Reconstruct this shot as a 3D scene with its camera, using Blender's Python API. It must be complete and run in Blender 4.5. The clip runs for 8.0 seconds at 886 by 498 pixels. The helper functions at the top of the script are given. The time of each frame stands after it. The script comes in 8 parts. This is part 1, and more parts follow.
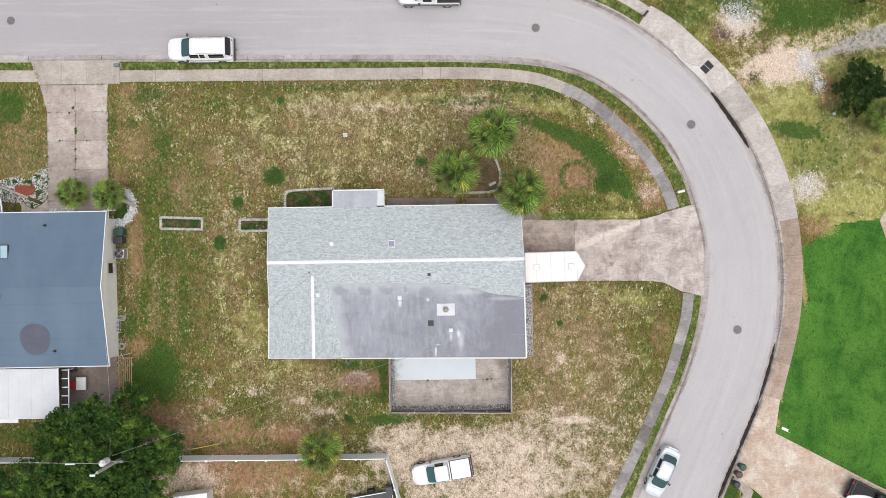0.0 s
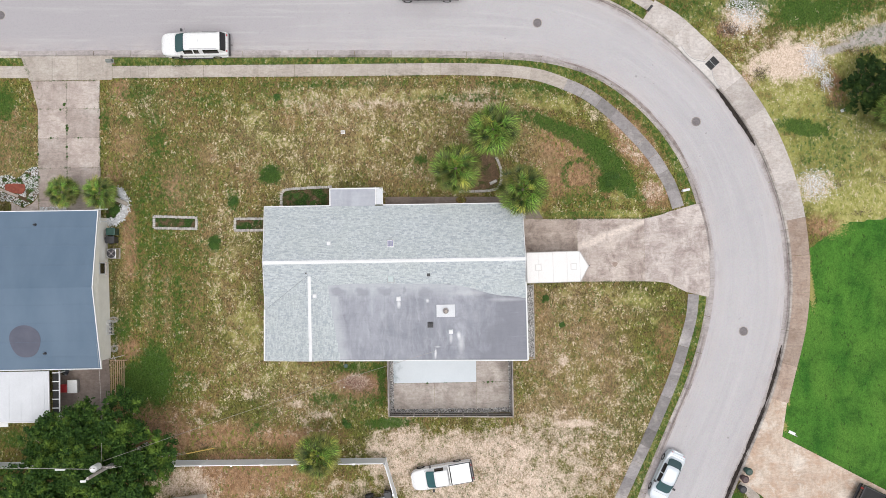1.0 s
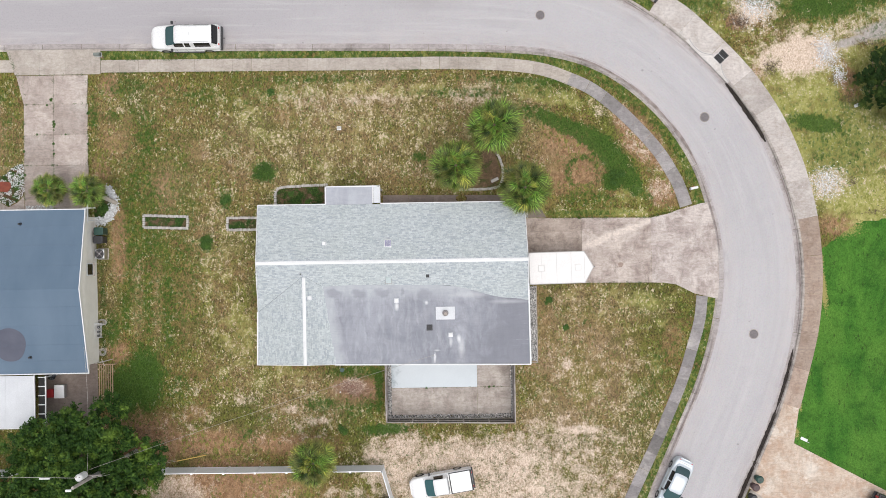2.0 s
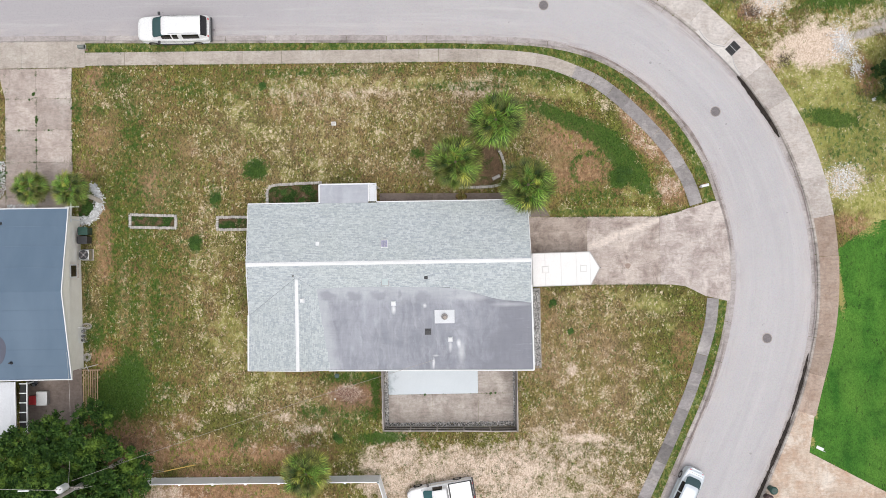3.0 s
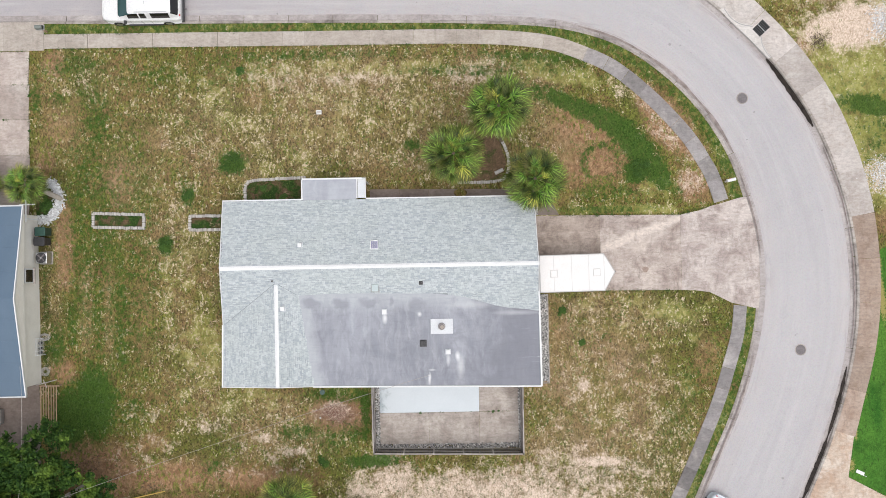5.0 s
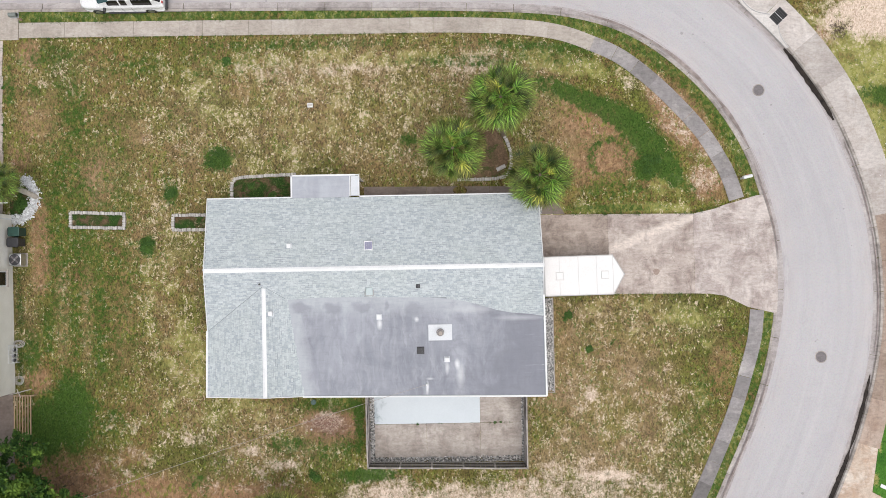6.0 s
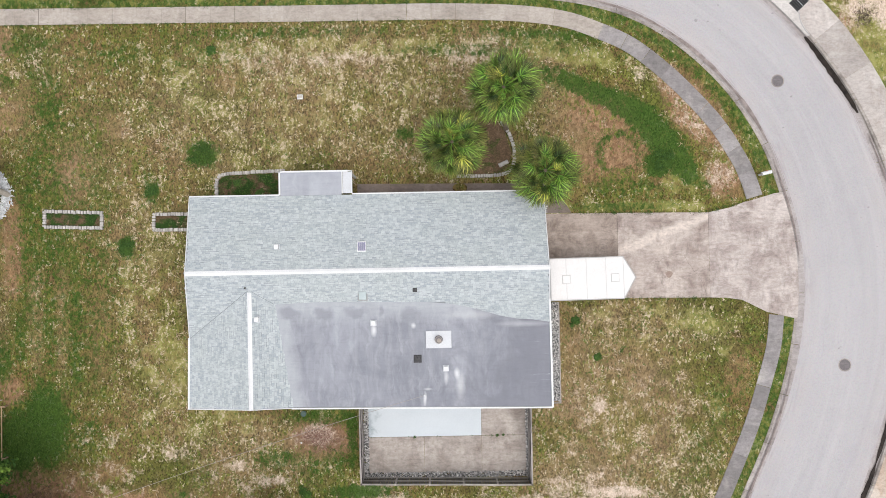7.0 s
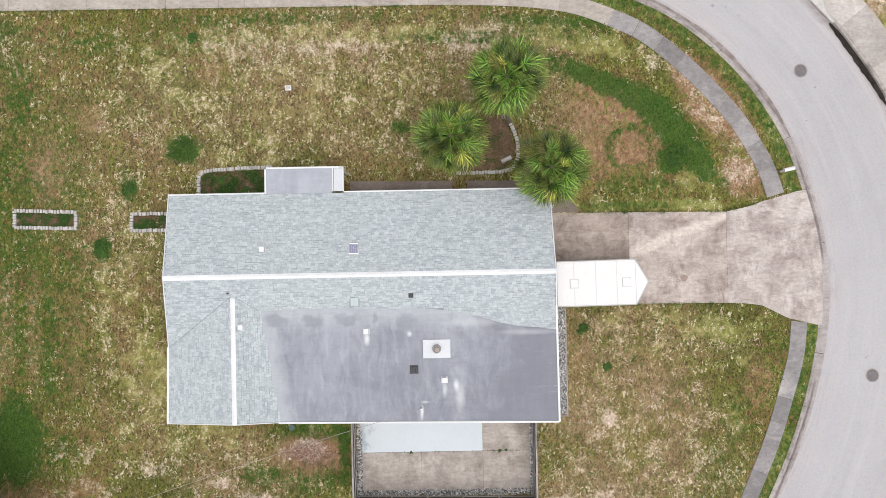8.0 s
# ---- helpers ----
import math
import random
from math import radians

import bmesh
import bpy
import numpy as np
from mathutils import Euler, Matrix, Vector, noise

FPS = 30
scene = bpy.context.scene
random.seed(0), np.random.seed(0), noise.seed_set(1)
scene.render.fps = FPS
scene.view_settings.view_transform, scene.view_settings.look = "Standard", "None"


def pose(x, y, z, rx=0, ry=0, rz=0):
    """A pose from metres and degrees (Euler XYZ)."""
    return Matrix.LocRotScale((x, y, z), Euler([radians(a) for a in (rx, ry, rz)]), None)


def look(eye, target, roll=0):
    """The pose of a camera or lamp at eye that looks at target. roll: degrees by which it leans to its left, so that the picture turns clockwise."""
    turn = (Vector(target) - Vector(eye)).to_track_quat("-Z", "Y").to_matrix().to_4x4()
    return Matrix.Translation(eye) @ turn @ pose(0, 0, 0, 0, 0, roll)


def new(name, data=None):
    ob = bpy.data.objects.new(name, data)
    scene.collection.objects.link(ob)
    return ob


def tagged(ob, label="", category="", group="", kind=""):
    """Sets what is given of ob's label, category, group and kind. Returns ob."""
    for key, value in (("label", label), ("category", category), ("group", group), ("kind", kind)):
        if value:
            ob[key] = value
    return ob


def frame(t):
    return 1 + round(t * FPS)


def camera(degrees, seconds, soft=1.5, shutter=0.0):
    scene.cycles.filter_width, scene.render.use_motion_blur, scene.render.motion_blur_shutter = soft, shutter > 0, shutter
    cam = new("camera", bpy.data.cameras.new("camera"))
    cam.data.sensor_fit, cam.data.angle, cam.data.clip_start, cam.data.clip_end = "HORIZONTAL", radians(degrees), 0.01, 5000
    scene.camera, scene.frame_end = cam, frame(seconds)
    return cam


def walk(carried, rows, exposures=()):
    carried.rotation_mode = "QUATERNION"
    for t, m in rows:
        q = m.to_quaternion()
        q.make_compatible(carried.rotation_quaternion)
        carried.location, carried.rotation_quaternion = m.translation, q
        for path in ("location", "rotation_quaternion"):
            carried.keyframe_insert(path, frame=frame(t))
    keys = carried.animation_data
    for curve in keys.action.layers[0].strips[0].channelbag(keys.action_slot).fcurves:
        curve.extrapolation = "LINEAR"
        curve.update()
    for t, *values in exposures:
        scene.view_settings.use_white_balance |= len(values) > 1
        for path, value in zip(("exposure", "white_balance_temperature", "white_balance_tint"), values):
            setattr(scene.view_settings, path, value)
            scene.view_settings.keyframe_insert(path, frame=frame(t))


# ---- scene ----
cam = camera(58.0, 8.0, soft=0.62)
ROWS = [
    (0, -0.148, -0.750, 65.402, 0.862, 0.006, -0.908),
    (0.5, -0.257, -0.781, 64.801, 0.894, -0.099, -0.909),
    (1, -0.277, -0.784, 63.986, 0.903, -0.125, -0.915),
    (1.5, -0.235, -0.772, 62.989, 0.905, -0.098, -0.924),
    (3, 0.057, -0.743, 59.224, 0.971, 0.106, -0.968),
    (3.5, 0.157, -0.753, 57.808, 1.031, 0.168, -0.984),
    (4, 0.242, -0.774, 56.350, 1.112, 0.212, -1.001),
    (4.5, 0.306, -0.804, 54.864, 1.210, 0.235, -1.018),
    (6, 0.386, -0.876, 50.300, 1.518, 0.188, -1.059),
    (6.5, 0.395, -0.856, 48.749, 1.582, 0.158, -1.069),
    (7, 0.414, -0.789, 47.182, 1.596, 0.140, -1.077),
    (7.5, 0.460, -0.654, 45.604, 1.538, 0.153, -1.081),
    (8, 0.554, -0.430, 44.028, 1.381, 0.217, -1.083),
]
walk(cam, [(t, pose(x, y, z, rx, ry, rz)) for t, x, y, z, rx, ry, rz in ROWS])

# ---- light: a bright overcast day ----
world = bpy.data.worlds.new("overcast_sky")
scene.world = world
world.use_nodes = True
wn = world.node_tree.nodes
sky = wn.new("ShaderNodeTexSky")
sky.sky_type = "NISHITA"
sky.sun_disc = False
SUN_UP, SUN_TURN = radians(78), radians(150)
sky.sun_elevation, sky.sun_rotation = SUN_UP, SUN_TURN
sky.dust_density, sky.air_density, sky.ozone_density = 4.0, 1.0, 1.0
cloud = wn.new("ShaderNodeHueSaturation")
cloud.inputs["Saturation"].default_value = 0.25
world.node_tree.links.new(sky.outputs[0], cloud.inputs["Color"])
world.node_tree.links.new(cloud.outputs[0], wn["Background"].inputs[0])
wn["Background"].inputs[1].default_value = 0.15
sun = new("sun", bpy.data.lights.new("sun", "SUN"))
sun.data.energy, sun.data.angle, sun.data.color = 0.6, radians(60), (1.0, 0.945, 0.905)
sun.matrix_world = look((30 * math.sin(SUN_TURN) * math.cos(SUN_UP), 30 * math.cos(SUN_TURN) * math.cos(SUN_UP), 30 * math.sin(SUN_UP)), (0, 0, 0))
scene.view_settings.exposure = 0.45


# ---- materials ----
class Nodes:
    """Short hand for building a node material."""

    def __init__(self, name):
        self.m = bpy.data.materials.new(name)
        self.m.use_nodes = True
        self.t = self.m.node_tree
        self.bsdf = self.t.nodes["Principled BSDF"]
        self.co = self.t.nodes.new("ShaderNodeTexCoord").outputs["Object"]

    def put(self, socket, value):
        if isinstance(value, bpy.types.NodeSocket):
            self.t.links.new(value, socket)
        elif isinstance(value, (tuple, list)) and len(value) == 3 and socket.type == "RGBA":
            socket.default_value = (*value, 1)
        else:
            socket.default_value = value

    def noise(self, scale, detail=4.0, rough=0.55, co=None, out="Fac", stretch=None, warp=0.0):
        co = co or self.co
        if stretch:
            mp = self.t.nodes.new("ShaderNodeMapping")
            self.put(mp.inputs["Vector"], co)
            mp.inputs["Scale"].default_value = stretch
            co = mp.outputs[0]
        n = self.t.nodes.new("ShaderNodeTexNoise")
        self.put(n.inputs["Vector"], co)
        n.inputs["Scale"].default_value, n.inputs["Detail"].default_value, n.inputs["Roughness"].default_value = scale, detail, rough
        n.inputs["Distortion"].default_value = warp
        return n.outputs[out]

    def cells(self, scale, out="Distance", feature="F1", co=None):
        n = self.t.nodes.new("ShaderNodeTexVoronoi")
        n.feature = feature
        self.put(n.inputs["Vector"], co or self.co)
        n.inputs["Scale"].default_value = scale
        return n.outputs[out]

    def turned(self, degrees, stretch, wander=0.0, at=3.0):
        """Coordinates turned about z, stretched, and led astray by a noise of that scale."""
        co = self.co
        if wander:
            move = self.t.nodes.new("ShaderNodeVectorMath")
            move.operation = "MULTIPLY_ADD"
            self.put(move.inputs[0], self.noise(at, 3, 0.6, out="Color"))
            move.inputs[1].default_value = (wander, wander, 0)
            self.put(move.inputs[2], co)
            co = move.outputs[0]
        mp = self.t.nodes.new("ShaderNodeMapping")
        self.put(mp.inputs["Vector"], co)
        mp.inputs["Rotation"].default_value = (0, 0, radians(degrees))
        mp.inputs["Scale"].default_value = stretch
        return mp.outputs[0]

    def spot(self, x, y, rx, ry, soft=0.6, wander=0.0):
        """A soft-edged oval stain in plan: 1 inside, 0 outside."""
        mp = self.t.nodes.new("ShaderNodeMapping")
        self.put(mp.inputs["Vector"], self.turned(0, (1, 1, 0), wander, 1.6) if wander else self.co)
        mp.inputs["Location"].default_value = (-(x + wander / 2) / rx, -(y + wander / 2) / ry, 0)
        mp.inputs["Scale"].default_value = (1 / rx, 1 / ry, 0)
        far = self.t.nodes.new("ShaderNodeVectorMath")
        far.operation = "LENGTH"
        self.put(far.inputs[0], mp.outputs[0])
        return self.ramp(far.outputs["Value"], 1 - soft, 1, 1, 0)

    def split(self, color):
        n = self.t.nodes.new("ShaderNodeSeparateColor")
        self.put(n.inputs[0], color)
        return n.outputs[0], n.outputs[1], n.outputs[2]

    def ramp(self, value, a, b, to0=0.0, to1=1.0):
        n = self.t.nodes.new("ShaderNodeMapRange")
        for k, v in zip(("Value", "From Min", "From Max", "To Min", "To Max"), (value, a, b, to0, to1)):
            self.put(n.inputs[k], v)
        return n.outputs[0]

    def math(self, op, a, b=0.0):
        n = self.t.nodes.new("ShaderNodeMath")
        n.operation = op
        self.put(n.inputs[0], a)
        self.put(n.inputs[1], b)
        return n.outputs[0]

    def mix(self, fac, a, b, mode="MIX"):
        n = self.t.nodes.new("ShaderNodeMix")
        n.data_type, n.blend_type = "RGBA", mode
        self.put(n.inputs["Factor"], fac)
        self.put(n.inputs[6], a)
        self.put(n.inputs[7], b)
        return n.outputs[2]

    def random(self):
        return self.t.nodes.new("ShaderNodeObjectInfo").outputs["Random"]

    def island(self):
        return self.t.nodes.new("ShaderNodeNewGeometry").outputs["Random Per Island"]

    def attr(self, name, out="Color"):
        n = self.t.nodes.new("ShaderNodeAttribute")
        n.attribute_name = name
        return n.outputs[out]

    def bump(self, height, strength, distance=0.02):
        n = self.t.nodes.new("ShaderNodeBump")
        self.put(n.inputs["Height"], height)
        n.inputs["Strength"].default_value, n.inputs["Distance"].default_value = strength, distance
        self.t.links.new(n.outputs[0], self.bsdf.inputs["Normal"])

    def done(self, color, rough=0.8, metal=0.0, coat=0.0, spec=0.5):
        self.put(self.bsdf.inputs["Base Color"], color)
        self.put(self.bsdf.inputs["Roughness"], rough)
        self.bsdf.inputs["Metallic"].default_value = metal
        self.bsdf.inputs["Coat Weight"].default_value = coat
        self.bsdf.inputs["Specular IOR Level"].default_value = spec
        return self.m


def surface(name, a, b, scale=1.0, fine=30.0, rough=0.8, metal=0.0, bump=0.25, vary=0.12, coat=0.0, by="object", stretch=None, spec=0.5):
    """A plain worn surface: two colours in broad patches, a fine grain, and a small change from piece to piece."""
    n = Nodes(name)
    broad = n.ramp(n.noise(scale, 5, 0.6, stretch=stretch), 0.3, 0.7)
    grain = n.noise(fine, 3, 0.6)
    col = n.mix(broad, a, b)
    col = n.mix(1.0, col, n.mix(grain, (0.78, 0.78, 0.78), (1.2, 1.2, 1.2)), "MULTIPLY")
    lot = n.random() if by == "object" else n.island()
    col = n.mix(1.0, col, n.mix(lot, (1 - vary,) * 3, (1 + vary,) * 3), "MULTIPLY")
    if bump:
        n.bump(grain, bump, 0.5 / fine)
    return n.done(col, n.ramp(grain, 0, 1, max(rough - 0.1, 0), min(rough + 0.1, 1)), metal, coat, spec)


def concrete(name, a, b, dirt, amount=0.5, worn=0.0, pale=(0.5, 0.48, 0.45), lots=(0.86, 1.12), track=None):
    """Cast concrete: broad tone, dark stains, worn pale blotches, speckle, and a change from slab to slab."""
    n = Nodes(name)
    col = n.mix(n.ramp(n.noise(0.5, 6, 0.65, warp=0.6), 0.3, 0.7), a, b)
    stain = n.ramp(n.noise(0.8, 8, 0.68, warp=0.5), 0.46, 0.70)
    col = n.mix(n.math("MULTIPLY", stain, amount), col, dirt)
    streak = n.ramp(n.noise(0.7, 6, 0.7, stretch=(0.5, 2.2, 1), warp=0.5), 0.5, 0.72)
    col = n.mix(n.math("MULTIPLY", streak, amount * 0.5), col, dirt)
    if worn:
        blotch = n.ramp(n.noise(0.62, 7, 0.66, warp=0.4), 0.52, 0.66)
        col = n.mix(n.math("MULTIPLY", blotch, worn), col, pale)
    if track:
        # a pale worn wheel track along a line y = a + b x
        xyz = n.t.nodes.new("ShaderNodeSeparateXYZ")
        n.put(xyz.inputs[0], n.co)
        off = n.math("SUBTRACT", xyz.outputs[1], n.math("ADD", n.math("MULTIPLY", xyz.outputs[0], track[1]), track[0]))
        off = n.math("ABSOLUTE", n.math("ADD", off, n.ramp(n.noise(0.7, 6, 0.7), 0.2, 0.8, -0.3, 0.3)))
        col = n.mix(n.ramp(off, 0.12, 0.42, 0.75, 0), col, pale)
    # rubbed and rained streaks, in patches
    where = n.noise(0.7, 4, 0.6)
    for turn, stretch, lo, hi in ((2, (0.5, 2.4, 0), 0.42, 0.62), (-5, (2.2, 0.6, 0), 0.58, 0.40)):
        rub = n.ramp(n.noise(2.2, 6, 0.72, co=n.turned(turn, stretch, 0.25, 1.5)), 0.36, 0.64, -0.30 * amount, 0.18 * amount)
        rub = n.math("ADD", n.math("MULTIPLY", rub, n.ramp(where, lo, hi, 0.1, 0.9)), 1.0)
        col = n.mix(1.0, col, n.mix(rub, (0, 0, 0), (1, 1, 1)), "MULTIPLY")
    spots = n.ramp(n.noise(3.5, 8, 0.8, stretch=(1, 1.8, 1)), 0.32, 0.7, 0.70, 1.15)
    col = n.mix(1.0, col, n.mix(spots, (0, 0, 0), (1, 1, 1)), "MULTIPLY")
    lot = n.mix(n.random(), (lots[0], lots[0] * 0.99, lots[0] * 0.98), (lots[1],) * 3)
    col = n.mix(1.0, col, lot, "MULTIPLY")
    grain = n.noise(70, 2, 0.6)
    n.bump(grain, 0.25, 0.006)
    return n.done(col, 0.88)


def asphalt():
    """Worn asphalt whose streaks run along the lanes; x of the lane attribute runs along the road, y across it."""
    n = Nodes("worn_asphalt")
    lane = n.attr("lane", "Vector")
    col = n.mix(n.ramp(n.noise(0.12, 5, 0.6, warp=0.5), 0.3, 0.7), (0.375, 0.36, 0.371), (0.42, 0.404, 0.413))
    col = n.mix(n.ramp(n.noise(1.1, 6, 0.65), 0.45, 0.8, 0, 0.45), col, (0.445, 0.43, 0.43))
    col = n.mix(0.10, col, n.cells(55.0, "Color"), "OVERLAY")
    # the tone darkens gradually towards the west end, with a wavering edge
    xyz = n.t.nodes.new("ShaderNodeSeparateXYZ")
    n.put(xyz.inputs[0], n.co)
    old = n.ramp(n.math("ADD", xyz.outputs[0], n.ramp(n.noise(0.15, 5, 0.6), 0.2, 0.8, -9, 9)), -22, 4, 0.75, 0)
    col = n.mix(old, col, (0.322, 0.305, 0.318))
    # lanes polished by tyres, long scuffs, and broad faint patches
    tyre = n.noise(1.0, 5, 0.6, co=lane, stretch=(0.05, 1.1, 1), warp=0.3)
    col = n.mix(n.ramp(tyre, 0.50, 0.72, 0, 0.5), col, (0.335, 0.322, 0.33))
    pale = n.noise(1.0, 6, 0.65, co=lane, stretch=(0.10, 2.0, 1), warp=0.4)
    col = n.mix(n.ramp(pale, 0.52, 0.75, 0, 0.5), col, (0.49, 0.474, 0.472))
    scuff = n.noise(1.0, 7, 0.7, co=lane, stretch=(0.28, 3.0, 1), warp=1.2)
    col = n.mix(n.ramp(scuff, 0.60, 0.74, 0, 0.30), col, (0.27, 0.25, 0.252))
    patch = n.ramp(n.noise(0.45, 8, 0.75, warp=2.0), 0.62, 0.8, 0, 0.3)
    col = n.mix(patch, col, (0.19, 0.183, 0.183))
    # silt and sand washed to the margins
    edge = n.math("MULTIPLY", n.attr("margin", "Fac"), n.ramp(n.noise(0.8, 6, 0.7, warp=1.0), 0.35, 0.65))
    col = n.mix(n.math("MULTIPLY", edge, 0.55), col, (0.47, 0.41, 0.385))
    side = n.noise(1.0, 6, 0.7, co=lane, stretch=(0.35, 2.2, 1), warp=1.0)
    grime = n.math("MULTIPLY", n.math("POWER", n.attr("margin", "Fac"), 2.0), n.ramp(side, 0.50, 0.68))
    col = n.mix(n.math("MULTIPLY", grime, 0.65), col, (0.20, 0.17, 0.165))
    pit = n.ramp(n.noise(2.2, 2, 0.5), 0.74, 0.78, 0, 0.6)
    col = n.mix(pit, col, (0.20, 0.19, 0.19))
    speck = n.ramp(n.noise(9.0, 4, 0.75), 0.3, 0.7, 0.88, 1.1)
    col = n.mix(1.0, col, n.mix(speck, (0, 0, 0), (1, 1, 1)), "MULTIPLY")
    n.bump(n.noise(120, 2), 0.3, 0.005)
    return n.done(col, 0.9)


def lawn():
    """Patchy turf: thatch in broad patches, strewn with flecks of straw, green tufts and hollows with painted shade."""
    n = Nodes("patchy_dry_lawn")
    green, sand, brown = n.split(n.attr("cover"))
    straw, yellow, grey = n.split(n.attr("dress"))
    lush = n.attr("lush", "Fac")
    wide = n.noise(0.17, 4, 0.6, warp=0.5)
    patch = n.noise(0.36, 5, 0.62, warp=0.6)
    mid = n.noise(0.95, 6, 0.66, warp=0.5)
    other = n.noise(0.61, 5, 0.65, warp=0.7)
    small = n.noise(2.6, 6, 0.70, warp=0.5)
    fine = n.noise(7.0, 5, 0.75)
    grain = n.noise(19.0, 4, 0.75)
    a0, a1, a2 = n.split(n.cells(7.2, "Color", co=n.turned(28, (1, 0.6, 0), 0.34, 4.0)))
    b0, b1, b2 = n.split(n.cells(9.5, "Color", co=n.turned(-52, (1, 0.52, 0), 0.30, 5.0)))
    c0, c1, c2 = n.split(n.cells(17.0, "Color", co=n.turned(75, (1, 0.6, 0), 0.10, 8.0)))
    # thatch: pinkish brown, ochre and olive in patches a few metres wide
    col = n.mix(n.ramp(mid, 0.40, 0.60), (0.170, 0.112, 0.049), (0.172, 0.136, 0.041))
    col = n.mix(n.ramp(n.math("ADD", patch, n.ramp(small, 0.3, 0.7, -0.1, 0.1)), 0.46, 0.60, 0, 0.85), col, (0.120, 0.117, 0.025))
    col = n.mix(n.ramp(wide, 0.50, 0.62, 0, 0.62), col, (0.070, 0.082, 0.020))
    col = n.mix(n.ramp(small, 0.53, 0.62, 0, 0.78), col, (0.116, 0.136, 0.023))
    col = n.mix(n.ramp(n.math("ADD", brown, n.ramp(mid, 0.2, 0.8, -0.45, 0.45)), 0.25, 0.75, 0, 0.9), col, n.mix(n.ramp(small, 0.35, 0.68), (0.205, 0.112, 0.062), (0.355, 0.225, 0.135)))
    col = n.mix(n.math("MULTIPLY", straw, n.ramp(mid, 0.35, 0.6, 0.3, 0.75)), col, n.mix(n.ramp(patch, 0.4, 0.6), (0.285, 0.205, 0.128), (0.235, 0.185, 0.082)))
    # leaves of each tuft differ in tone
    col = n.mix(1.0, col, n.mix(a1, (0.80, 0.81, 0.80), (1.20, 1.19, 1.18)), "MULTIPLY")
    col = n.mix(1.0, col, n.mix(c1, (0.82, 0.83, 0.81), (1.18, 1.17, 1.18)), "MULTIPLY")
    # green tufts, and shade painted dark into the hollows between them
    lean = n.math("ADD", n.ramp(other, 0.34, 0.66, -0.42, 0.36), n.ramp(mid, 0.3, 0.7, -0.12, 0.12))
    tuft = n.ramp(n.math("ADD", b0, n.math("ADD", lean, n.math("MULTIPLY", n.math("ADD", straw, brown), -0.18))), 0.56, 0.76, 0, 0.8)
    col = n.mix(tuft, col, n.mix(b2, (0.075, 0.098, 0.016), (0.195, 0.205, 0.042)))
    gap_shade = n.ramp(n.math("ADD", c0, n.ramp(fine, 0.3, 0.7, 0.26, -0.26)), 0.64, 0.84, 0, 0.85)
    gap_shade = n.math("MULTIPLY", gap_shade, n.ramp(n.math("ADD", brown, sand), 0.2, 0.9, 1, 0.35))
    col = n.mix(gap_shade, col, n.mix(1.0, col, (0.34, 0.35, 0.31), "MULTIPLY"))
    # weeds and moss, pale yellowish green
    g = n.ramp(n.math("ADD", n.math("SUBTRACT", yellow, n.math("MULTIPLY", brown, 0.6)), n.ramp(mid, 0.2, 0.8, -0.55, 0.55)), 0.3, 0.8)
    col = n.mix(n.math("MULTIPLY", g, 0.85), col, n.mix(n.ramp(n.math("ADD", n.math("MULTIPLY", small, 0.65), n.math("MULTIPLY", a2, 0.35)), 0.3, 0.7), (0.20, 0.215, 0.048), (0.42, 0.39, 0.15)))
    # flecks of straw, dense where the lawn has dried out
    dry = n.math("ADD", n.ramp(straw, 0, 1, -0.25, -0.09), n.ramp(n.math("ADD", n.math("MULTIPLY", mid, 0.65), n.math("MULTIPLY", patch, 0.35)), 0.36, 0.64, -0.20, 0.20))
    dry = n.math("ADD", dry, n.math("MULTIPLY", brown, -0.24))
    one = n.ramp(n.math("ADD", a0, dry), 0.80, 0.92)
    two = n.ramp(n.math("ADD", b1, dry), 0.83, 0.96, 0, 0.9)
    three = n.ramp(n.math("ADD", c2, dry), 0.84, 0.98, 0, 0.7)
    curl = n.ramp(n.math("ABSOLUTE", n.math("SUBTRACT", n.noise(3.9, 2, 0.5, warp=0.5), 0.5)), 0.022, 0.06, 1, 0)
    curl = n.math("MULTIPLY", curl, n.ramp(n.math("ADD", n.math("ADD", b0, n.math("MULTIPLY", dry, 1.4)), n.ramp(small, 0.3, 0.7, -0.2, 0.2)), 0.46, 0.62))
    three = n.math("MAXIMUM", three, curl)
    fleck = n.math("MULTIPLY", n.math("MAXIMUM", n.math("MAXIMUM", one, two), three), n.ramp(n.math("ADD", n.math("MULTIPLY", fine, 0.6), n.math("MULTIPLY", grain, 0.4)), 0.38, 0.52, 0.25, 1.0))
    col = n.mix(fleck, col, n.mix(n.ramp(n.math("ADD", n.math("MULTIPLY", c1, 0.5), n.math("MULTIPLY", other, 0.5)), 0.25, 0.75), (0.43, 0.34, 0.205), (0.62, 0.51, 0.41)))
    # bare sand
    edge = n.math("ADD", n.ramp(fine, 0.28, 0.72, -0.3, 0.3), n.math("ADD", n.ramp(mid, 0.3, 0.7, -0.34, 0.34), n.ramp(a0, 0, 1, -0.12, 0.12)))
    edge = n.ramp(n.math("ADD", sand, edge), 0.28, 0.74)
    col = n.mix(edge, col, n.mix(n.ramp(n.math("ADD", n.math("MULTIPLY", small, 0.6), n.math("MULTIPLY", c1, 0.4)), 0.3, 0.7), (0.43, 0.33, 0.25), (0.68, 0.56, 0.46)))
    track = n.ramp(n.math("ADD", grey, n.ramp(mid, 0.2, 0.8, -0.35, 0.35)), 0.35, 0.7, 0, 0.9)
    col = n.mix(track, col, n.mix(n.ramp(small, 0.3, 0.7), (0.26, 0.23, 0.22), (0.46, 0.42, 0.405)))
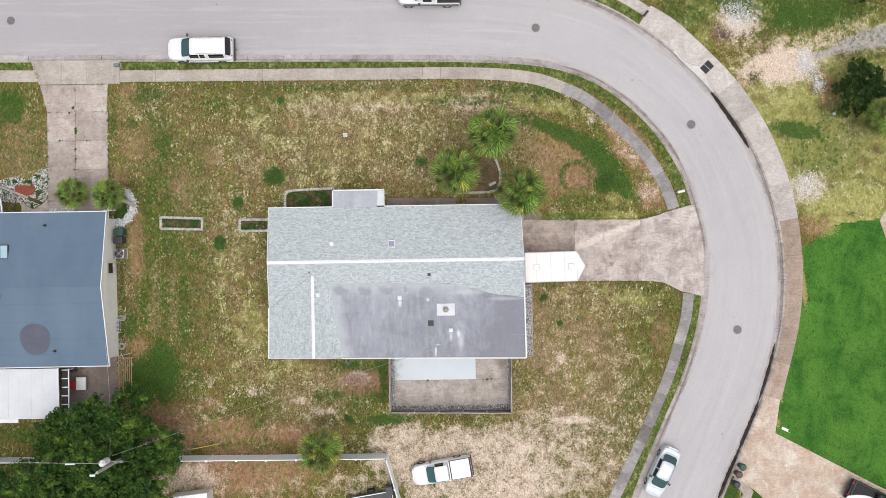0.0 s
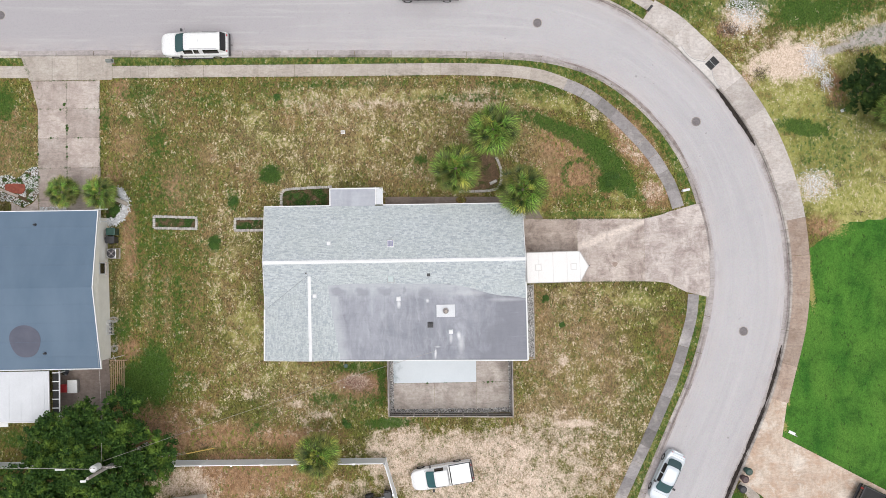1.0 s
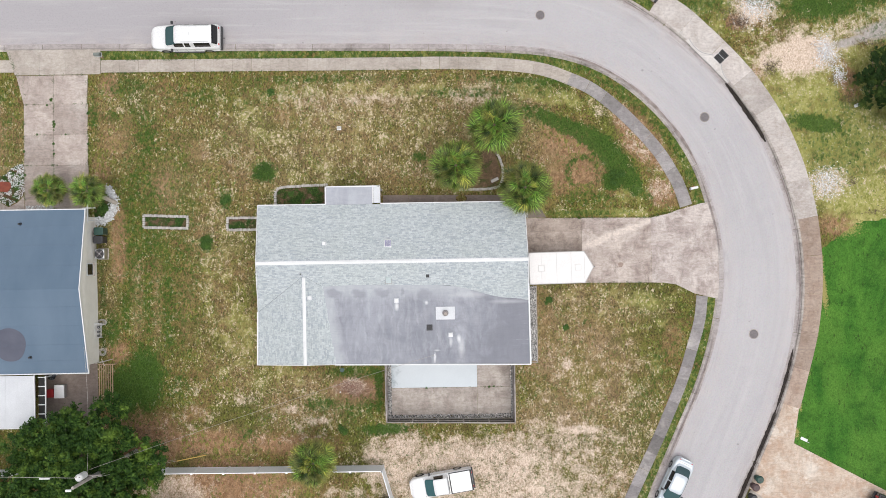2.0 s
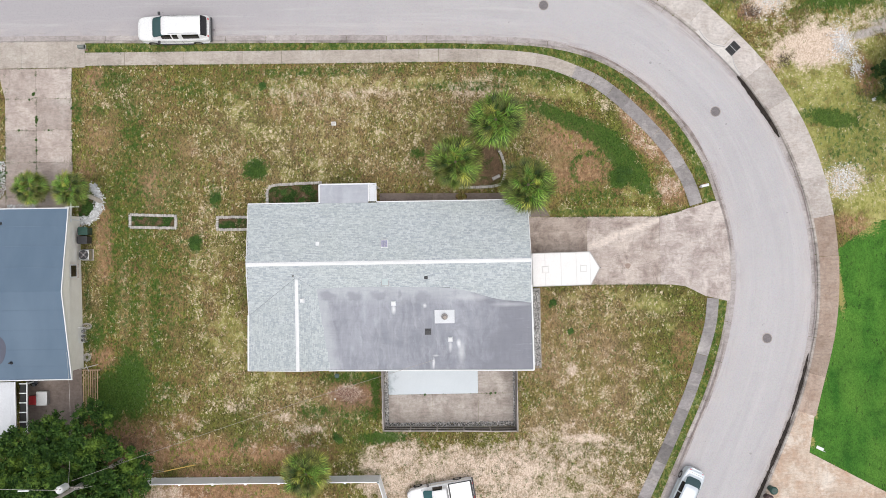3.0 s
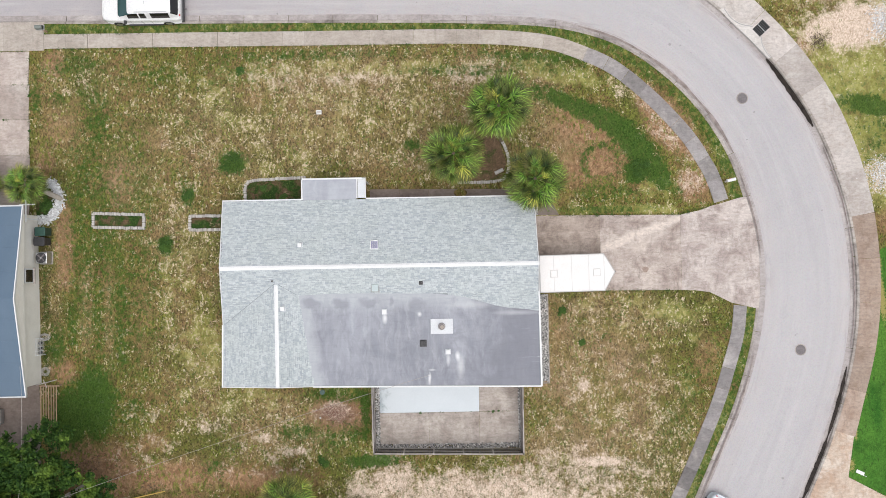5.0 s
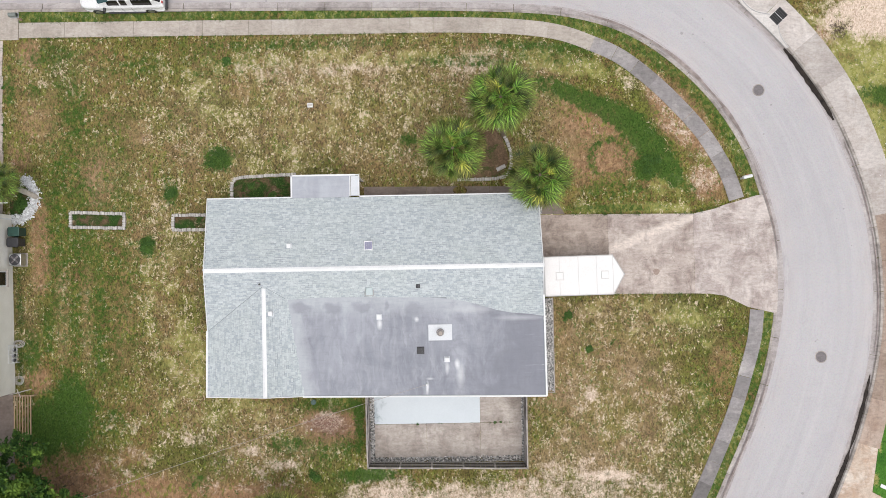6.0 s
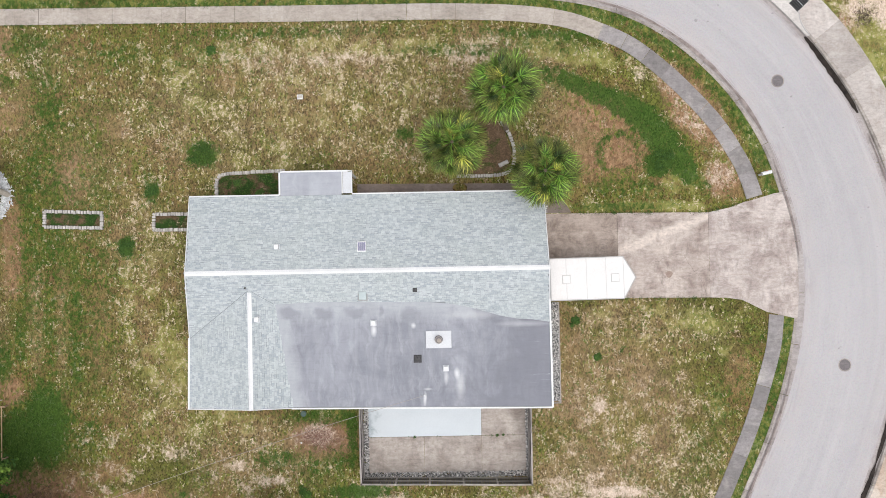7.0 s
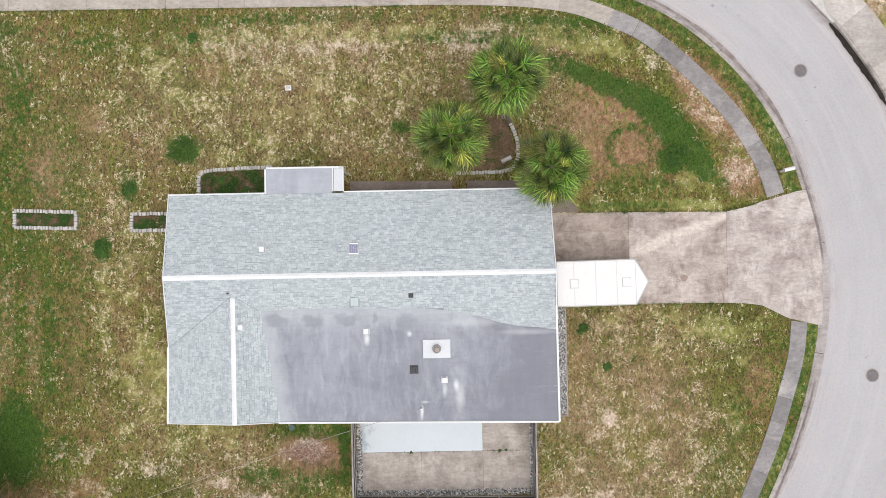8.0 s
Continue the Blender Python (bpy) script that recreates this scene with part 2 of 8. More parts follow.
    # green turf, thick in places
    soft = n.math("ADD", n.ramp(small, 0.25, 0.75, -0.34, 0.34), n.ramp(a2, 0, 1, -0.16, 0.16))
    g = n.ramp(n.math("ADD", green, soft), 0.34, 0.72)
    leaf = n.math("ADD", n.math("MULTIPLY", c2, 0.45), n.math("MULTIPLY", n.math("ADD", fine, mid), 0.28))
    col = n.mix(n.math("MULTIPLY", g, 0.92), col, n.mix(n.ramp(leaf, 0.2, 0.8), (0.012, 0.042, 0.005), (0.058, 0.116, 0.017)))
    # the watered lawn
    l = n.ramp(n.math("ADD", lush, n.ramp(small, 0.25, 0.75, -0.25, 0.25)), 0.35, 0.65)
    blade = n.mix(n.ramp(n.noise(0.42, 8, 0.72, stretch=(1, 0.6, 1), warp=0.4), 0.36, 0.64), (0.024, 0.098, 0.012), (0.076, 0.192, 0.026))
    blade = n.mix(n.ramp(n.noise(0.30, 6, 0.65, stretch=(1, 0.55, 1), warp=0.6), 0.44, 0.60, 0, 0.75), blade, (0.080, 0.182, 0.027))
    blade = n.mix(n.ramp(n.noise(0.45, 5, 0.65, warp=0.8), 0.50, 0.66, 0, 0.7), blade, (0.020, 0.078, 0.010))
    blade = n.mix(n.ramp(fine, 0.35, 0.5, 0.45, 0), blade, (0.02, 0.065, 0.009))
    blade = n.mix(1.0, blade, n.mix(c1, (0.78, 0.80, 0.78), (1.22, 1.20, 1.20)), "MULTIPLY")
    blade = n.mix(n.ramp(n.math("ADD", b0, n.ramp(mid, 0.3, 0.7, -0.2, 0.2)), 0.95, 1.05, 0, 0.7), blade, (0.02, 0.045, 0.01))
    blade = n.mix(n.math("MULTIPLY", n.ramp(n.math("ADD", brown, n.ramp(fine, 0.3, 0.7, -0.4, 0.4)), 0.45, 0.75), 0.8), blade, (0.33, 0.27, 0.10))
    col = n.mix(l, col, blade)
    col = n.mix(1.0, col, n.mix(n.ramp(grain, 0.28, 0.72), (0.86, 0.86, 0.86), (1.14, 1.14, 1.14)), "MULTIPLY")
    n.bump(n.math("ADD", fine, n.math("MULTIPLY", a1, 0.6)), 0.6, 0.05)
    return n.done(col, 0.95, spec=0.2)


def shingle_material(name, single=False):
    n = Nodes(name)
    lot = n.random() if single else n.island()
    col = n.mix(lot, (0.325, 0.36, 0.385), (0.475, 0.51, 0.52))
    col = n.mix(n.ramp(n.noise(0.35, 5, 0.6), 0.4, 0.7, 0, 0.5), col, (0.41, 0.445, 0.43))
    col = n.mix(n.ramp(n.noise(2.0, 6, 0.7), 0.5, 0.8, 0, 0.35), col, (0.27, 0.29, 0.31))
    blot = n.noise(5.5, 5, 0.75, stretch=(0.7, 1.6, 1))
    col = n.mix(n.ramp(blot, 0.52, 0.66, 0, 0.6), col, (0.56, 0.60, 0.59))
    col = n.mix(n.ramp(blot, 0.46, 0.34, 0, 0.55), col, (0.25, 0.28, 0.305))
    g = n.noise(90, 2, 0.6)
    col = n.mix(1.0, col, n.mix(g, (0.72, 0.72, 0.72), (1.25, 1.25, 1.25)), "MULTIPLY")
    n.bump(g, 0.4, 0.004)
    return n.done(col, 0.9, spec=0.3)


def membrane(stained=True):
    """Weathered roll roofing: brushed coating, chalky margins, ponding stains and runs below the vents."""
    n = Nodes("weathered_roof_membrane")
    col = n.mix(n.ramp(n.noise(0.28, 5, 0.6, warp=0.8), 0.35, 0.65), (0.185, 0.193, 0.225), (0.27, 0.28, 0.318))
    run = n.ramp(n.noise(1.0, 6, 0.65, stretch=(1.6, 0.3, 1), warp=1.2), 0.46, 0.74)
    col = n.mix(n.math("MULTIPLY", run, 0.4), col, (0.38, 0.395, 0.43))
    # brush strokes, fanning a little
    for turn, tone, k in ((22, (0.40, 0.415, 0.45), 0.42), (-24, (0.15, 0.155, 0.185), 0.40), (75, (0.36, 0.37, 0.41), 0.25)):
        stroke = n.noise(1.0, 5, 0.62, co=n.turned(turn, (2.4, 0.5, 0), 1.2, 0.6))
        col = n.mix(n.ramp(stroke, 0.53, 0.70, 0, k), col, tone)
    dark = n.ramp(n.noise(0.55, 6, 0.65, warp=1.0), 0.52, 0.8, 0, 0.5)
    col = n.mix(dark, col, (0.140, 0.143, 0.170))
    if not stained:
        col = n.mix(n.ramp(n.noise(0.5, 4, 0.6), 0.35, 0.65, 0.35, 0.8), col, (0.43, 0.45, 0.49))
    if stained:
        xyz = n.t.nodes.new("ShaderNodeSeparateXYZ")
        n.put(xyz.inputs[0], n.co)
        wob = n.ramp(n.noise(0.8, 5, 0.6), 0.2, 0.8, -0.4, 0.4)
        # chalk along the upper and west margins
        top = n.ramp(n.math("ADD", xyz.outputs[1], wob), -3.75, -2.75)
        side = n.ramp(n.math("ADD", xyz.outputs[0], n.math("ADD", wob, n.math("MULTIPLY", xyz.outputs[1], 0.10))), -8.1, -8.8)
        col = n.mix(n.math("MULTIPLY", n.math("MAXIMUM", top, side), 0.62), col, (0.42, 0.44, 0.465))
        # water stands towards the east
        pond = n.ramp(n.math("ADD", n.math("SUBTRACT", xyz.outputs[0], n.math("MULTIPLY", xyz.outputs[1], 0.35)), n.ramp(n.noise(0.5, 6, 0.65, warp=1.0), 0.2, 0.8, -3.0, 3.0)), 2.6, 6.0, 0, 0.8)
        col = n.mix(pond, col, (0.150, 0.155, 0.185))
        for x, y, rx, ry, k in ((-8.15, -2.95, 0.75, 0.42, 0.55), (-6.3, -3.0, 0.62, 0.42, 0.6), (-4.45, -2.95, 0.8, 0.40, 0.55), (-3.15, -2.9, 0.22, 0.38, 0.5), (-1.55, -3.1, 0.6, 0.55, 0.55), (0.4, -5.95, 0.42, 0.5, 0.7), (-1.2, -6.2, 0.8, 0.7, 0.35)):
            col = n.mix(n.math("MULTIPLY", n.spot(x, y, rx, ry, 0.5, 0.8), k), col, (0.185, 0.195, 0.225))
        # pale runs of sealant and washed streaks
        for x, y, rx, ry, k in ((-3.56, -3.95, 0.20, 0.42, 0.9), (-1.37, -3.75, 0.16, 0.2, 0.8), (0.37, -6.65, 0.16, 0.5, 0.6), (0.97, -6.45, 0.20, 0.38, 0.95), (1.15, -7.1, 0.32, 0.9, 0.5), (-0.82, -7.85, 0.11, 0.5, 0.9), (-0.65, -7.3, 0.3, 0.10, 0.5), (1.9, -3.2, 1.8, 0.3, 0.28), (4.6, -3.75, 1.8, 0.2, 0.3)):
            col = n.mix(n.math("MULTIPLY", n.spot(x, y, rx, ry, 0.8, 0.12), k), col, (0.60, 0.605, 0.62))
        scrape = n.noise(1.0, 6, 0.7, stretch=(0.5, 6.0, 1), warp=0.4)
        edge = n.math("MULTIPLY", n.ramp(scrape, 0.60, 0.70), n.ramp(xyz.outputs[0], 4.6, 6.0, 0, 0.5))
        col = n.mix(edge, col, (0.55, 0.56, 0.58))
    fine = n.ramp(n.noise(1.0, 7, 0.75, stretch=(1.2, 7.0, 1)), 0.3, 0.7, 0.90, 1.10)
    col = n.mix(1.0, col, n.mix(fine, (0, 0, 0), (1, 1, 1)), "MULTIPLY")
    g = n.noise(40, 3)
    col = n.mix(1.0, col, n.mix(g, (0.9, 0.9, 0.9), (1.08, 1.08, 1.08)), "MULTIPLY")
    n.bump(n.noise(3, 5, 0.6), 0.25, 0.03)
    return n.done(col, n.ramp(n.noise(1.5, 4), 0.3, 0.7, 0.45, 0.65), spec=0.4)


def glass_dark(name, tint):
    n = Nodes(name)
    return n.done(n.mix(n.noise(3, 2), tint, tuple(c * 1.3 for c in tint)), 0.06, spec=0.6)


def leaf_material(name, a, b, tip, scale=2.0, palm=False):
    n = Nodes(name)
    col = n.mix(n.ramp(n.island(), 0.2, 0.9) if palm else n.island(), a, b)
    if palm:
        # random tone per frond paints in the contrast of shaded and lit fronds
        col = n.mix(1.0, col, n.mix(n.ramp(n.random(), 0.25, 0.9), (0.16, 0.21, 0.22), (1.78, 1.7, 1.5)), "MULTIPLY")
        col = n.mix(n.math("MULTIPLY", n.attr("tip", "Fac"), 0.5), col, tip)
    else:
        col = n.mix(n.ramp(n.noise(scale, 4, 0.7), 0.51, 0.68, 0, 0.85), col, tip)
    m = n.done(col, 0.45 if palm else 0.65, spec=0.25 if palm else 0.15)
    n.bsdf.inputs["Transmission Weight"].default_value = 0.0
    return m


def soil(name, earth, moss, cut):
    """Bed soil: earth with moss in patches, pale dry spots and crumbs."""
    n = Nodes(name)
    small = n.noise(2.4, 6, 0.7, warp=0.5)
    col = n.mix(n.ramp(small, 0.35, 0.65), earth, tuple(1.7 * c for c in earth))
    col = n.mix(n.ramp(n.noise(1.1, 6, 0.68, warp=0.8), cut, cut + 0.12, 0, 0.95), col, moss)
    col = n.mix(n.ramp(n.noise(1.7, 6, 0.72, warp=0.6), 0.60, 0.70, 0, 0.75), col, (0.30, 0.225, 0.15))
    crumb = n.noise(14, 5, 0.75)
    col = n.mix(1.0, col, n.mix(n.ramp(crumb, 0.3, 0.7), (0.5, 0.5, 0.5), (1.5, 1.5, 1.5)), "MULTIPLY")
    n.bump(crumb, 0.6, 0.03)
    return n.done(col, 0.95, spec=0.2)


def chalk_paint():
    """White paint on concrete, rubbed grey and mouldy towards its west end."""
    n = Nodes("chalky_white_paint")
    col = n.mix(n.noise(0.7, 5, 0.6), (0.49, 0.535, 0.57), (0.57, 0.61, 0.64))
    xyz = n.t.nodes.new("ShaderNodeSeparateXYZ")
    n.put(xyz.inputs[0], n.co)
    rub = n.math("ADD", n.ramp(xyz.outputs[0], -4.4, -3.0, 0.32, -0.2), n.noise(1.6, 6, 0.7, warp=0.8))
    col = n.mix(n.ramp(rub, 0.6, 0.85, 0, 0.8), col, (0.20, 0.255, 0.28))
    grain = n.noise(18, 4, 0.65)
    col = n.mix(1.0, col, n.mix(grain, (0.86, 0.86, 0.86), (1.1, 1.1, 1.1)), "MULTIPLY")
    n.bump(grain, 0.15, 0.01)
    return n.done(col, 0.65)


M_LAWN = lawn()
M_ROAD = asphalt()
M_WALK = concrete("weathered_concrete", (0.395, 0.35, 0.305), (0.47, 0.42, 0.375), (0.25, 0.21, 0.175), 0.5, 0.4, (0.52, 0.48, 0.44), (0.93, 1.06))
M_WALK_GREY = concrete("grey_mossy_concrete", (0.195, 0.18, 0.18), (0.265, 0.248, 0.244), (0.13, 0.12, 0.115), 0.6, 0.5, (0.38, 0.35, 0.325), (0.72, 1.5))
M_WALK_PINK = concrete("pinkish_concrete", (0.44, 0.40, 0.375), (0.54, 0.495, 0.465), (0.34, 0.28, 0.24), 0.6, 0.5, (0.62, 0.59, 0.56))
M_INLET = concrete("pale_inlet_concrete", (0.52, 0.49, 0.465), (0.60, 0.57, 0.545), (0.40, 0.36, 0.33), 0.4, 0.5, (0.66, 0.635, 0.61))
M_KERB = concrete("kerb_concrete", (0.37, 0.33, 0.30), (0.46, 0.415, 0.38), (0.12, 0.10, 0.09), 0.9, 0.5, (0.50, 0.47, 0.43))
M_PAN = concrete("gutter_pan_concrete", (0.37, 0.335, 0.325), (0.44, 0.405, 0.395), (0.20, 0.17, 0.165), 0.6, 0.6, (0.49, 0.45, 0.43), (0.94, 1.06))
M_DRIVE = concrete("stained_driveway_concrete", (0.405, 0.342, 0.305), (0.505, 0.438, 0.398), (0.225, 0.172, 0.15), 1.0, 0.45, (0.64, 0.56, 0.50), track=(-3.85, 0.38))
M_DRIVE_WEST = concrete("old_driveway_concrete", (0.385, 0.32, 0.285), (0.49, 0.425, 0.385), (0.23, 0.18, 0.155), 0.7, 0.5, (0.56, 0.51, 0.47), (0.82, 1.12))
M_DRIVE_DARK = concrete("dark_brown_driveway_concrete", (0.33, 0.268, 0.228), (0.46, 0.385, 0.335), (0.16, 0.12, 0.10), 0.9, 0.45, (0.56, 0.47, 0.41))
M_DRIVE_PALE = concrete("worn_driveway_concrete", (0.43, 0.372, 0.345), (0.54, 0.475, 0.44), (0.25, 0.195, 0.175), 1.0, 0.5, (0.66, 0.60, 0.565))
M_BROWN_WALK = concrete("dark_brown_concrete", (0.18, 0.14, 0.12), (0.25, 0.205, 0.18), (0.11, 0.085, 0.07), 0.6)
M_PATIO = concrete("patio_concrete", (0.36, 0.315, 0.282), (0.475, 0.425, 0.388), (0.20, 0.16, 0.135), 0.8, 0.55, (0.54, 0.49, 0.45))
M_TAN = concrete("sandy_drive_concrete", (0.47, 0.375, 0.300), (0.59, 0.49, 0.405), (0.41, 0.25, 0.155), 0.8, 0.8, (0.68, 0.62, 0.55))
M_SHINGLE = shingle_material("grey_asphalt_shingle")
M_SHINGLE_ONE = shingle_material("grey_asphalt_shingle_tab", True)
M_MEMBRANE = membrane()
M_PORCH_ROOF = membrane(False)
M_UNDER = surface("roof_felt", (0.18, 0.195, 0.205), (0.22, 0.235, 0.245), 2, 40)
M_WHITE = surface("white_painted_metal", (0.62, 0.625, 0.63), (0.70, 0.705, 0.71), 1.5, 25, 0.45, bump=0.05, vary=0.04)
M_TRAILER = surface("cream_white_enamel", (0.61, 0.592, 0.58), (0.66, 0.642, 0.63), 0.8, 20, 0.35, bump=0.04, vary=0.02)
M_STUCCO = surface("cream_stucco", (0.60, 0.57, 0.52), (0.68, 0.65, 0.60), 1.2, 60, 0.9, bump=0.4, vary=0.03)
M_CREAM = surface("bright_cream_stucco", (0.76, 0.73, 0.67), (0.84, 0.81, 0.75), 1.2, 60, 0.9, bump=0.3, vary=0.03)
M_PATIO_WHITE = chalk_paint()
M_BLUE_ROOF = surface("blue_grey_roof_coating", (0.072, 0.117, 0.172), (0.101, 0.149, 0.208), 0.35, 30, 0.6, bump=0.15, vary=0.02, stretch=(1, 0.4, 1))
M_DARK = surface("dark_plastic", (0.02, 0.02, 0.022), (0.035, 0.035, 0.04), 4, 40, 0.5)
M_RUBBER = surface("tyre_rubber", (0.014, 0.014, 0.014), (0.025, 0.025, 0.025), 6, 60, 0.85)
M_IRON = surface("cast_iron", (0.14, 0.125, 0.13), (0.21, 0.19, 0.195), 8, 60, 0.7, 0.3)
M_STEEL = surface("galvanised_steel", (0.42, 0.43, 0.44), (0.55, 0.56, 0.57), 5, 50, 0.4, 0.9)
M_SEAM = surface("grey_sealant", (0.30, 0.295, 0.29), (0.38, 0.375, 0.37), 4, 30, 0.8)
M_RUST = surface("rust_stain", (0.26, 0.19, 0.155), (0.34, 0.265, 0.225), 6, 30, 0.9)
M_PALE_SEAM = surface("pale_sealant", (0.44, 0.43, 0.425), (0.52, 0.51, 0.50), 4, 30, 0.8)
M_STONE = surface("edging_stone", (0.34, 0.315, 0.29), (0.54, 0.515, 0.49), 3, 30, 0.9, vary=0.2)
M_TIMBER = surface("grey_weathered_timber", (0.23, 0.205, 0.19), (0.36, 0.33, 0.31), 3, 40, 0.9, vary=0.25)
M_BROWN_TIMBER = surface("brown_timber", (0.28, 0.19, 0.12), (0.40, 0.29, 0.19), 3, 40, 0.85, vary=0.2)
M_WHITE_FENCE = surface("white_vinyl", (0.80, 0.82, 0.845), (0.85, 0.868, 0.885), 1.0, 20, 0.5, bump=0.05, vary=0.05)
M_GRAVEL = surface("mixed_gravel", (0.10, 0.10, 0.098), (0.62, 0.60, 0.58), 9, 50, 0.9, vary=0.85, by="island")
M_WHITE_ROCK = surface("white_marble_chips", (0.34, 0.345, 0.345), (0.74, 0.75, 0.76), 6, 40, 0.8, vary=0.25, by="island")
M_MULCH = surface("red_mulch", (0.15, 0.035, 0.022), (0.28, 0.075, 0.045), 5, 12, 0.9)
M_GLASS = glass_dark("tinted_car_glass", (0.02, 0.045, 0.05))
M_WINDSHIELD_DARK = glass_dark("dark_green_windscreen_glass", (0.018, 0.055, 0.058))
M_COVER = surface("white_patio_cover_metal", (0.50, 0.515, 0.54), (0.56, 0.575, 0.60), 0.8, 20, 0.45, bump=0.05, vary=0.03)
M_HOOD = surface("pale_vent_plastic", (0.36, 0.42, 0.43), (0.44, 0.50, 0.50), 3, 30, 0.6)
M_WINDSHIELD = glass_dark("green_windscreen_glass", (0.02, 0.075, 0.08))
M_BLACK_GLASS = glass_dark("black_privacy_glass", (0.006, 0.007, 0.009))
M_CAR_WHITE = surface("white_car_paint", (0.68, 0.68, 0.68), (0.72, 0.72, 0.72), 0.6, 10, 0.25, bump=0, vary=0.0, coat=0.6)
M_CAR_SILVER = surface("pale_silver_car_paint", (0.50, 0.545, 0.59), (0.54, 0.585, 0.625), 0.6, 60, 0.3, 0.15, bump=0, vary=0.0, coat=0.7)
M_CAR_BLACK = surface("black_car_paint", (0.012, 0.013, 0.018), (0.02, 0.022, 0.028), 0.6, 10, 0.2, bump=0, vary=0.0, coat=0.8)
M_RED = surface("red_plastic", (0.42, 0.03, 0.035), (0.52, 0.05, 0.05), 3, 20, 0.45)
M_DARK_BROWN = surface("dark_brown_plastic", (0.06, 0.034, 0.034), (0.085, 0.05, 0.05), 3, 20, 0.5)
M_GREEN_BIN = surface("green_plastic", (0.012, 0.045, 0.036), (0.02, 0.065, 0.05), 3, 20, 0.45)
M_BARK = surface("grey_brown_bark", (0.12, 0.09, 0.065), (0.23, 0.185, 0.14), 6, 30, 0.95, bump=0.6)
M_BARK_PALE = surface("pale_fibrous_bark", (0.30, 0.265, 0.22), (0.46, 0.42, 0.36), 6, 30, 0.95, bump=0.5)
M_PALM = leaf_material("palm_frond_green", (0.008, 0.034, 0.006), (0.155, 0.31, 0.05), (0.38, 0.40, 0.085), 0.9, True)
M_PALM_OLD = leaf_material("palm_frond_yellowed", (0.06, 0.095, 0.014), (0.40, 0.43, 0.08), (0.55, 0.46, 0.15), 1.5, True)
M_PALM_DEAD = leaf_material("palm_frond_dead", (0.07, 0.055, 0.032), (0.24, 0.185, 0.115), (0.34, 0.28, 0.20), 1.5, True)
M_LEAF = leaf_material("broadleaf_green", (0.008, 0.028, 0.006), (0.046, 0.098, 0.016), (0.15, 0.235, 0.035), 0.75)
M_LEAF_DARK = leaf_material("dark_shrub_leaf", (0.008, 0.022, 0.006), (0.030, 0.062, 0.013), (0.075, 0.115, 0.022), 0.8)
M_WEED = leaf_material("dark_weed_leaf", (0.022, 0.055, 0.012), (0.06, 0.12, 0.022), (0.07, 0.13, 0.02), 1.2)
M_DARK_TIMBER = surface("dark_grey_timber", (0.045, 0.04, 0.038), (0.085, 0.077, 0.072), 3, 40, 0.9, vary=0.25)
M_TAN_WALK = concrete("tan_stained_concrete", (0.33, 0.25, 0.20), (0.43, 0.345, 0.285), (0.25, 0.165, 0.12), 0.7)
M_GRASS = leaf_material("green_grass_blade", (0.032, 0.08, 0.013), (0.085, 0.155, 0.025), (0.12, 0.17, 0.03), 1.2)
M_STRAW = leaf_material("straw_grass_blade", (0.30, 0.22, 0.13), (0.52, 0.415, 0.315), (0.26, 0.21, 0.10), 1.2)


# ---- builders ----
def part(name, bm, material, parent=None, label=""):
    """Links a bmesh as one mesh object, under a thing or a part."""
    me = bpy.data.meshes.new(name)
    bm.to_mesh(me)
    bm.free()
    me.materials.append(material)
    ob = new(name, me)
    ob.parent = parent
    return tagged(ob, label)


def raw(name, verts, faces, material, parent=None, label=""):
    """The same from vertices and faces."""
    me = bpy.data.meshes.new(name)
    me.from_pydata([tuple(v) for v in verts], [], [tuple(f) for f in faces])
    me.materials.append(material)
    ob = new(name, me)
    ob.parent = parent
    return tagged(ob, label)


def thing(name, m, label, category, group=""):
    ob = new(name)
    ob.matrix_world = m
    ob.empty_display_size = 0.3
    return tagged(ob, label, category, group)


def structure(ob, label, category):
    return tagged(ob, label, category, kind="structure")


def box(bm, x0, x1, y0, y1, z0, z1, bevel=0.0, turn=None):
    made = bmesh.ops.create_cube(bm, size=1)["verts"]
    m = Matrix.LocRotScale(((x0 + x1) / 2, (y0 + y1) / 2, (z0 + z1) / 2), None, (x1 - x0, y1 - y0, z1 - z0))
    bmesh.ops.transform(bm, matrix=(turn @ m) if turn else m, verts=made)
    if bevel:
        edges = list({e for v in made for e in v.link_edges})
        bmesh.ops.bevel(bm, geom=edges, offset=bevel, segments=2, affect="EDGES", profile=0.5)
    return bm


def block(*a, **k):
    return box(bmesh.new(), *a, **k)


def rod(bm, a, b, r0, r1=None, sides=12):
    """A tapered round bar from a to b."""
    a, b = Vector(a), Vector(b)
    d = b - a
    m = Matrix.Translation((a + b) / 2) @ d.to_track_quat("Z", "Y").to_matrix().to_4x4()
    bmesh.ops.create_cone(bm, cap_ends=True, segments=sides, radius1=r0, radius2=r0 if r1 is None else r1, depth=d.length, matrix=m)
    return bm


def prism(poly, z0, z1, bm=None, slope=None):
    """A plate with the outline poly between two heights; slope adds f(x, y) to both."""
    bm = bm or bmesh.new()
    f = slope or (lambda x, y: 0.0)
    low = [bm.verts.new((x, y, z0 + f(x, y))) for x, y in poly]
    top = [bm.verts.new((x, y, z1 + f(x, y))) for x, y in poly]
    n = len(poly)
    bm.faces.new(top)
    bm.faces.new(low[::-1])
    for i in range(n):
        bm.faces.new((low[i], low[(i + 1) % n], top[(i + 1) % n], top[i]))
    bmesh.ops.recalc_face_normals(bm, faces=bm.faces)
    return bm


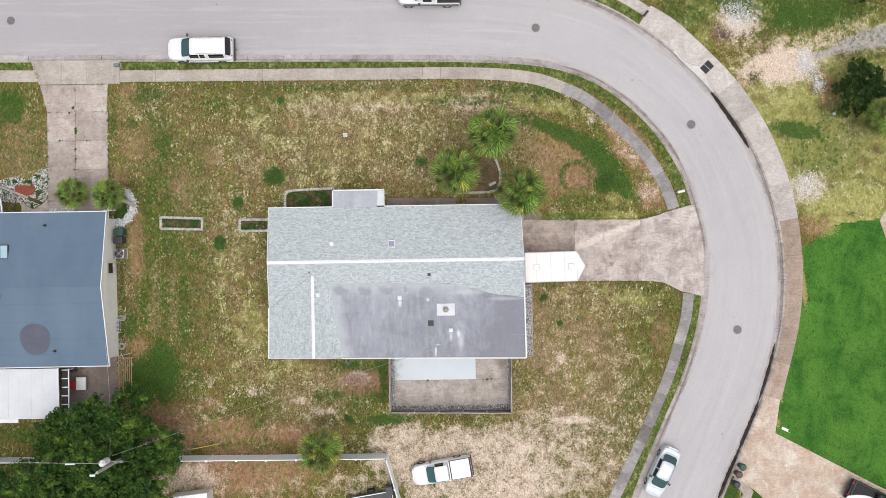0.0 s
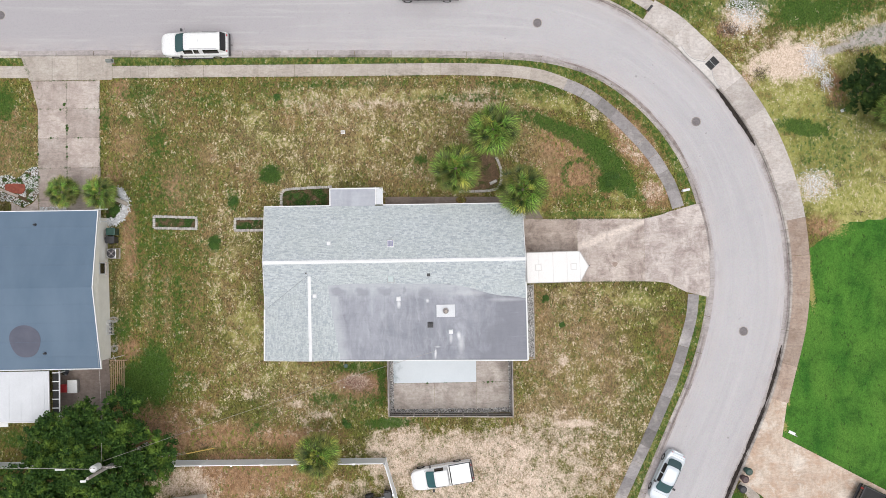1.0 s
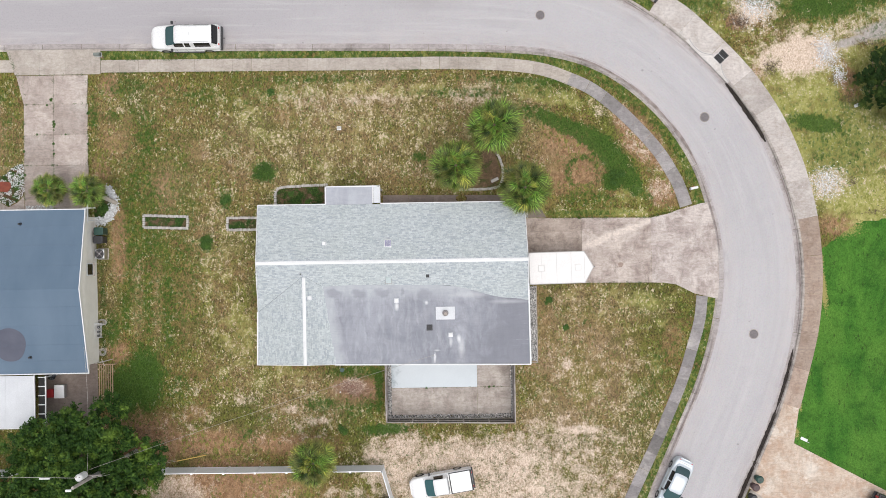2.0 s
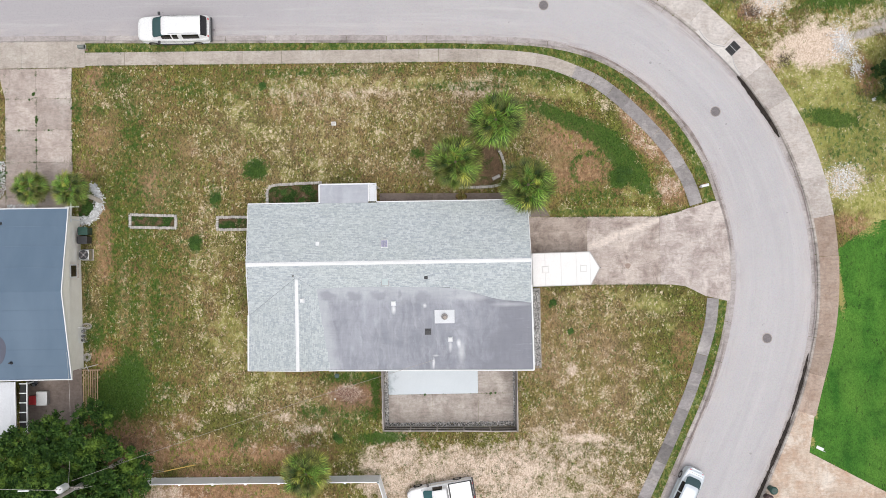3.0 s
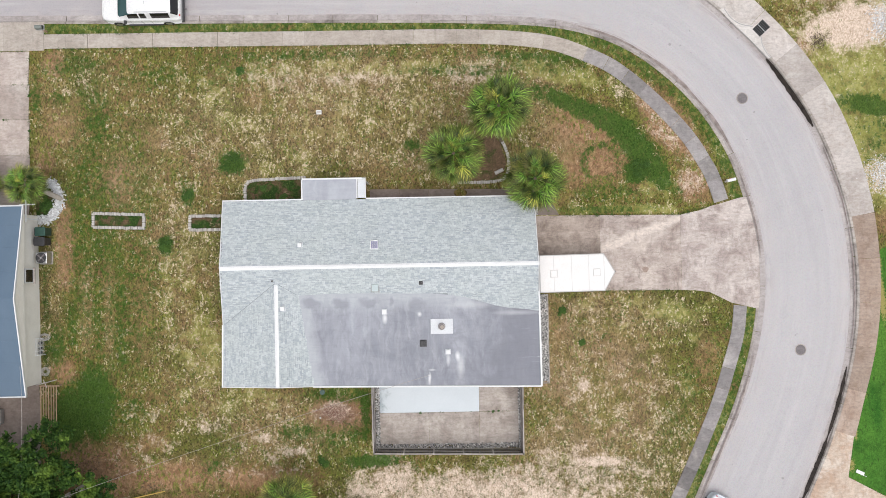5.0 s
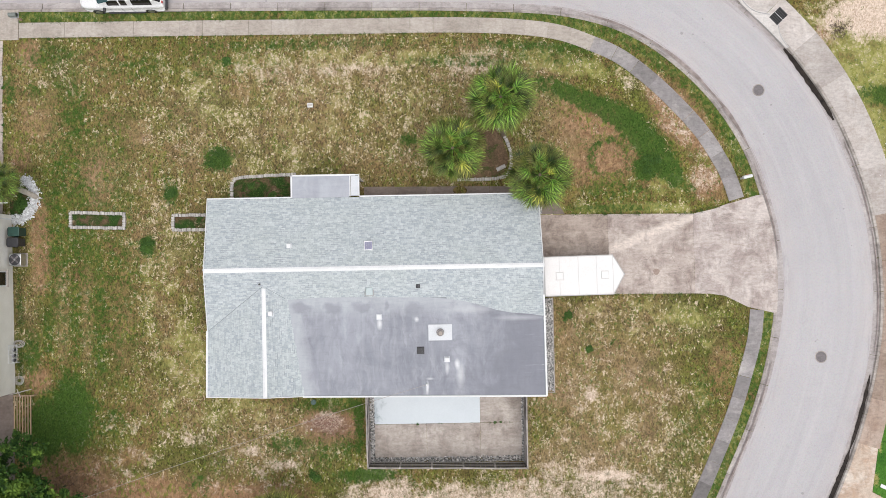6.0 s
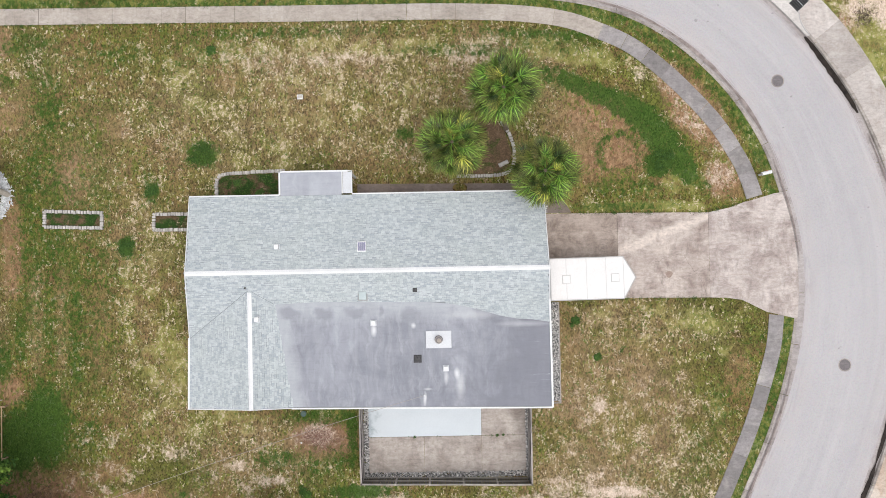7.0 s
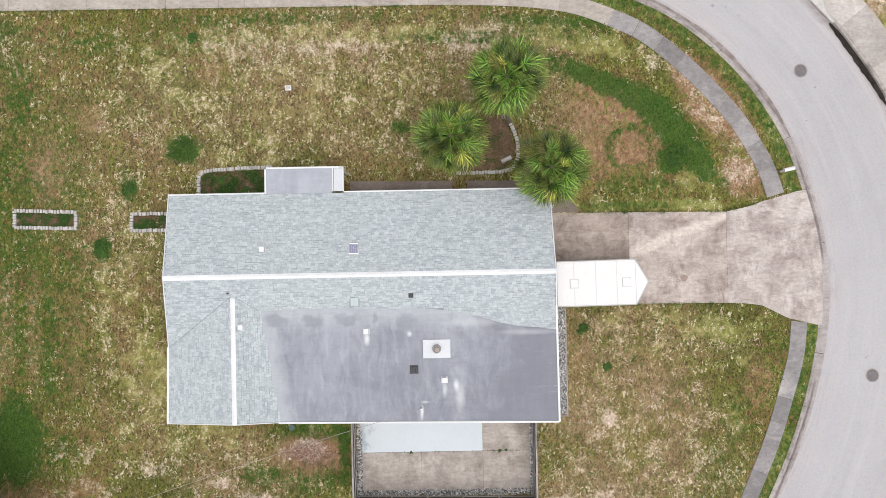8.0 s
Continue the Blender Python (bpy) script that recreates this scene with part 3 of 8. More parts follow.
def spline(pts, step=0.5):
    """A smooth line through control points, resampled at even steps."""
    p = [np.array(q, float) for q in pts]
    p = [2 * p[0] - p[1], *p, 2 * p[-1] - p[-2]]
    out = []
    for a, b, c, d in zip(p, p[1:], p[2:], p[3:]):
        for u in np.linspace(0, 1, 24, endpoint=False):
            out.append(0.5 * (2 * b + (c - a) * u + (2 * a - 5 * b + 4 * c - d) * u * u + (3 * b - a - 3 * c + d) * u ** 3))
    out.append(p[-2])
    out = np.array(out)
    s = np.r_[0, np.cumsum(np.hypot(*np.diff(out, axis=0).T))]
    even = np.linspace(0, s[-1], max(2, int(round(s[-1] / step)) + 1))
    return np.stack([np.interp(even, s, out[:, 0]), np.interp(even, s, out[:, 1])], 1)


def beside(line, d):
    """The line moved sideways by d metres, to its left when d > 0."""
    t = np.gradient(line, axis=0)
    t /= np.hypot(t[:, 0], t[:, 1])[:, None]
    return line + np.stack([-t[:, 1], t[:, 0]], 1) * d


def ribbon(rows, closed_ends=True):
    """Vertices and faces of a strip whose cross-section points run along given 3D lines."""
    n, k = len(rows[0]), len(rows)
    verts = [tuple(r[i]) for i in range(n) for r in rows]
    faces = [(i * k + j, (i + 1) * k + j, (i + 1) * k + j + 1, i * k + j + 1) for i in range(n - 1) for j in range(k - 1)]
    return verts, faces


def at_height(line, z):
    return np.c_[line, np.full(len(line), z)]


# ---- plan of the road ----
ROAD_Z, ROAD_WIDE = -0.13, 6.55
KERB_IN = spline([(-420.00, 21.50), (-120.00, 17.30), (-61.15, 16.83), (-36.23, 16.38), (-26.98, 16.30), (-17.75, 16.14), (-8.42, 16.02), (-3.82, 15.94), (0.89, 15.83), (4.57, 15.63), (7.84, 15.27),
                  (10.59, 14.56), (12.92, 13.46), (15.14, 11.80), (16.94, 9.99), (18.33, 8.09), (19.46, 5.95), (20.22, 3.67), (20.83, 1.24), (21.06, -1.47), (20.88, -4.27),
                  (20.20, -7.45), (19.12, -10.65), (17.69, -13.85), (16.25, -17.04), (14.87, -20.36), (9.21, -34.90), (-20.00, -115.00), (-120.00, -390.00)], 0.5)
SHIFT = np.interp(KERB_IN[:, 0] - 0.15 * KERB_IN[:, 1], [0, 12], [-0.05, 0.2]) * (KERB_IN[:, 1] > -19) + 0.2 * (KERB_IN[:, 1] <= -19)
KERB_IN = KERB_IN + (beside(KERB_IN, 1.0) - KERB_IN) * SHIFT[:, None]
# the clear width narrows at the head of the bend: place on the inner kerb, and width there
WIDTHS = [(-420, 21.5, 6.55), (0.9, 15.8, 6.5), (10.4, 14.6, 6.1), (13.1, 13.3, 5.8), (15.5, 11.5, 5.72), (18.3, 8.1, 5.96), (20.1, 4.0, 6.35), (21.0, -0.4, 6.53), (20.8, -4.9, 6.7), (17.3, -14.8, 6.76), (-120, -390, 6.76)]


def along_kerb(table, col):
    spot = [int(np.argmin((KERB_IN[:, 0] - r[0]) ** 2 + (KERB_IN[:, 1] - r[1]) ** 2)) for r in table]
    return np.interp(np.arange(len(KERB_IN)), spot, [r[col] for r in table])


WIDE_AT = along_kerb(WIDTHS, 2)[:, None] - SHIFT[:, None]
KERB_OUT = beside(KERB_IN, 1.0) - KERB_IN
KERB_OUT = KERB_IN + KERB_OUT * WIDE_AT
ROAD_MID = (KERB_IN + KERB_OUT) / 2
NEAR = (np.abs(ROAD_MID[:, 0]) < 75) & (ROAD_MID[:, 1] > -60)


def road_distance(x, y):
    """Distance of points from the nearer kerb line; negative on the road."""
    d = np.full(x.shape, 1e9)
    for a, w in zip(ROAD_MID[NEAR][::2], WIDE_AT[NEAR][::2, 0]):
        d = np.minimum(d, np.hypot(x - a[0], y - a[1]) - w / 2)
    return d


# ---- the cover of the ground: x, y, two radii, turn, strength ----
GREEN = []
# bend
GREEN += [(-1.8, 7.4, 0.6, 0.45, 0, 0.8), (7, 10.7, 2.2, 0.8, -15, 0.62), (11.6, 3.9, 3.4, 0.8, -5, 0.48), (11.0, 2.85, 4.2, 0.3, 0, 0.62), (19.5, 19.2, 1.85, 0.83, -35, 0.6), (13.1, 5.3, 0.8, 0.75, 0, 1.1), (7.5, 12.6, 4, 0.8, -6, 0.45), (6.5, 13.2, 5, 0.4, -3, 0.6), (15.8, 4.0, 0.5, 0.7, 30, 0.6)]
# west side; the strip at (-33, -14.4) paints shade beside the patio cover
GREEN += [(-27, 11, 0.4, 1.6, 0, 0.6), (-25.6, 11, 0.8, 0.6, 0, 0.5), (-22.9, 9.6, 1.1, 2.8, 0, 0.56), (-24, 5.4, 1.1, 1.3, 0, 0.42), (-18.4, 1, 0.6, 0.74, 0, 0.8), (-22.5, 1.1, 1.1, 1.3, 0, 0.6), (-23, -4, 0.5, 4, 2, 0.52), (-21.4, -3.6, 0.6, 5.5, 2, 0.56), (-25.7, -5.6, 0.7, 1.6, 0, 0.66), (-24.7, -4.4, 0.5, 2.2, 0, 0.55), (-33, -14.4, 6, 0.9, 0, 0.6), (-24.5, 13.2, 2.6, 0.8, 0, 0.5), (-19.5, 12.4, 4, 1.2, 0, 0.42), (-20.5, -0.5, 2.0, 7, 0, 0.34), (-23.4, 2, 2.1, 11, 0, 0.5), (-21.3, 0, 3, 11, 0, 0.45)]
# west side
GREEN += [(-23.2, -9.4, 1.5, 2.6, 0, 1), (-24.8, -10.4, 1.3, 2.2, 0, 1), (-21, -10, 1.7, 1.7, 0, 0.45), (-35, 10.5, 3, 5, 0, 0.4), (-35.5, 12.5, 1.5, 1.8, 0, 0.8)]
# north lawn
GREEN += [(-13.8, 6.4, 1.02, 0.74, 0, 0.9), (-16.9, 4.2, 0.6, 0.83, 0, 0.7), (-11.1, 4.5, 1.85, 0.65, 0, 1), (2.3, 12.4, 5, 0.5, 0, 0.55), (-9, 13.6, 9, 0.4, 0, 0.5), (-15, 12.5, 6, 1.2, 0, 0.35)]
# south lawn and yard
GREEN += [(-6.9, -9.2, 2.78, 0.74, 0, 0.6), (-4.7, -13.6, 2.08, 0.46, 0, 0.9), (-6.7, -11.8, 2.31, 1.2, 0, 0.5), (18.3, -6.5, 1.0, 3.24, -15, 0.3), (15.6, -11.5, 1.62, 2.31, -20, 0.35), (-15.3, -13.8, 0.93, 0.56, 0, 0.6), (-9.7, -11.7, 1.4, 0.7, 0, 0.6), (16.3, -9.0, 1.0, 2.6, -15, 0.42), (-9, -11.6, 1, 0.6, 0, 0.55), (-5.6, -11.9, 0.9, 0.5, 0, 0.6), (-5.2, -10, 0.35, 1.6, 0, 0.9), (8.5, -9.5, 3, 2, 0, 0.25)]
# east of the road
GREEN += [(22.8, -20.4, 0.8, 1.2, -25, 0.9), (25.2, -20.8, 1.2, 1.2, 0, 0.8), (29.7, 18.9, 3.47, 1.48, 0, 0.9), (30.8, 7.7, 3.7, 3.24, 0, 0.5), (29, 9.5, 2.6, 0.8, -10, 0.9), (24, 20.5, 3, 1.5, -30, 0.8), (31.5, 8.5, 5, 5, 0, 0.42), (36, 16.5, 5, 2, 0, 0.4), (30.5, 19.5, 6, 2, 0, 0.7), (20.5, 19.5, 4, 2, 0, 0.5), (26.5, 11.5, 2, 1.5, 0, 0.3)]
# faint ring in the bend
GREEN += [(10.84 + 1.2 * math.cos(a), 6.0 + 1.15 * math.sin(a), 0.3, 0.3, 0, 0.56 + 0.12 * math.cos(a - 2.6)) for a in np.linspace(0, 6.283, 22)]
SAND = []
# south lawn and yard
SAND += [(-12, -13, 3.5, 2, 0, 0.24), (-16, -11, 3, 1.5, 0, 0.2), (3.5, -18.6, 8.5, 3.4, 0, 0.74), (9.5, -18, 5, 2.5, 0, 0.5), (8, -14.5, 5, 1.6, 0, 0.4), (10.2, -13.9, 2.2, 0.3, 0, 0.95), (9.4, -8.9, 0.5, 0.45, 0, 0.7), (-15.5, -11.2, 0.9, 0.5, 0, 0.42), (-9.9, -12.9, 1, 0.4, 0, 0.55), (-12, -12, 0.8, 0.4, 0, 0.5), (10.5, -10.5, 4, 3, 0, 0.14), (-13, -18.9, 5, 1.3, 0, 0.2), (2.2, -16.1, 7.64, 1.76, 0, 0.8), (7.7, -15.1, 6.02, 1.85, 0, 0.5)]
# south lawn and yard
SAND += [(9.7, -9.1, 2.08, 1.48, 0, 0.22), (13.8, -9.4, 1.85, 2.31, 0, 0.15), (-7.2, -10.3, 1.2, 0.6, 0, 0.95), (10, -18.3, 5.56, 1.39, 0, 0.4), (-8, -18.9, 4.17, 1.02, 0, 0.4), (-3.5, -16.5, 3, 3, 0, 0.75)]
# west side
SAND += [(-21, -18.3, 3, 1.5, 0, 0.6), (-20, -12, 2, 2.5, 0, 0.25)]
# north lawn
SAND += [(-5.5, 11.9, 2.4, 0.5, 0, 0.42), (-9.5, 12.3, 1.4, 0.8, 0, 0.35), (-10.3, 12.3, 3.24, 1.02, 0, 0.28), (3.1, 12.1, 2.78, 0.93, 0, 0.4)]
# east of the road
SAND += [(28.2, 14.9, 2.5, 1.6, 10, 1.1), (27.5, 15.2, 4.2, 2.4, 15, 0.42), (33, 16.8, 5, 1.6, 12, 0.42), (26, 14.9, 2, 1, 20, 0.7), (24.5, 18.9, 1.67, 1.76, -20, 0.9), (29.9, 4.9, 1.6, 1.2, -10, 0.6)]
# bend
SAND += [(15.4, 8.3, 1.0, 3.0, 38, 0.38), (16.9, 5.2, 0.9, 2.0, 10, 0.38), (12.6, 10.6, 2.2, 0.6, -38, 0.25)]
BROWN = []
# bend
BROWN += [(15.4, 8.4, 1.2, 3.0, 38, 1.1), (9.7, 7.6, 2.6, 2.0, -15, 0.85), (10.8, 5.9, 1.8, 1.6, 0, 0.8), (15.6, 8.3, 1.3, 3.2, 38, 0.9), (17.1, 4.4, 1.3, 1.39, 0, 0.8), (11.8, 6.6, 1.39, 1.3, 0, 0.6), (8.8, 9.4, 1.5, 0.8, 0, 0.7), (9.3, 6.2, 1.8, 2, 0, 0.8)]
# south lawn and yard
BROWN += [(-7, -10.5, 1.8, 1, 0, 1.6), (-17.1, -14.4, 5.56, 1.39, 0, 0.6), (-15.8, -18.1, 5.56, 1.57, 0, 0.8), (7.2, -6.5, 1.4, 4.0, 0, 0.6), (-17, -17.6, 4, 2, 0, 1.1), (-12, -14.7, 4, 0.8, 0, 0.8), (17.5, -7, 0.9, 2, -15, 0.5), (9, -11.5, 4, 2, 0, 0.35), (10.5, -8, 5, 4.5, 0, 0.44), (8, -6, 1.2, 3, 0, 0.5)]
# west side
BROWN += [(-25.4, 9, 1.3, 1.6, 0, 0.55), (-24.4, 10.4, 0.45, 1.1, 0, 0.6), (-19.3, 8.2, 1.5, 1.2, 0, 0.5), (-21.4, 5.3, 1.3, 1.9, 0, 0.7), (-25.1, 1, 0.75, 2.8, 0, 1), (-25.8, 13.4, 0.8, 0.9, 0, 0.9), (-26.4, 6.6, 0.9, 1.6, 0, 0.6), (-23.8, -3.2, 0.5, 3, 2, 0.5), (-22.2, -3.8, 0.4, 3.4, 2, 0.45), (-20, -4, 0.8, 4, 0, 0.4), (-25.3, -7.4, 0.8, 0.8, 0, 1.1), (-22.6, -14.2, 2.2, 2.0, 0, 1.1), (-24.4, -13.8, 2.4, 2.0, 0, 1), (-20, -14.4, 6, 1, 0, 0.95), (-35, 9.6, 1.57, 3.7, 0, 0.6), (-19.6, -12.2, 1.6, 0.8, 0, 0.5)]
# east of the road
BROWN += [(30.7, 1.6, 2.08, 1.16, 0, 0.7), (26.4, 17.0, 2.0, 1.0, 20, 0.35), (31.5, 12.8, 0.9, 1.8, 20, 0.9), (24.3, 13.4, 0.9, 0.7, 0, 0.9), (23, 17.5, 0.9, 0.6, 0, 1), (29.2, -3, 0.35, 2.2, 8, 0.9), (28.5, -6, 0.3, 1.2, 10, 0.8), (27.9, -9, 0.2, 1.0, 12, 0.8), (27.2, -12, 0.22, 0.9, 10, 0.8), (26.95, -14.4, 0.3, 0.5, 10, 0.8), (29.1, -1, 0.3, 0.8, 8, 0.8)]
# north lawn
BROWN += [(-3.9, 9.1, 9.26, 3.7, 0, 0.15), (-12.5, 10.5, 1.2, 1, 0, 0.5)]
STRAW = []
# round the palms and along the west wall
STRAW += [(4, 11.5, 3.5, 1.8, 0, 0.9), (6.5, 8.6, 1.6, 2, 0, 0.6), (-1.2, 6.6, 2, 1.4, 0, 0.85), (-17.5, 1.5, 2, 4, 0, 0.65)]
# north lawn
STRAW += [(-6, 11.3, 7, 2.6, 0, 1), (2, 12, 4, 1.6, 0, 0.95), (-12, 8.5, 8, 4, 0, 0.7), (-3, 8, 8, 3, 0, 0.75), (2.5, 9.5, 1.5, 2.5, 0, 0.7)]
# west side
STRAW += [(-19, 6, 3, 5, 0, 0.4), (-24, 12, 3, 2, 0, 0.5), (-34, 8, 2, 4, 0, 0.5), (-26, -2, 1, 5, 0, 0.5), (-23.8, -3, 0.5, 3, 0, 0.7), (-22.2, -3.8, 0.4, 3.2, 0, 0.6), (-25.2, 8.6, 1.6, 1.8, 0, 0.5), (-20.5, 5.6, 2.4, 2.2, 0, 0.6)]
# south lawn and yard
STRAW += [(-17, -2, 3, 6, 0, 0.45), (-15, -8, 4, 3, 0, 0.5), (-10.5, -11, 4, 2, 0, 0.8), (9, -8, 5, 4, 0, 1), (10.5, -4.6, 5, 2, 0, 0.95), (10, -12, 6, 3, 0, 1), (13, -16, 4, 4, 0, 0.8)]
# east of the road
STRAW += [(29.5, 5, 2, 1.8, 0, 0.9), (33, 8, 2, 3, 0, 0.5)]
# bend
STRAW += [(8.5, 7, 0.8, 1, 0, 0.8)]
YELLOW = []
# east of the road
YELLOW += [(30.5, 10, 8, 9, 0, 0.72), (25.5, 12, 3, 4, 30, 0.7), (24.5, 19.5, 4, 3, -30, 0.5), (33, 3.2, 4.5, 3, 0, 0.95), (32, 9, 4, 4, 0, 0.6), (26.5, 10, 2.2, 3.5, 30, 0.65), (28, 12.3, 3.5, 1, 0, 0.6), (36, 8, 3, 6, 0, 0.6), (34, 18, 5, 1, 10, 0.5), (21.5, 18.5, 3, 2, -40, 0.5)]
# south lawn and yard
YELLOW += [(16.9, -6.8, 1.1, 4, -12, 0.45), (14.8, -4.0, 2.4, 0.8, 0, 0.62), (11.5, -3.4, 4, 0.6, 0, 0.5), (12.6, -5.2, 1.6, 0.6, 0, 0.5), (-16, -6, 2, 3, 0, 0.5), (-13.5, -8.8, 4, 2, 0, 0.42), (-17, -1, 2, 4, 0, 0.35), (-8, -8.6, 5, 0.9, 0, 0.35)]
# north lawn
YELLOW += [(-10, 6.5, 5, 2, 0, 0.4), (-6, 9.5, 9, 3, 0, 0.4), (-5, 12.6, 12, 0.7, 0, 0.5), (-13.5, 10.5, 4, 3, 0, 0.4)]
# bend
YELLOW += [(7, 3.6, 1.8, 1.4, 0, 0.5), (14.5, 4.2, 2.5, 0.9, 0, 0.5), (12, 2.8, 5, 0.35, 0, 0.7), (8, 12, 4, 0.8, -10, 0.6)]
GREY = []
# east of the road
GREY += [(36.5, 17.2, 4.5, 0.85, 12, 0.95), (41, 18.5, 4, 1.4, 15, 0.9), (32, 15.9, 2.2, 0.45, 12, 0.7)]
LUSH = [(26.7, -15.2), (27.1, -12.4), (27.8, -9.7), (28.4, -6.45), (29.15, -0.3), (32.01, 1.75), (36.75, 2.26), (70.00, 2.20), (70.00, -38.00), (34.9, -19.6)]


def cover(x, y, blobs):
    out = np.zeros_like(x)
    for cx, cy, rx, ry, turn, s in blobs:
        c, n = math.cos(radians(turn)), math.sin(radians(turn))
        u, v = (x - cx) * c + (y - cy) * n, (y - cy) * c - (x - cx) * n
        d = np.sqrt((u / rx) ** 2 + (v / ry) ** 2)
        out = np.maximum(out, s * np.clip(1.5 - d, 0, 1))
    return out


def band(x, y, pts):
    """A soft strip along a crooked line: 1 inside, falling off over its half width; points are x, y, half width."""
    out = np.zeros_like(x)
    for (x0, y0, w0), (x1, y1, w1) in zip(pts, pts[1:]):
        dx, dy = x1 - x0, y1 - y0
        u = np.clip(((x - x0) * dx + (y - y0) * dy) / (dx * dx + dy * dy), 0, 1)
        d = np.hypot(x - x0 - u * dx, y - y0 - u * dy) / (w0 + (w1 - w0) * u)
        out = np.maximum(out, np.clip(1.75 - d, 0, 1))
    return out


CRESCENT = [(7.6, 10.55, 0.35), (8.9, 9.9, 0.5), (10.76, 9.15, 0.62), (12.3, 8.1, 0.8), (13.55, 6.7, 0.85), (14.5, 5.35, 0.75), (15.0, 4.6, 0.5)]


def inside(x, y, poly):
    hit = np.zeros(x.shape, bool)
    for (x0, y0), (x1, y1) in zip(poly, poly[1:] + poly[:1]):
        if y0 != y1:
            hit ^= ((y0 > y) != (y1 > y)) & (x < (x1 - x0) * (y - y0) / (y1 - y0) + x0)
    return hit


def grass_verge(x, y):
    """How much a place lies in the mown strip beside the inner kerb."""
    d = road_distance(x, y)
    return np.clip(1.5 - np.abs(d - 0.5) / 0.6, 0, 1) * (d > -0.5) * np.where(x > 21, 0.3, 1.0)


def far_steps(near, far):
    return np.concatenate([-np.geomspace(far, near + 2, 14), np.arange(-near, near + 0.01, 0.15), np.geomspace(near + 2, far, 14)])


def build_ground():
    gx, gy = far_steps(42, 2500), far_steps(30, 2500)
    x, y = np.meshgrid(gx, gy)
    d = road_distance(x, y)
    z = 0.018 * np.sin(x * 0.9 + 1.3 * np.sin(y * 0.7)) + 0.014 * np.sin(y * 1.7 + x * 0.6)
    z = z * np.clip((d - 2.5) / 2, 0, 1) - 0.012
    z = np.where(d < 0.07, -0.4, z)
    z = np.where((np.abs(x) > 75) | (y < -60), -0.4 + 0.0 * z, z)
    n, k = x.shape
    verts = np.stack([x.ravel(), y.ravel(), z.ravel()], 1)
    i = np.arange(n * k).reshape(n, k)
    faces = np.stack([i[:-1, :-1].ravel(), i[:-1, 1:].ravel(), i[1:, 1:].ravel(), i[1:, :-1].ravel()], 1)
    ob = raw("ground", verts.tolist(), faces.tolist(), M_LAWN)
    structure(ob, "patchy dry lawn with green and bare sandy spots", "ground")
    data = np.zeros((n * k, 4), np.float32)
    xf, yf = x.ravel(), y.ravel()
    data[:, 0] = np.maximum(np.maximum(cover(xf, yf, GREEN), 0.86 * band(xf, yf, CRESCENT)), 0.6 * grass_verge(xf, yf))
    data[:, 1] = cover(xf, yf, SAND)
    data[:, 2] = cover(xf, yf, BROWN)
    data[:, 3] = 1
    a = ob.data.attributes.new("cover", "FLOAT_COLOR", "POINT")
    a.data.foreach_set("color", data.ravel())
    dress = np.ones((n * k, 4), np.float32)
    dress[:, 0], dress[:, 1], dress[:, 2] = cover(xf, yf, STRAW), np.maximum(cover(xf, yf, YELLOW), 0.5 * grass_verge(xf, yf)), cover(xf, yf, GREY)
    c = ob.data.attributes.new("dress", "FLOAT_COLOR", "POINT")
    c.data.foreach_set("color", dress.ravel())
    b = ob.data.attributes.new("lush", "FLOAT", "POINT")
    b.data.foreach_set("value", inside(xf, yf, LUSH).astype(np.float32))
    for p in ob.data.polygons:
        p.use_smooth = True
    return ob


ground = build_ground()

# ---- road, gutters, kerbs ----
mids = [at_height(KERB_IN + (KERB_OUT - KERB_IN) * d, ROAD_Z + 0.05 * math.sin(math.pi * d)) for d in np.linspace(0.055, 0.945, 9)]
road = structure(raw("road", *ribbon(mids[::-1]), M_ROAD), "worn light grey asphalt road with a wide bend", "road")
spot = np.array([v.co[:2] for v in road.data.vertices])
margin = road.data.attributes.new("margin", "FLOAT", "POINT")
margin.data.foreach_set("value", np.clip(1 + road_distance(spot[:, 0], spot[:, 1]) / 1.6, 0, 1).astype(np.float32))


def two_tone(ob, k, side):
    """The gutter pan is cast in another mix than the kerb."""
    ob.data.materials.append(M_PAN)
    for i, p in enumerate(ob.data.polygons):
        if len(p.vertices) == 4 and i % (k - 1) in ((0, 1) if side > 0 else (k - 2, k - 3)):
            p.material_index = 1


run = np.r_[0, np.cumsum(np.hypot(*np.diff(ROAD_MID, axis=0).T))]
lane = np.stack([np.repeat(run, 9), np.tile(np.linspace(0.945, 0.055, 9) * ROAD_WIDE, len(run)), np.zeros(9 * len(run))], 1)
along_road = road.data.attributes.new("lane", "FLOAT_VECTOR", "POINT")
along_road.data.foreach_set("vector", lane.astype(np.float32).ravel())


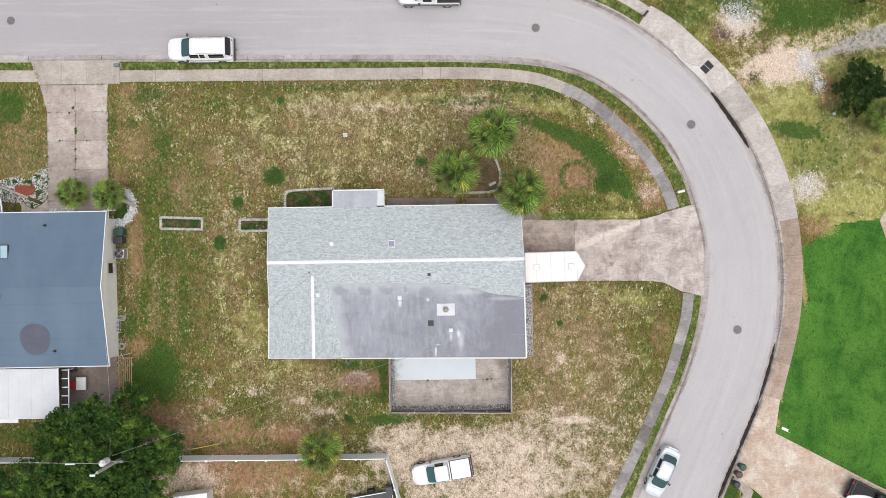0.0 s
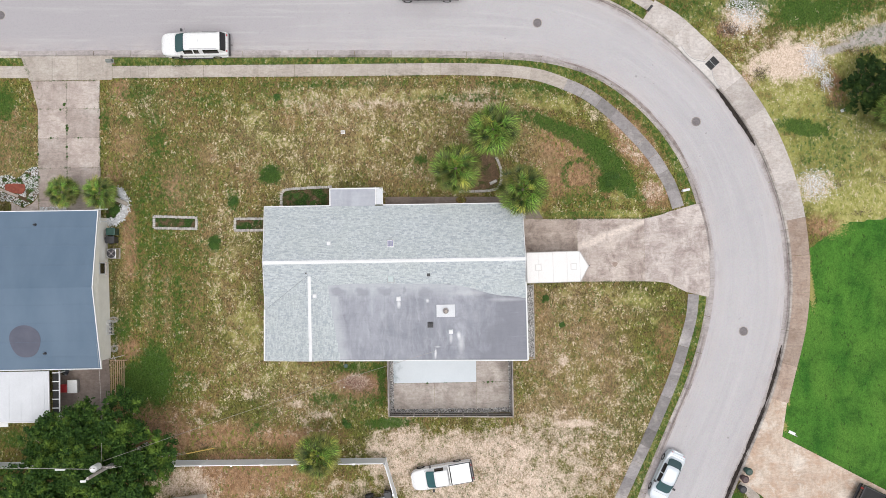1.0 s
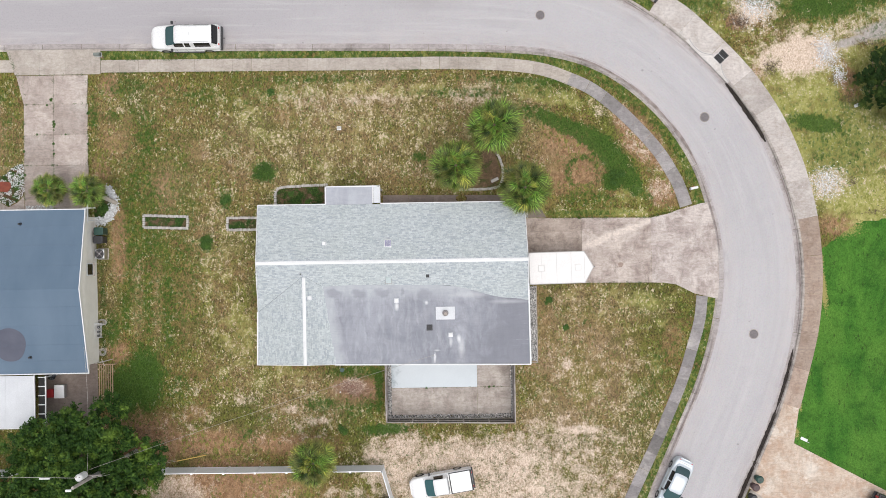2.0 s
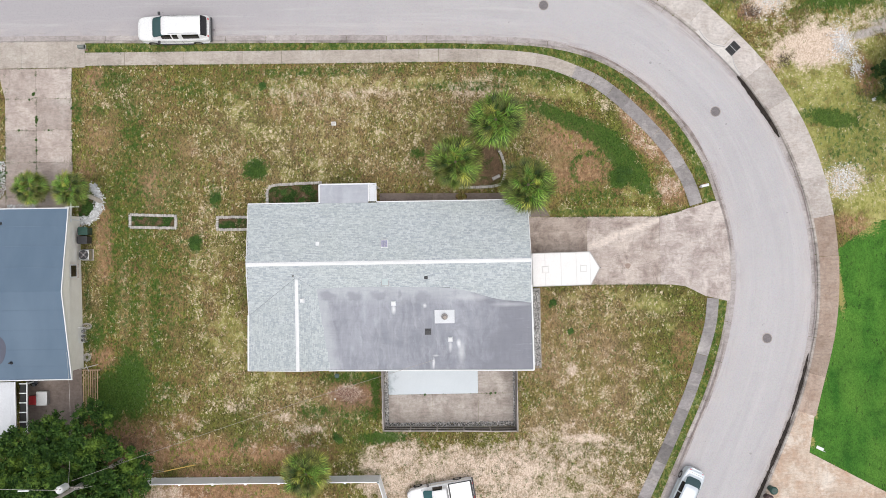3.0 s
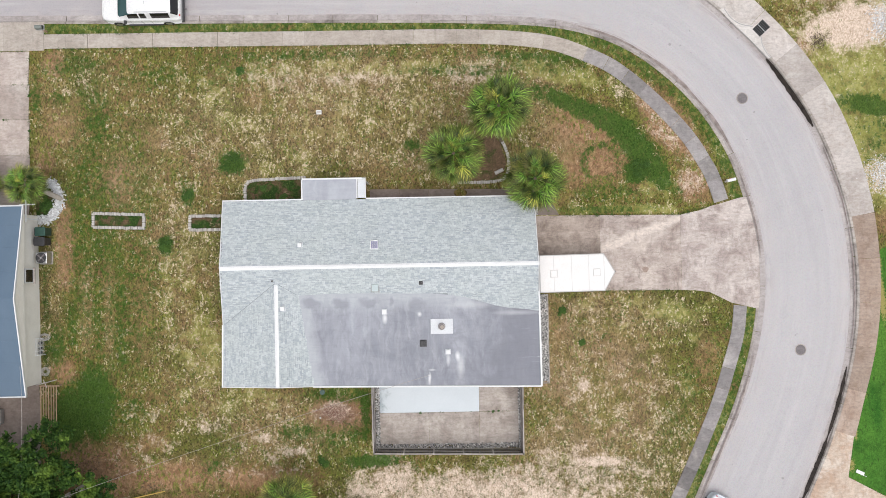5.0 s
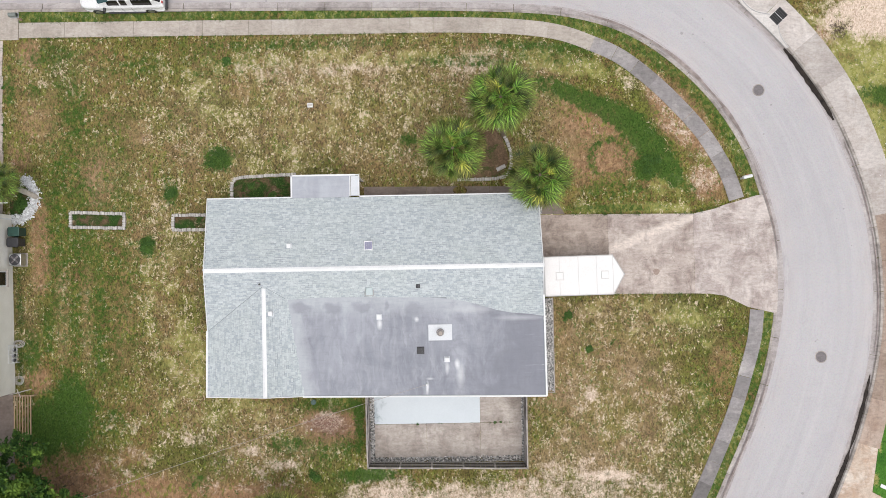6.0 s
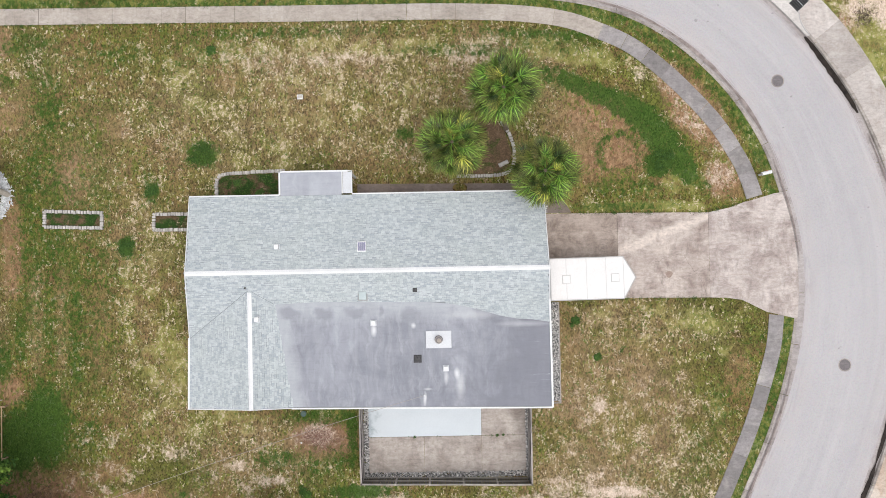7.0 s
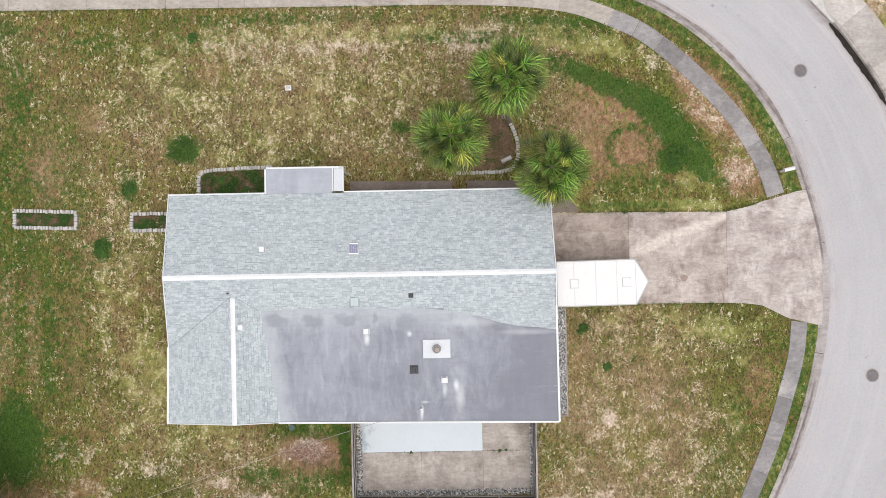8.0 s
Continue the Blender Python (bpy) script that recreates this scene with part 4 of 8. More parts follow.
def kerb_pieces(name, line, side, label):
    """Gutter pan and kerb in cast lengths along a line; side +1 when the road lies to its left."""
    holder = thing(name, Matrix(), label, "kerb")
    tagged(holder, kind="structure")
    lengths = 6
    profile = [(0.40, ROAD_Z + 0.012), (0.06, ROAD_Z - 0.012), (0.0, ROAD_Z + 0.02), (-0.04, 0.0), (-0.20, 0.012), (-0.22, -0.15)]
    near = [i for i in range(len(line)) if abs(line[i][0]) < 46 and line[i][1] > -34]
    lo, hi = near[0], near[-1]
    for i in range(lo, hi - lengths, lengths):
        piece = line[i:i + lengths + 1].copy()
        way = piece[1] - piece[0]
        piece[0] += way / np.hypot(*way) * 0.012
        way = piece[-1] - piece[-2]
        piece[-1] -= way / np.hypot(*way) * 0.012
        rows = [at_height(beside(piece, side * d), h) for d, h in profile]
        v, f = ribbon(rows if side > 0 else rows[::-1])
        k = len(profile)
        f += [tuple(range(k - 1, -1, -1)), tuple((len(piece) - 1) * k + j for j in range(k))]
        two_tone(raw("kerb_length", v, [q[::-1] for q in f], M_KERB, holder), k, side)
    for s in ((0, lo + 1), (hi - 6, len(line))):
        rows = [at_height(beside(line[s[0]:s[1]], side * d), h) for d, h in profile]
        v, f = ribbon(rows if side > 0 else rows[::-1])
        two_tone(raw("far_kerb", v, [q[::-1] for q in f], M_KERB, holder), len(profile), side)


kerb_pieces("kerb_inner", KERB_IN, 1, "pale concrete kerb and gutter with dark joints")
kerb_pieces("kerb_outer", KERB_OUT, -1, "stained concrete kerb and gutter with dark joints")


def walk_slabs(name, line, wide, length, material, label, z=0.015, every=None):
    """A pavement of separate cast slabs along a line."""
    holder = thing(name, Matrix(), label, "pavement")
    tagged(holder, kind="structure")
    s = np.r_[0, np.cumsum(np.hypot(*np.diff(line, axis=0).T))]
    normal = beside(line, 1.0) - line
    cuts = np.linspace(0, s[-1], max(1, int(round(s[-1] / length))) + 1)
    joint = random.Random(len(cuts))
    gaps = [joint.choice((0.002, 0.003, 0.005, 0.010)) for _ in cuts]
    for c0, c1, g0, g1 in zip(cuts, cuts[1:], gaps, gaps[1:]):
        u = np.linspace(c0 + g0, c1 - g1, 4)
        mid = np.stack([np.interp(u, s, line[:, j]) for j in (0, 1)], 1)
        nrm = np.stack([np.interp(u, s, normal[:, j]) for j in (0, 1)], 1)
        half = np.interp(u, s, np.broadcast_to(wide, (len(line),)))[:, None] / 2
        left, right = mid + nrm * half, mid - nrm * half
        lift = random.uniform(-0.006, 0.006)
        part("slab", prism([*map(tuple, right), *map(tuple, left[::-1])], -0.12, z + 0.01 + lift), material, holder)
    return holder


SIDEWALK_N = spline([(-26.43, 14.84), (-17.73, 14.79), (-8.41, 14.72), (-3.81, 14.70), (0.84, 14.67), (5.23, 14.46), (7.78, 14.00), (9.76, 13.21), (11.69, 12.20), (13.55, 10.70),
                     (15.20, 9.04), (16.60, 7.38), (17.68, 5.60), (18.32, 4.38), (18.78, 3.26)], 0.4)
OUTWARD = np.clip((SIDEWALK_N[:, 0] - 6) / 5, 0, 1) * np.clip((SIDEWALK_N[:, 1] - 3.2) / 2, 0, 1) * 0.2
SIDEWALK_N = SIDEWALK_N + (beside(SIDEWALK_N, 1.0) - SIDEWALK_N) * OUTWARD[:, None]
SIDEWALK_S = spline([(19.78, -3.72), (19.55, -5.59), (18.95, -7.65), (18.21, -9.92), (17.05, -12.68), (15.79, -15.42), (14.23, -18.62), (12.68, -21.81), (10.26, -27.36)], 0.4)
SIDEWALK_S[:, 0] += 0.1
bend = SIDEWALK_N[:, 0] > 9.6
last = int(np.argmax(bend)) + 1
walk_slabs("sidewalk_north", SIDEWALK_N[:last], 0.97, 1.47, M_WALK, "weathered concrete sidewalk slabs between lawn and verge")
walk_slabs("sidewalk_bend", SIDEWALK_N[last - 1:], 0.97, 1.47, M_WALK_GREY, "grey mossy concrete sidewalk slabs round the bend")
walk_slabs("sidewalk_south", SIDEWALK_S, 0.87, 1.45, M_WALK_GREY, "grey concrete sidewalk slabs along the bend")
walk_slabs("sidewalk_west", spline([(-52.83, 15.26), (-40.49, 15.07), (-33.20, 14.94)], 0.4), 0.95, 2.9, M_WALK, "weathered concrete sidewalk slabs past the drive")
BACK = [(-420, 21.5, 1.6), (11.0, 14.4, 1.75), (14.3, 12.5, 2.2), (16.5, 10.4, 2.05), (18.3, 8.1, 2.08), (20.1, 4.0, 1.9), (21.0, -0.4, 1.66), (20.8, -4.9, 1.52), (20.1, -7.9, 1.42), (18.5, -12.1, 1.7), (-120, -390, 1.7)]
back = along_kerb(BACK, 2)
OUT_LINE = KERB_OUT + (beside(KERB_OUT, 1.0) - KERB_OUT) * (0.1 + back / 2)[:, None]
TURN = int(np.argmin((KERB_OUT[:, 0] - 16.4) ** 2 + (KERB_OUT[:, 1] - 18.6) ** 2))
sel = (OUT_LINE[:, 0] > 8) & (OUT_LINE[:, 1] > -12.6)
pale, tan = sel & ((OUT_LINE[:, 1] > 1.5) | (OUT_LINE[:, 0] < 20)) & (np.arange(len(KERB_OUT)) >= TURN), sel & (OUT_LINE[:, 1] < 2.5) & (OUT_LINE[:, 0] > 20)
walk_slabs("sidewalk_outer", OUT_LINE[pale], (back - 0.2)[pale], 2.9, M_WALK_PINK, "wide pale concrete sidewalk against the outer kerb")
set_back = (KERB_OUT[:, 0] > 4) & (KERB_OUT[:, 1] > 10) & (np.arange(len(KERB_OUT)) <= TURN)
VERGE_WALK = (KERB_OUT + (beside(KERB_OUT, 1.0) - KERB_OUT) * 1.42)[set_back]
walk_slabs("sidewalk_outer_north", VERGE_WALK, 0.86, 1.5, M_WALK_PINK, "pale concrete sidewalk behind a strip of grass")
walk_slabs("sidewalk_tan", OUT_LINE[tan], (back - 0.2)[tan], 2.9, M_TAN_WALK, "tan stained concrete sidewalk beside green lawn")


def slab(poly, material, holder, z=0.02, low=-0.12, name="slab"):
    return part(name, prism(poly, low, z), material, holder)


inlet = tagged(thing("drain_inlet", Matrix(), "pale concrete drain inlet curving in from the road", "drain inlet"), kind="structure")
slab([(19.0, 16.15), (19.64, 15.42), (21.01, 14.05), (22.2, 12.75), (22.36, 12.86), (22.1, 13.22), (21.83, 13.76), (21.74, 14.3), (22.27, 14.73), (21.77, 15.3), (21.26, 14.98), (20.33, 15.2), (19.76, 15.64), (19.36, 16.22)], M_INLET, inlet, 0.034)


def flat_line(pts, wide, z, material, parent, name, label=""):
    """A thin flat strip along a crooked line."""
    ln = np.array(pts, float)
    l, r = beside(ln, wide / 2), beside(ln, -wide / 2)
    return raw(name, *ribbon([at_height(r, z), at_height(l, z)]), material, parent, label)


# grey strips stand in for the thin shadow along the inlet's curves
for bow in ([(19.3, 16.2), (19.74, 15.57), (20.33, 15.14), (21.2, 14.94)], [(21.72, 14.32), (21.8, 13.72), (22.06, 13.16), (22.34, 12.8)]):
    flat_line(spline(bow, 0.12), 0.06, 0.046, M_SEAM, inlet, "inlet_kerb", "narrow grey kerb lip")

# ---- drives ----
def kerb_stretch(line, x0, y0, y1, off):
    """Points beside a kerb from y0 down to y1."""
    ln = beside(line, off)
    ok = (ln[:, 0] > x0) & (ln[:, 1] < y0) & (ln[:, 1] > y1)
    return [tuple(p) for p in ln[ok]]


APRON = kerb_stretch(KERB_IN, 15, 3.75, -4.15, -0.03)
drive = tagged(thing("driveway", Matrix(), "stained concrete driveway with cracks, widening to the road", "driveway"), kind="structure")
G = 0.007
slab([(6.1, 2.5), (10.65 - G, 2.47), (10.65 - G, -2.56), (6.1, -2.52)], M_DRIVE_DARK, drive)
slab([(10.65 + G, 2.47), (16.02 - G, 2.40), (16.02 - G, -2.62), (10.65 + G, -2.56)], M_DRIVE, drive, 0.024)
slab([(16.02 + G, 2.40), (17.3, 2.66), (18.25, 3.0), (18.35, 3.0), (19.95, 3.45), *APRON, (19.3, -3.52), (17.9, -2.8), (17.0, -2.66), (16.02 + G, -2.62)], M_DRIVE_PALE, drive, 0.021)
for crack in ([(12.6, -0.55), (13.6, -0.2), (14.4, -0.05), (14.75, -0.55), (15.3, -1.3), (15.7, -2.1), (15.75, -2.6)], [(16.1, 0.4), (17.0, 0.35), (18.2, 0.45), (19.4, 0.36), (20.6, 0.55)],
              [(15.2, -1.3), (16.2, -1.4), (18.0, -1.3), (20.7, -1.4)], [(12.75, -0.4), (12.8, -1.5), (12.75, -2.55)]):
    rc = random.Random(3)
    path = [(x + rc.uniform(-0.03, 0.03), y + rc.uniform(-0.05, 0.05)) for x, y in spline(crack, 0.25)]
    flat_line(path, 0.013, 0.0285, M_BROWN_WALK if crack[0][0] == 12.6 else M_DRIVE_DARK, drive, "crack")
spot = [(13.62 + 0.2 * math.cos(a) * (1 + 0.2 * math.sin(3 * a)), -1.22 + 0.2 * math.sin(a)) for a in np.linspace(0, 6.283, 18, endpoint=False)]
part("rust_spot", prism(spot, 0.02, 0.028), M_RUST, drive, "brown rust stain")
nb_drive = tagged(thing("driveway_west", Matrix(), "two-strip weathered concrete driveway with mossy joints", "driveway"), kind="structure")
rows_y = [14.2, 11.95, 9.6, 7.2, 4.6, 3.2]
for i, (y1, y0) in enumerate(zip(rows_y, rows_y[1:])):
    w1, w0 = -33.0 + min(i, 1) * 0.55 + 0.0, -32.42
    slab([(w1 if i == 0 else w0, y1 - G), (-30.12 - G, y1 - G), (-30.12 - G, y0 + G), (w0, y0 + G)], M_DRIVE_WEST, nb_drive, 0.02 + 0.004 * (i % 2))
    slab([(-30.12 + G, y1 - G), (-27.45, y1 - G), (-27.52, y0 + G), (-30.12 + G, y0 + G)], M_DRIVE_WEST, nb_drive, 0.022)
for x0, x1, d0, d1 in ((-33.75, -31.2, 0.65, 0), (-31.2, -29.2, 0, 0), (-29.2, -26.45, 0, 0.0)):
    slab([(x0 + d0 + G, 14.24), (x1 - d1 - G, 14.24), (x1 - G, 16.16), (x0 + G, 16.18)], M_WALK, nb_drive, 0.024)
tan_drive = tagged(thing("driveway_east", Matrix(), "sandy pinkish concrete driveway beside a green lawn", "driveway"), kind="structure")
tan_poly = [(26.4, -12.1), (27.2, -12.3), (26.72, -15.2), (34.85, -19.55), (60, -32), (52, -46), (30, -24.5), (24.95, -19.85), *kerb_stretch(KERB_OUT, 20, -12.1, -18.6, 0.19)[::-1]]
slab(tan_poly, M_TAN, tan_drive, 0.022)
slab([(23.5, -18.5), (24.85, -19.9), (23.4, -23.5), (22.6, -23.0), (24.0, -20.1), (23.1, -19.0)], M_WALK, tan_drive, 0.018)

far_pad = tagged(thing("driveway_far", Matrix(), "pinkish concrete drive at the edge of rough ground", "driveway"), kind="structure")
slab([(35.65, 2.0), (36.4, 3.3), (38.5, 4.4), (60, 9), (60, 2.6), (37.2, -0.6), (36.1, 0.6)], M_TAN, far_pad, 0.02)

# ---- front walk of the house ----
front = tagged(thing("front_walk", Matrix(), "dark brown concrete walk along the house", "path"), kind="structure")
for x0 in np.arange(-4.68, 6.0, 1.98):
    slab([(x0 + G, 3.1), (x0 + 1.98 - G, 3.1), (x0 + 1.98 - G, 4.46 - 0.015 * (x0 + 5)), (x0 + G, 4.46 - 0.015 * (x0 + 4))], M_BROWN_WALK, front, 0.018)
slab([(6.45, 2.53), (7.95, 2.53), (7.55, 3.25), (6.45, 3.1)], M_BROWN_WALK, front, 0.018)

# ---- the house ----
house = thing("house", Matrix(), "one-storey house with grey shingles and a flat rear roof", "house")
part("wall", prism([(-13.3, 3.1), (5.6, 3.1), (5.75, -7.9), (-13.35, -7.65)], 0.0, 2.46), M_STUCCO, house, "cream stucco walls")
EAVE, TOP, RY, PITCH = 2.55, 3.85, -0.67, 0.3045


def main_z(x, y):
    return TOP - PITCH * abs(y - RY)


def west_z(x, y):
    return 3.56 - 0.23 * (-10.28 - x)


def low_z(x, y):
    return 3.31 - 0.13 * (-2.45 - y)


def east_z(x, y):
    """The small slope between the cross ridge and the flat roof, folded along one line."""
    fold = (x + 10.29) * 6.58 + (y + 1.62) * 2.09
    if fold < 0:
        return 3.56 - 0.4846 * (x + 10.275)
    u, v = x + 10.29, y + 1.62
    # through the head of the valley, its foot and the corner of the flat roof
    det = 1.34 * -6.58 - -0.83 * 2.09
    gx, gy = (-0.25 * -6.58 - -0.83 * -0.99) / det, (1.34 * -0.99 - -0.25 * 2.09) / det
    return 3.56 + gx * u + gy * v


corner = dict(a=(-13.8, 3.6, EAVE), b=(6.0, 3.6, EAVE), rw=(-13.68, RY, TOP), re=(6.06, RY, TOP), wv=(-13.8, -4.28, 2.75), ws=(-13.85, -8.12, 2.74), cn=(-10.29, -1.62, 3.56),
              cs=(-10.26, -8.1, 3.56), bw=(-8.95, -2.45, 3.31), be=(6.1, -2.45, 3.31), sf=(-8.2, -8.2, 2.57), se=(6.22, -8.4, 2.54))
keys = list(corner)
deck = bmesh.new()
up = {k: deck.verts.new(corner[k]) for k in keys}
down = {k: deck.verts.new((corner[k][0], corner[k][1], 2.42)) for k in keys}
for f in ("a rw re b", "rw wv cn bw be re", "wv ws cs cn", "cn cs sf", "cn sf bw", "bw sf se be"):
    deck.faces.new([up[k] for k in f.split()])
rim = "a rw wv ws cs sf se be re b".split()
deck.faces.new([down[k] for k in rim][::-1])
for p, q in zip(rim, rim[1:] + rim[:1]):
    deck.faces.new((up[p], up[q], down[q], down[p]))
bmesh.ops.triangulate(deck, faces=deck.faces[:])
bmesh.ops.recalc_face_normals(deck, faces=deck.faces)
roof = part("roof", deck, M_UNDER, house, "grey asphalt shingle roof with white ridge caps")


def edge_trim(name, pts, wide, high, material, parent):
    """A square bar along a line of 3D points."""
    bm = bmesh.new()
    for p, q in zip(pts, pts[1:]):
        p, q = Vector(p), Vector(q)
        d = q - p
        m = Matrix.Translation((p + q) / 2) @ d.to_track_quat("X", "Z").to_matrix().to_4x4()
        box(bm, -d.length / 2 - wide / 2, d.length / 2 + wide / 2, -wide / 2, wide / 2, -high / 2, high / 2, 0.006, m)
    return part(name, bm, material, parent)


def c3(k, dx=0, dy=0, dz=0):
    return (corner[k][0] + dx, corner[k][1] + dy, corner[k][2] + dz)


edge_trim("gutter", [c3("a", 0, 0.05, -0.04), (-8.82, 3.65, EAVE - 0.04)], 0.075, 0.09, M_WHITE, house)
edge_trim("gutter", [(-4.66, 3.65, EAVE - 0.04), c3("b", 0, 0.05, -0.04)], 0.075, 0.09, M_WHITE, house)
edge_trim("gutter", [c3("sf", 0, -0.06, -0.05), c3("se", 0, -0.06, -0.05)], 0.085, 0.10, M_WHITE, house)
edge_trim("rake_trim", [c3("a", -0.02, 0, 0), c3("rw", -0.02), c3("wv", -0.02)], 0.045, 0.09, M_WHITE, house)
edge_trim("rake_trim", [c3("wv", -0.05, 0, 0), c3("ws", -0.05)], 0.10, 0.09, M_WHITE, house)
edge_trim("rake_trim", [c3("ws", 0, -0.03), c3("cs", 0, -0.03), c3("sf", 0, -0.03, 0.02)], 0.045, 0.09, M_WHITE, house)
edge_trim("rake_trim", [c3("b", 0.02), c3("re", 0.02), c3("be", 0.03)], 0.045, 0.09, M_WHITE, house)
edge_trim("rake_trim", [c3("be", 0.03), c3("se", 0.05)], 0.1, 0.10, M_WHITE, house)


def ridge_cap(p, q, wide=0.26):
    """Folded white metal over a ridge, in overlapping lengths."""
    p, q = Vector(p), Vector(q)
    n = max(1, round((q - p).length / 3.0))
    side = Vector((-(q - p).y, (q - p).x, 0)).normalized() * wide / 2
    for i in range(n):
        bm = bmesh.new()
        a0, a1 = p.lerp(q, i / n), p.lerp(q, (i + 1.012) / n)
        lift = Vector((0, 0, 0.03 + 0.004 * (i % 2)))
        fall = Vector((0, 0, -0.035))
        v = [bm.verts.new(w) for w in (a0 + lift + side + fall, a0 + lift, a0 + lift - side + fall, a1 + lift + side + fall, a1 + lift, a1 + lift - side + fall)]
        for f in ((0, 1, 4, 3), (1, 2, 5, 4)):
            bm.faces.new([v[j] for j in f])
        w = [bm.verts.new(u.co + Vector((0, 0, -0.02))) for u in v]
        for f in ((0, 3, 4, 1), (1, 4, 5, 2), (0, 1, 1, 0)):
            if len(set(f)) == 4:
                bm.faces.new([w[j] for j in f])
        for s in ((0, 3), (5, 2), (3, 4), (4, 5), (1, 0), (2, 1)):
            bm.faces.new((v[s[0]], v[s[1]], w[s[1]], w[s[0]]))
        part("ridge_cap", bm, M_WHITE, roof)


ridge_cap((-13.72, RY, TOP), (6.1, RY, TOP))
ridge_cap((-10.285, -1.75, 3.56), (-10.26, -8.12, 3.56), 0.24)


for p, q in (((-10.36, -1.66), (-13.78, -4.25)), ((-10.15, -1.72), (-9.0, -2.42))):
    n = 12
    line = np.array([(p[0] + (q[0] - p[0]) * i / n, p[1] + (q[1] - p[1]) * i / n) for i in range(n + 1)])
    lo, hi = beside(line, 0.012), beside(line, -0.012)
    raw("valley_metal", *ribbon([[(x, y, main_z(x, y) + 0.034) for x, y in hi], [(x, y, main_z(x, y) + 0.034) for x, y in lo]]), M_UNDER, roof, "grey valley flashing")


class Shingles:
    """Staggered tabs laid over a slope, each a thin wedge."""

    def __init__(self):
        self.v, self.f, self.single = [], [], []

    def lay(self, poly, height, along, drop, expose=0.118, wide=0.215, pick=None, lift=0.0):
        px, py = np.array([p[0] for p in poly]), np.array([p[1] for p in poly])
        u0, u1 = (px.min(), px.max()) if along == "x" else (py.min(), py.max())
        w0, w1 = (py.min(), py.max()) if along == "x" else (px.min(), px.max())
        start, stop = (w0, w1) if drop > 0 else (w1, w0)
        rows = int(abs(stop - start) / expose) + 1
        rng = random.Random(7 + len(self.v))
        for r in range(rows):
            back = start + drop * r * expose
            nose = back + drop * (expose + 0.003)
            shift = (r % 2) * wide / 2 + rng.uniform(-0.03, 0.03)
            u = u0 - shift
            while u < u1:
                w = wide * rng.choice((0.8, 1.0, 1.0, 1.2))
                a, b = max(u + 0.004, u0), min(u + w - 0.004, u1)
                u += w
                if b - a < 0.04:
                    continue
                # some noses stop short, so dark felt draws the course shadow line
                fore = nose - drop * rng.choice((0.0, 0.0, 0.004, 0.010, 0.020))
                mid = ((a + b) / 2, (back + fore) / 2) if along == "x" else ((back + fore) / 2, (a + b) / 2)
                if not inside(np.array([mid[0]]), np.array([mid[1]]), poly)[0]:
                    continue
                thick = rng.uniform(0.010, 0.017)
                pts = [(a, back), (b, back), (b, fore), (a, fore)]
                pts = [(s, t) if along == "x" else (t, s) for s, t in pts]
                z = [height(*q) + lift for q in pts]
                vs = [(*pts[0], z[0] + 0.004), (*pts[1], z[1] + 0.004), (*pts[2], z[2] + thick), (*pts[3], z[3] + thick), (*pts[2], z[2] - 0.004), (*pts[3], z[3] - 0.004)]
                fs = [(0, 1, 2, 3), (3, 2, 4, 5), (0, 3, 5), (1, 4, 2)]
                if pick and pick(*mid) and len(self.single) < 290:
                    self.single.append((vs, fs))
                else:
                    k = len(self.v)
                    self.v += vs
                    self.f += [tuple(j + k for j in q) for q in fs]


cover_n, cover_s, cover_w, cover_e, cover_low = (Shingles() for _ in range(5))
cover_n.lay([(-13.78, 3.58), (5.98, 3.58), (6.03, RY + 0.02), (-13.68, RY + 0.02)], main_z, "x", 1, pick=lambda x, y: -2 < x < 3 and 0.2 < y < 2.9)
cover_s.lay([(-13.68, RY - 0.02), (6.03, RY - 0.02), (6.07, -2.5), (-8.95, -2.5), (-10.2, -1.8), (-13.8, -4.45)], main_z, "x", -1)
cover_w.lay([(-10.29, -1.45), (-10.28, -8.1), (-13.83, -8.12), (-13.79, -4.1)], west_z, "y", -1, lift=0.008)
cover_e.lay([(-10.28, -1.5), (-8.8, -2.45), (-8.0, -8.18), (-10.26, -8.1)], east_z, "y", 1, lift=0.012)
cover_low.lay([(0.4, -2.46), (6.1, -2.46), (6.12, -3.9), (2.5, -3.2), (0.5, -2.7)], low_z, "x", -1)
for s in (cover_n, cover_s, cover_w, cover_e, cover_low):
    tagged(raw("shingle_course", s.v, s.f, M_SHINGLE, roof), kind="stuff")

mem = [(-8.93, -2.44), (-7.0, -2.36), (-5.2, -2.36), (-3.4, -2.40), (-2.0, -2.43), (-0.6, -2.45), (0.55, -2.56), (1.4, -2.70), (2.5, -3.0), (3.4, -3.28), (4.3, -3.45), (5.2, -3.52), (6.08, -3.66), (6.18, -8.37), (-8.16, -8.18)]
part("membrane", prism(mem, 0.006, 0.02, slope=low_z), M_MEMBRANE, roof, "weathered grey membrane on the low rear slope")
for x0, x1, y in ((-8.6, 6.1, -4.35), (-8.4, 6.1, -6.35)):
    part("seam", prism([(x0, y - 0.045), (x1, y - 0.045), (x1, y + 0.045), (x0, y + 0.045)], 0.018, 0.024, slope=low_z), M_MEMBRANE, roof)
for x, y0, y1 in ((-2.6, -4.3, -2.6), (1.9, -6.3, -4.4), (-5.0, -6.3, -4.4), (3.4, -8.2, -6.4), (-1.6, -8.2, -6.4)):
    part("seam", prism([(x - 0.04, y0), (x + 0.04, y0), (x + 0.04, y1), (x - 0.04, y1)], 0.018, 0.024, slope=low_z), M_MEMBRANE, roof)


M_CELL = glass_dark("solar_cell", (0.11, 0.11, 0.18))


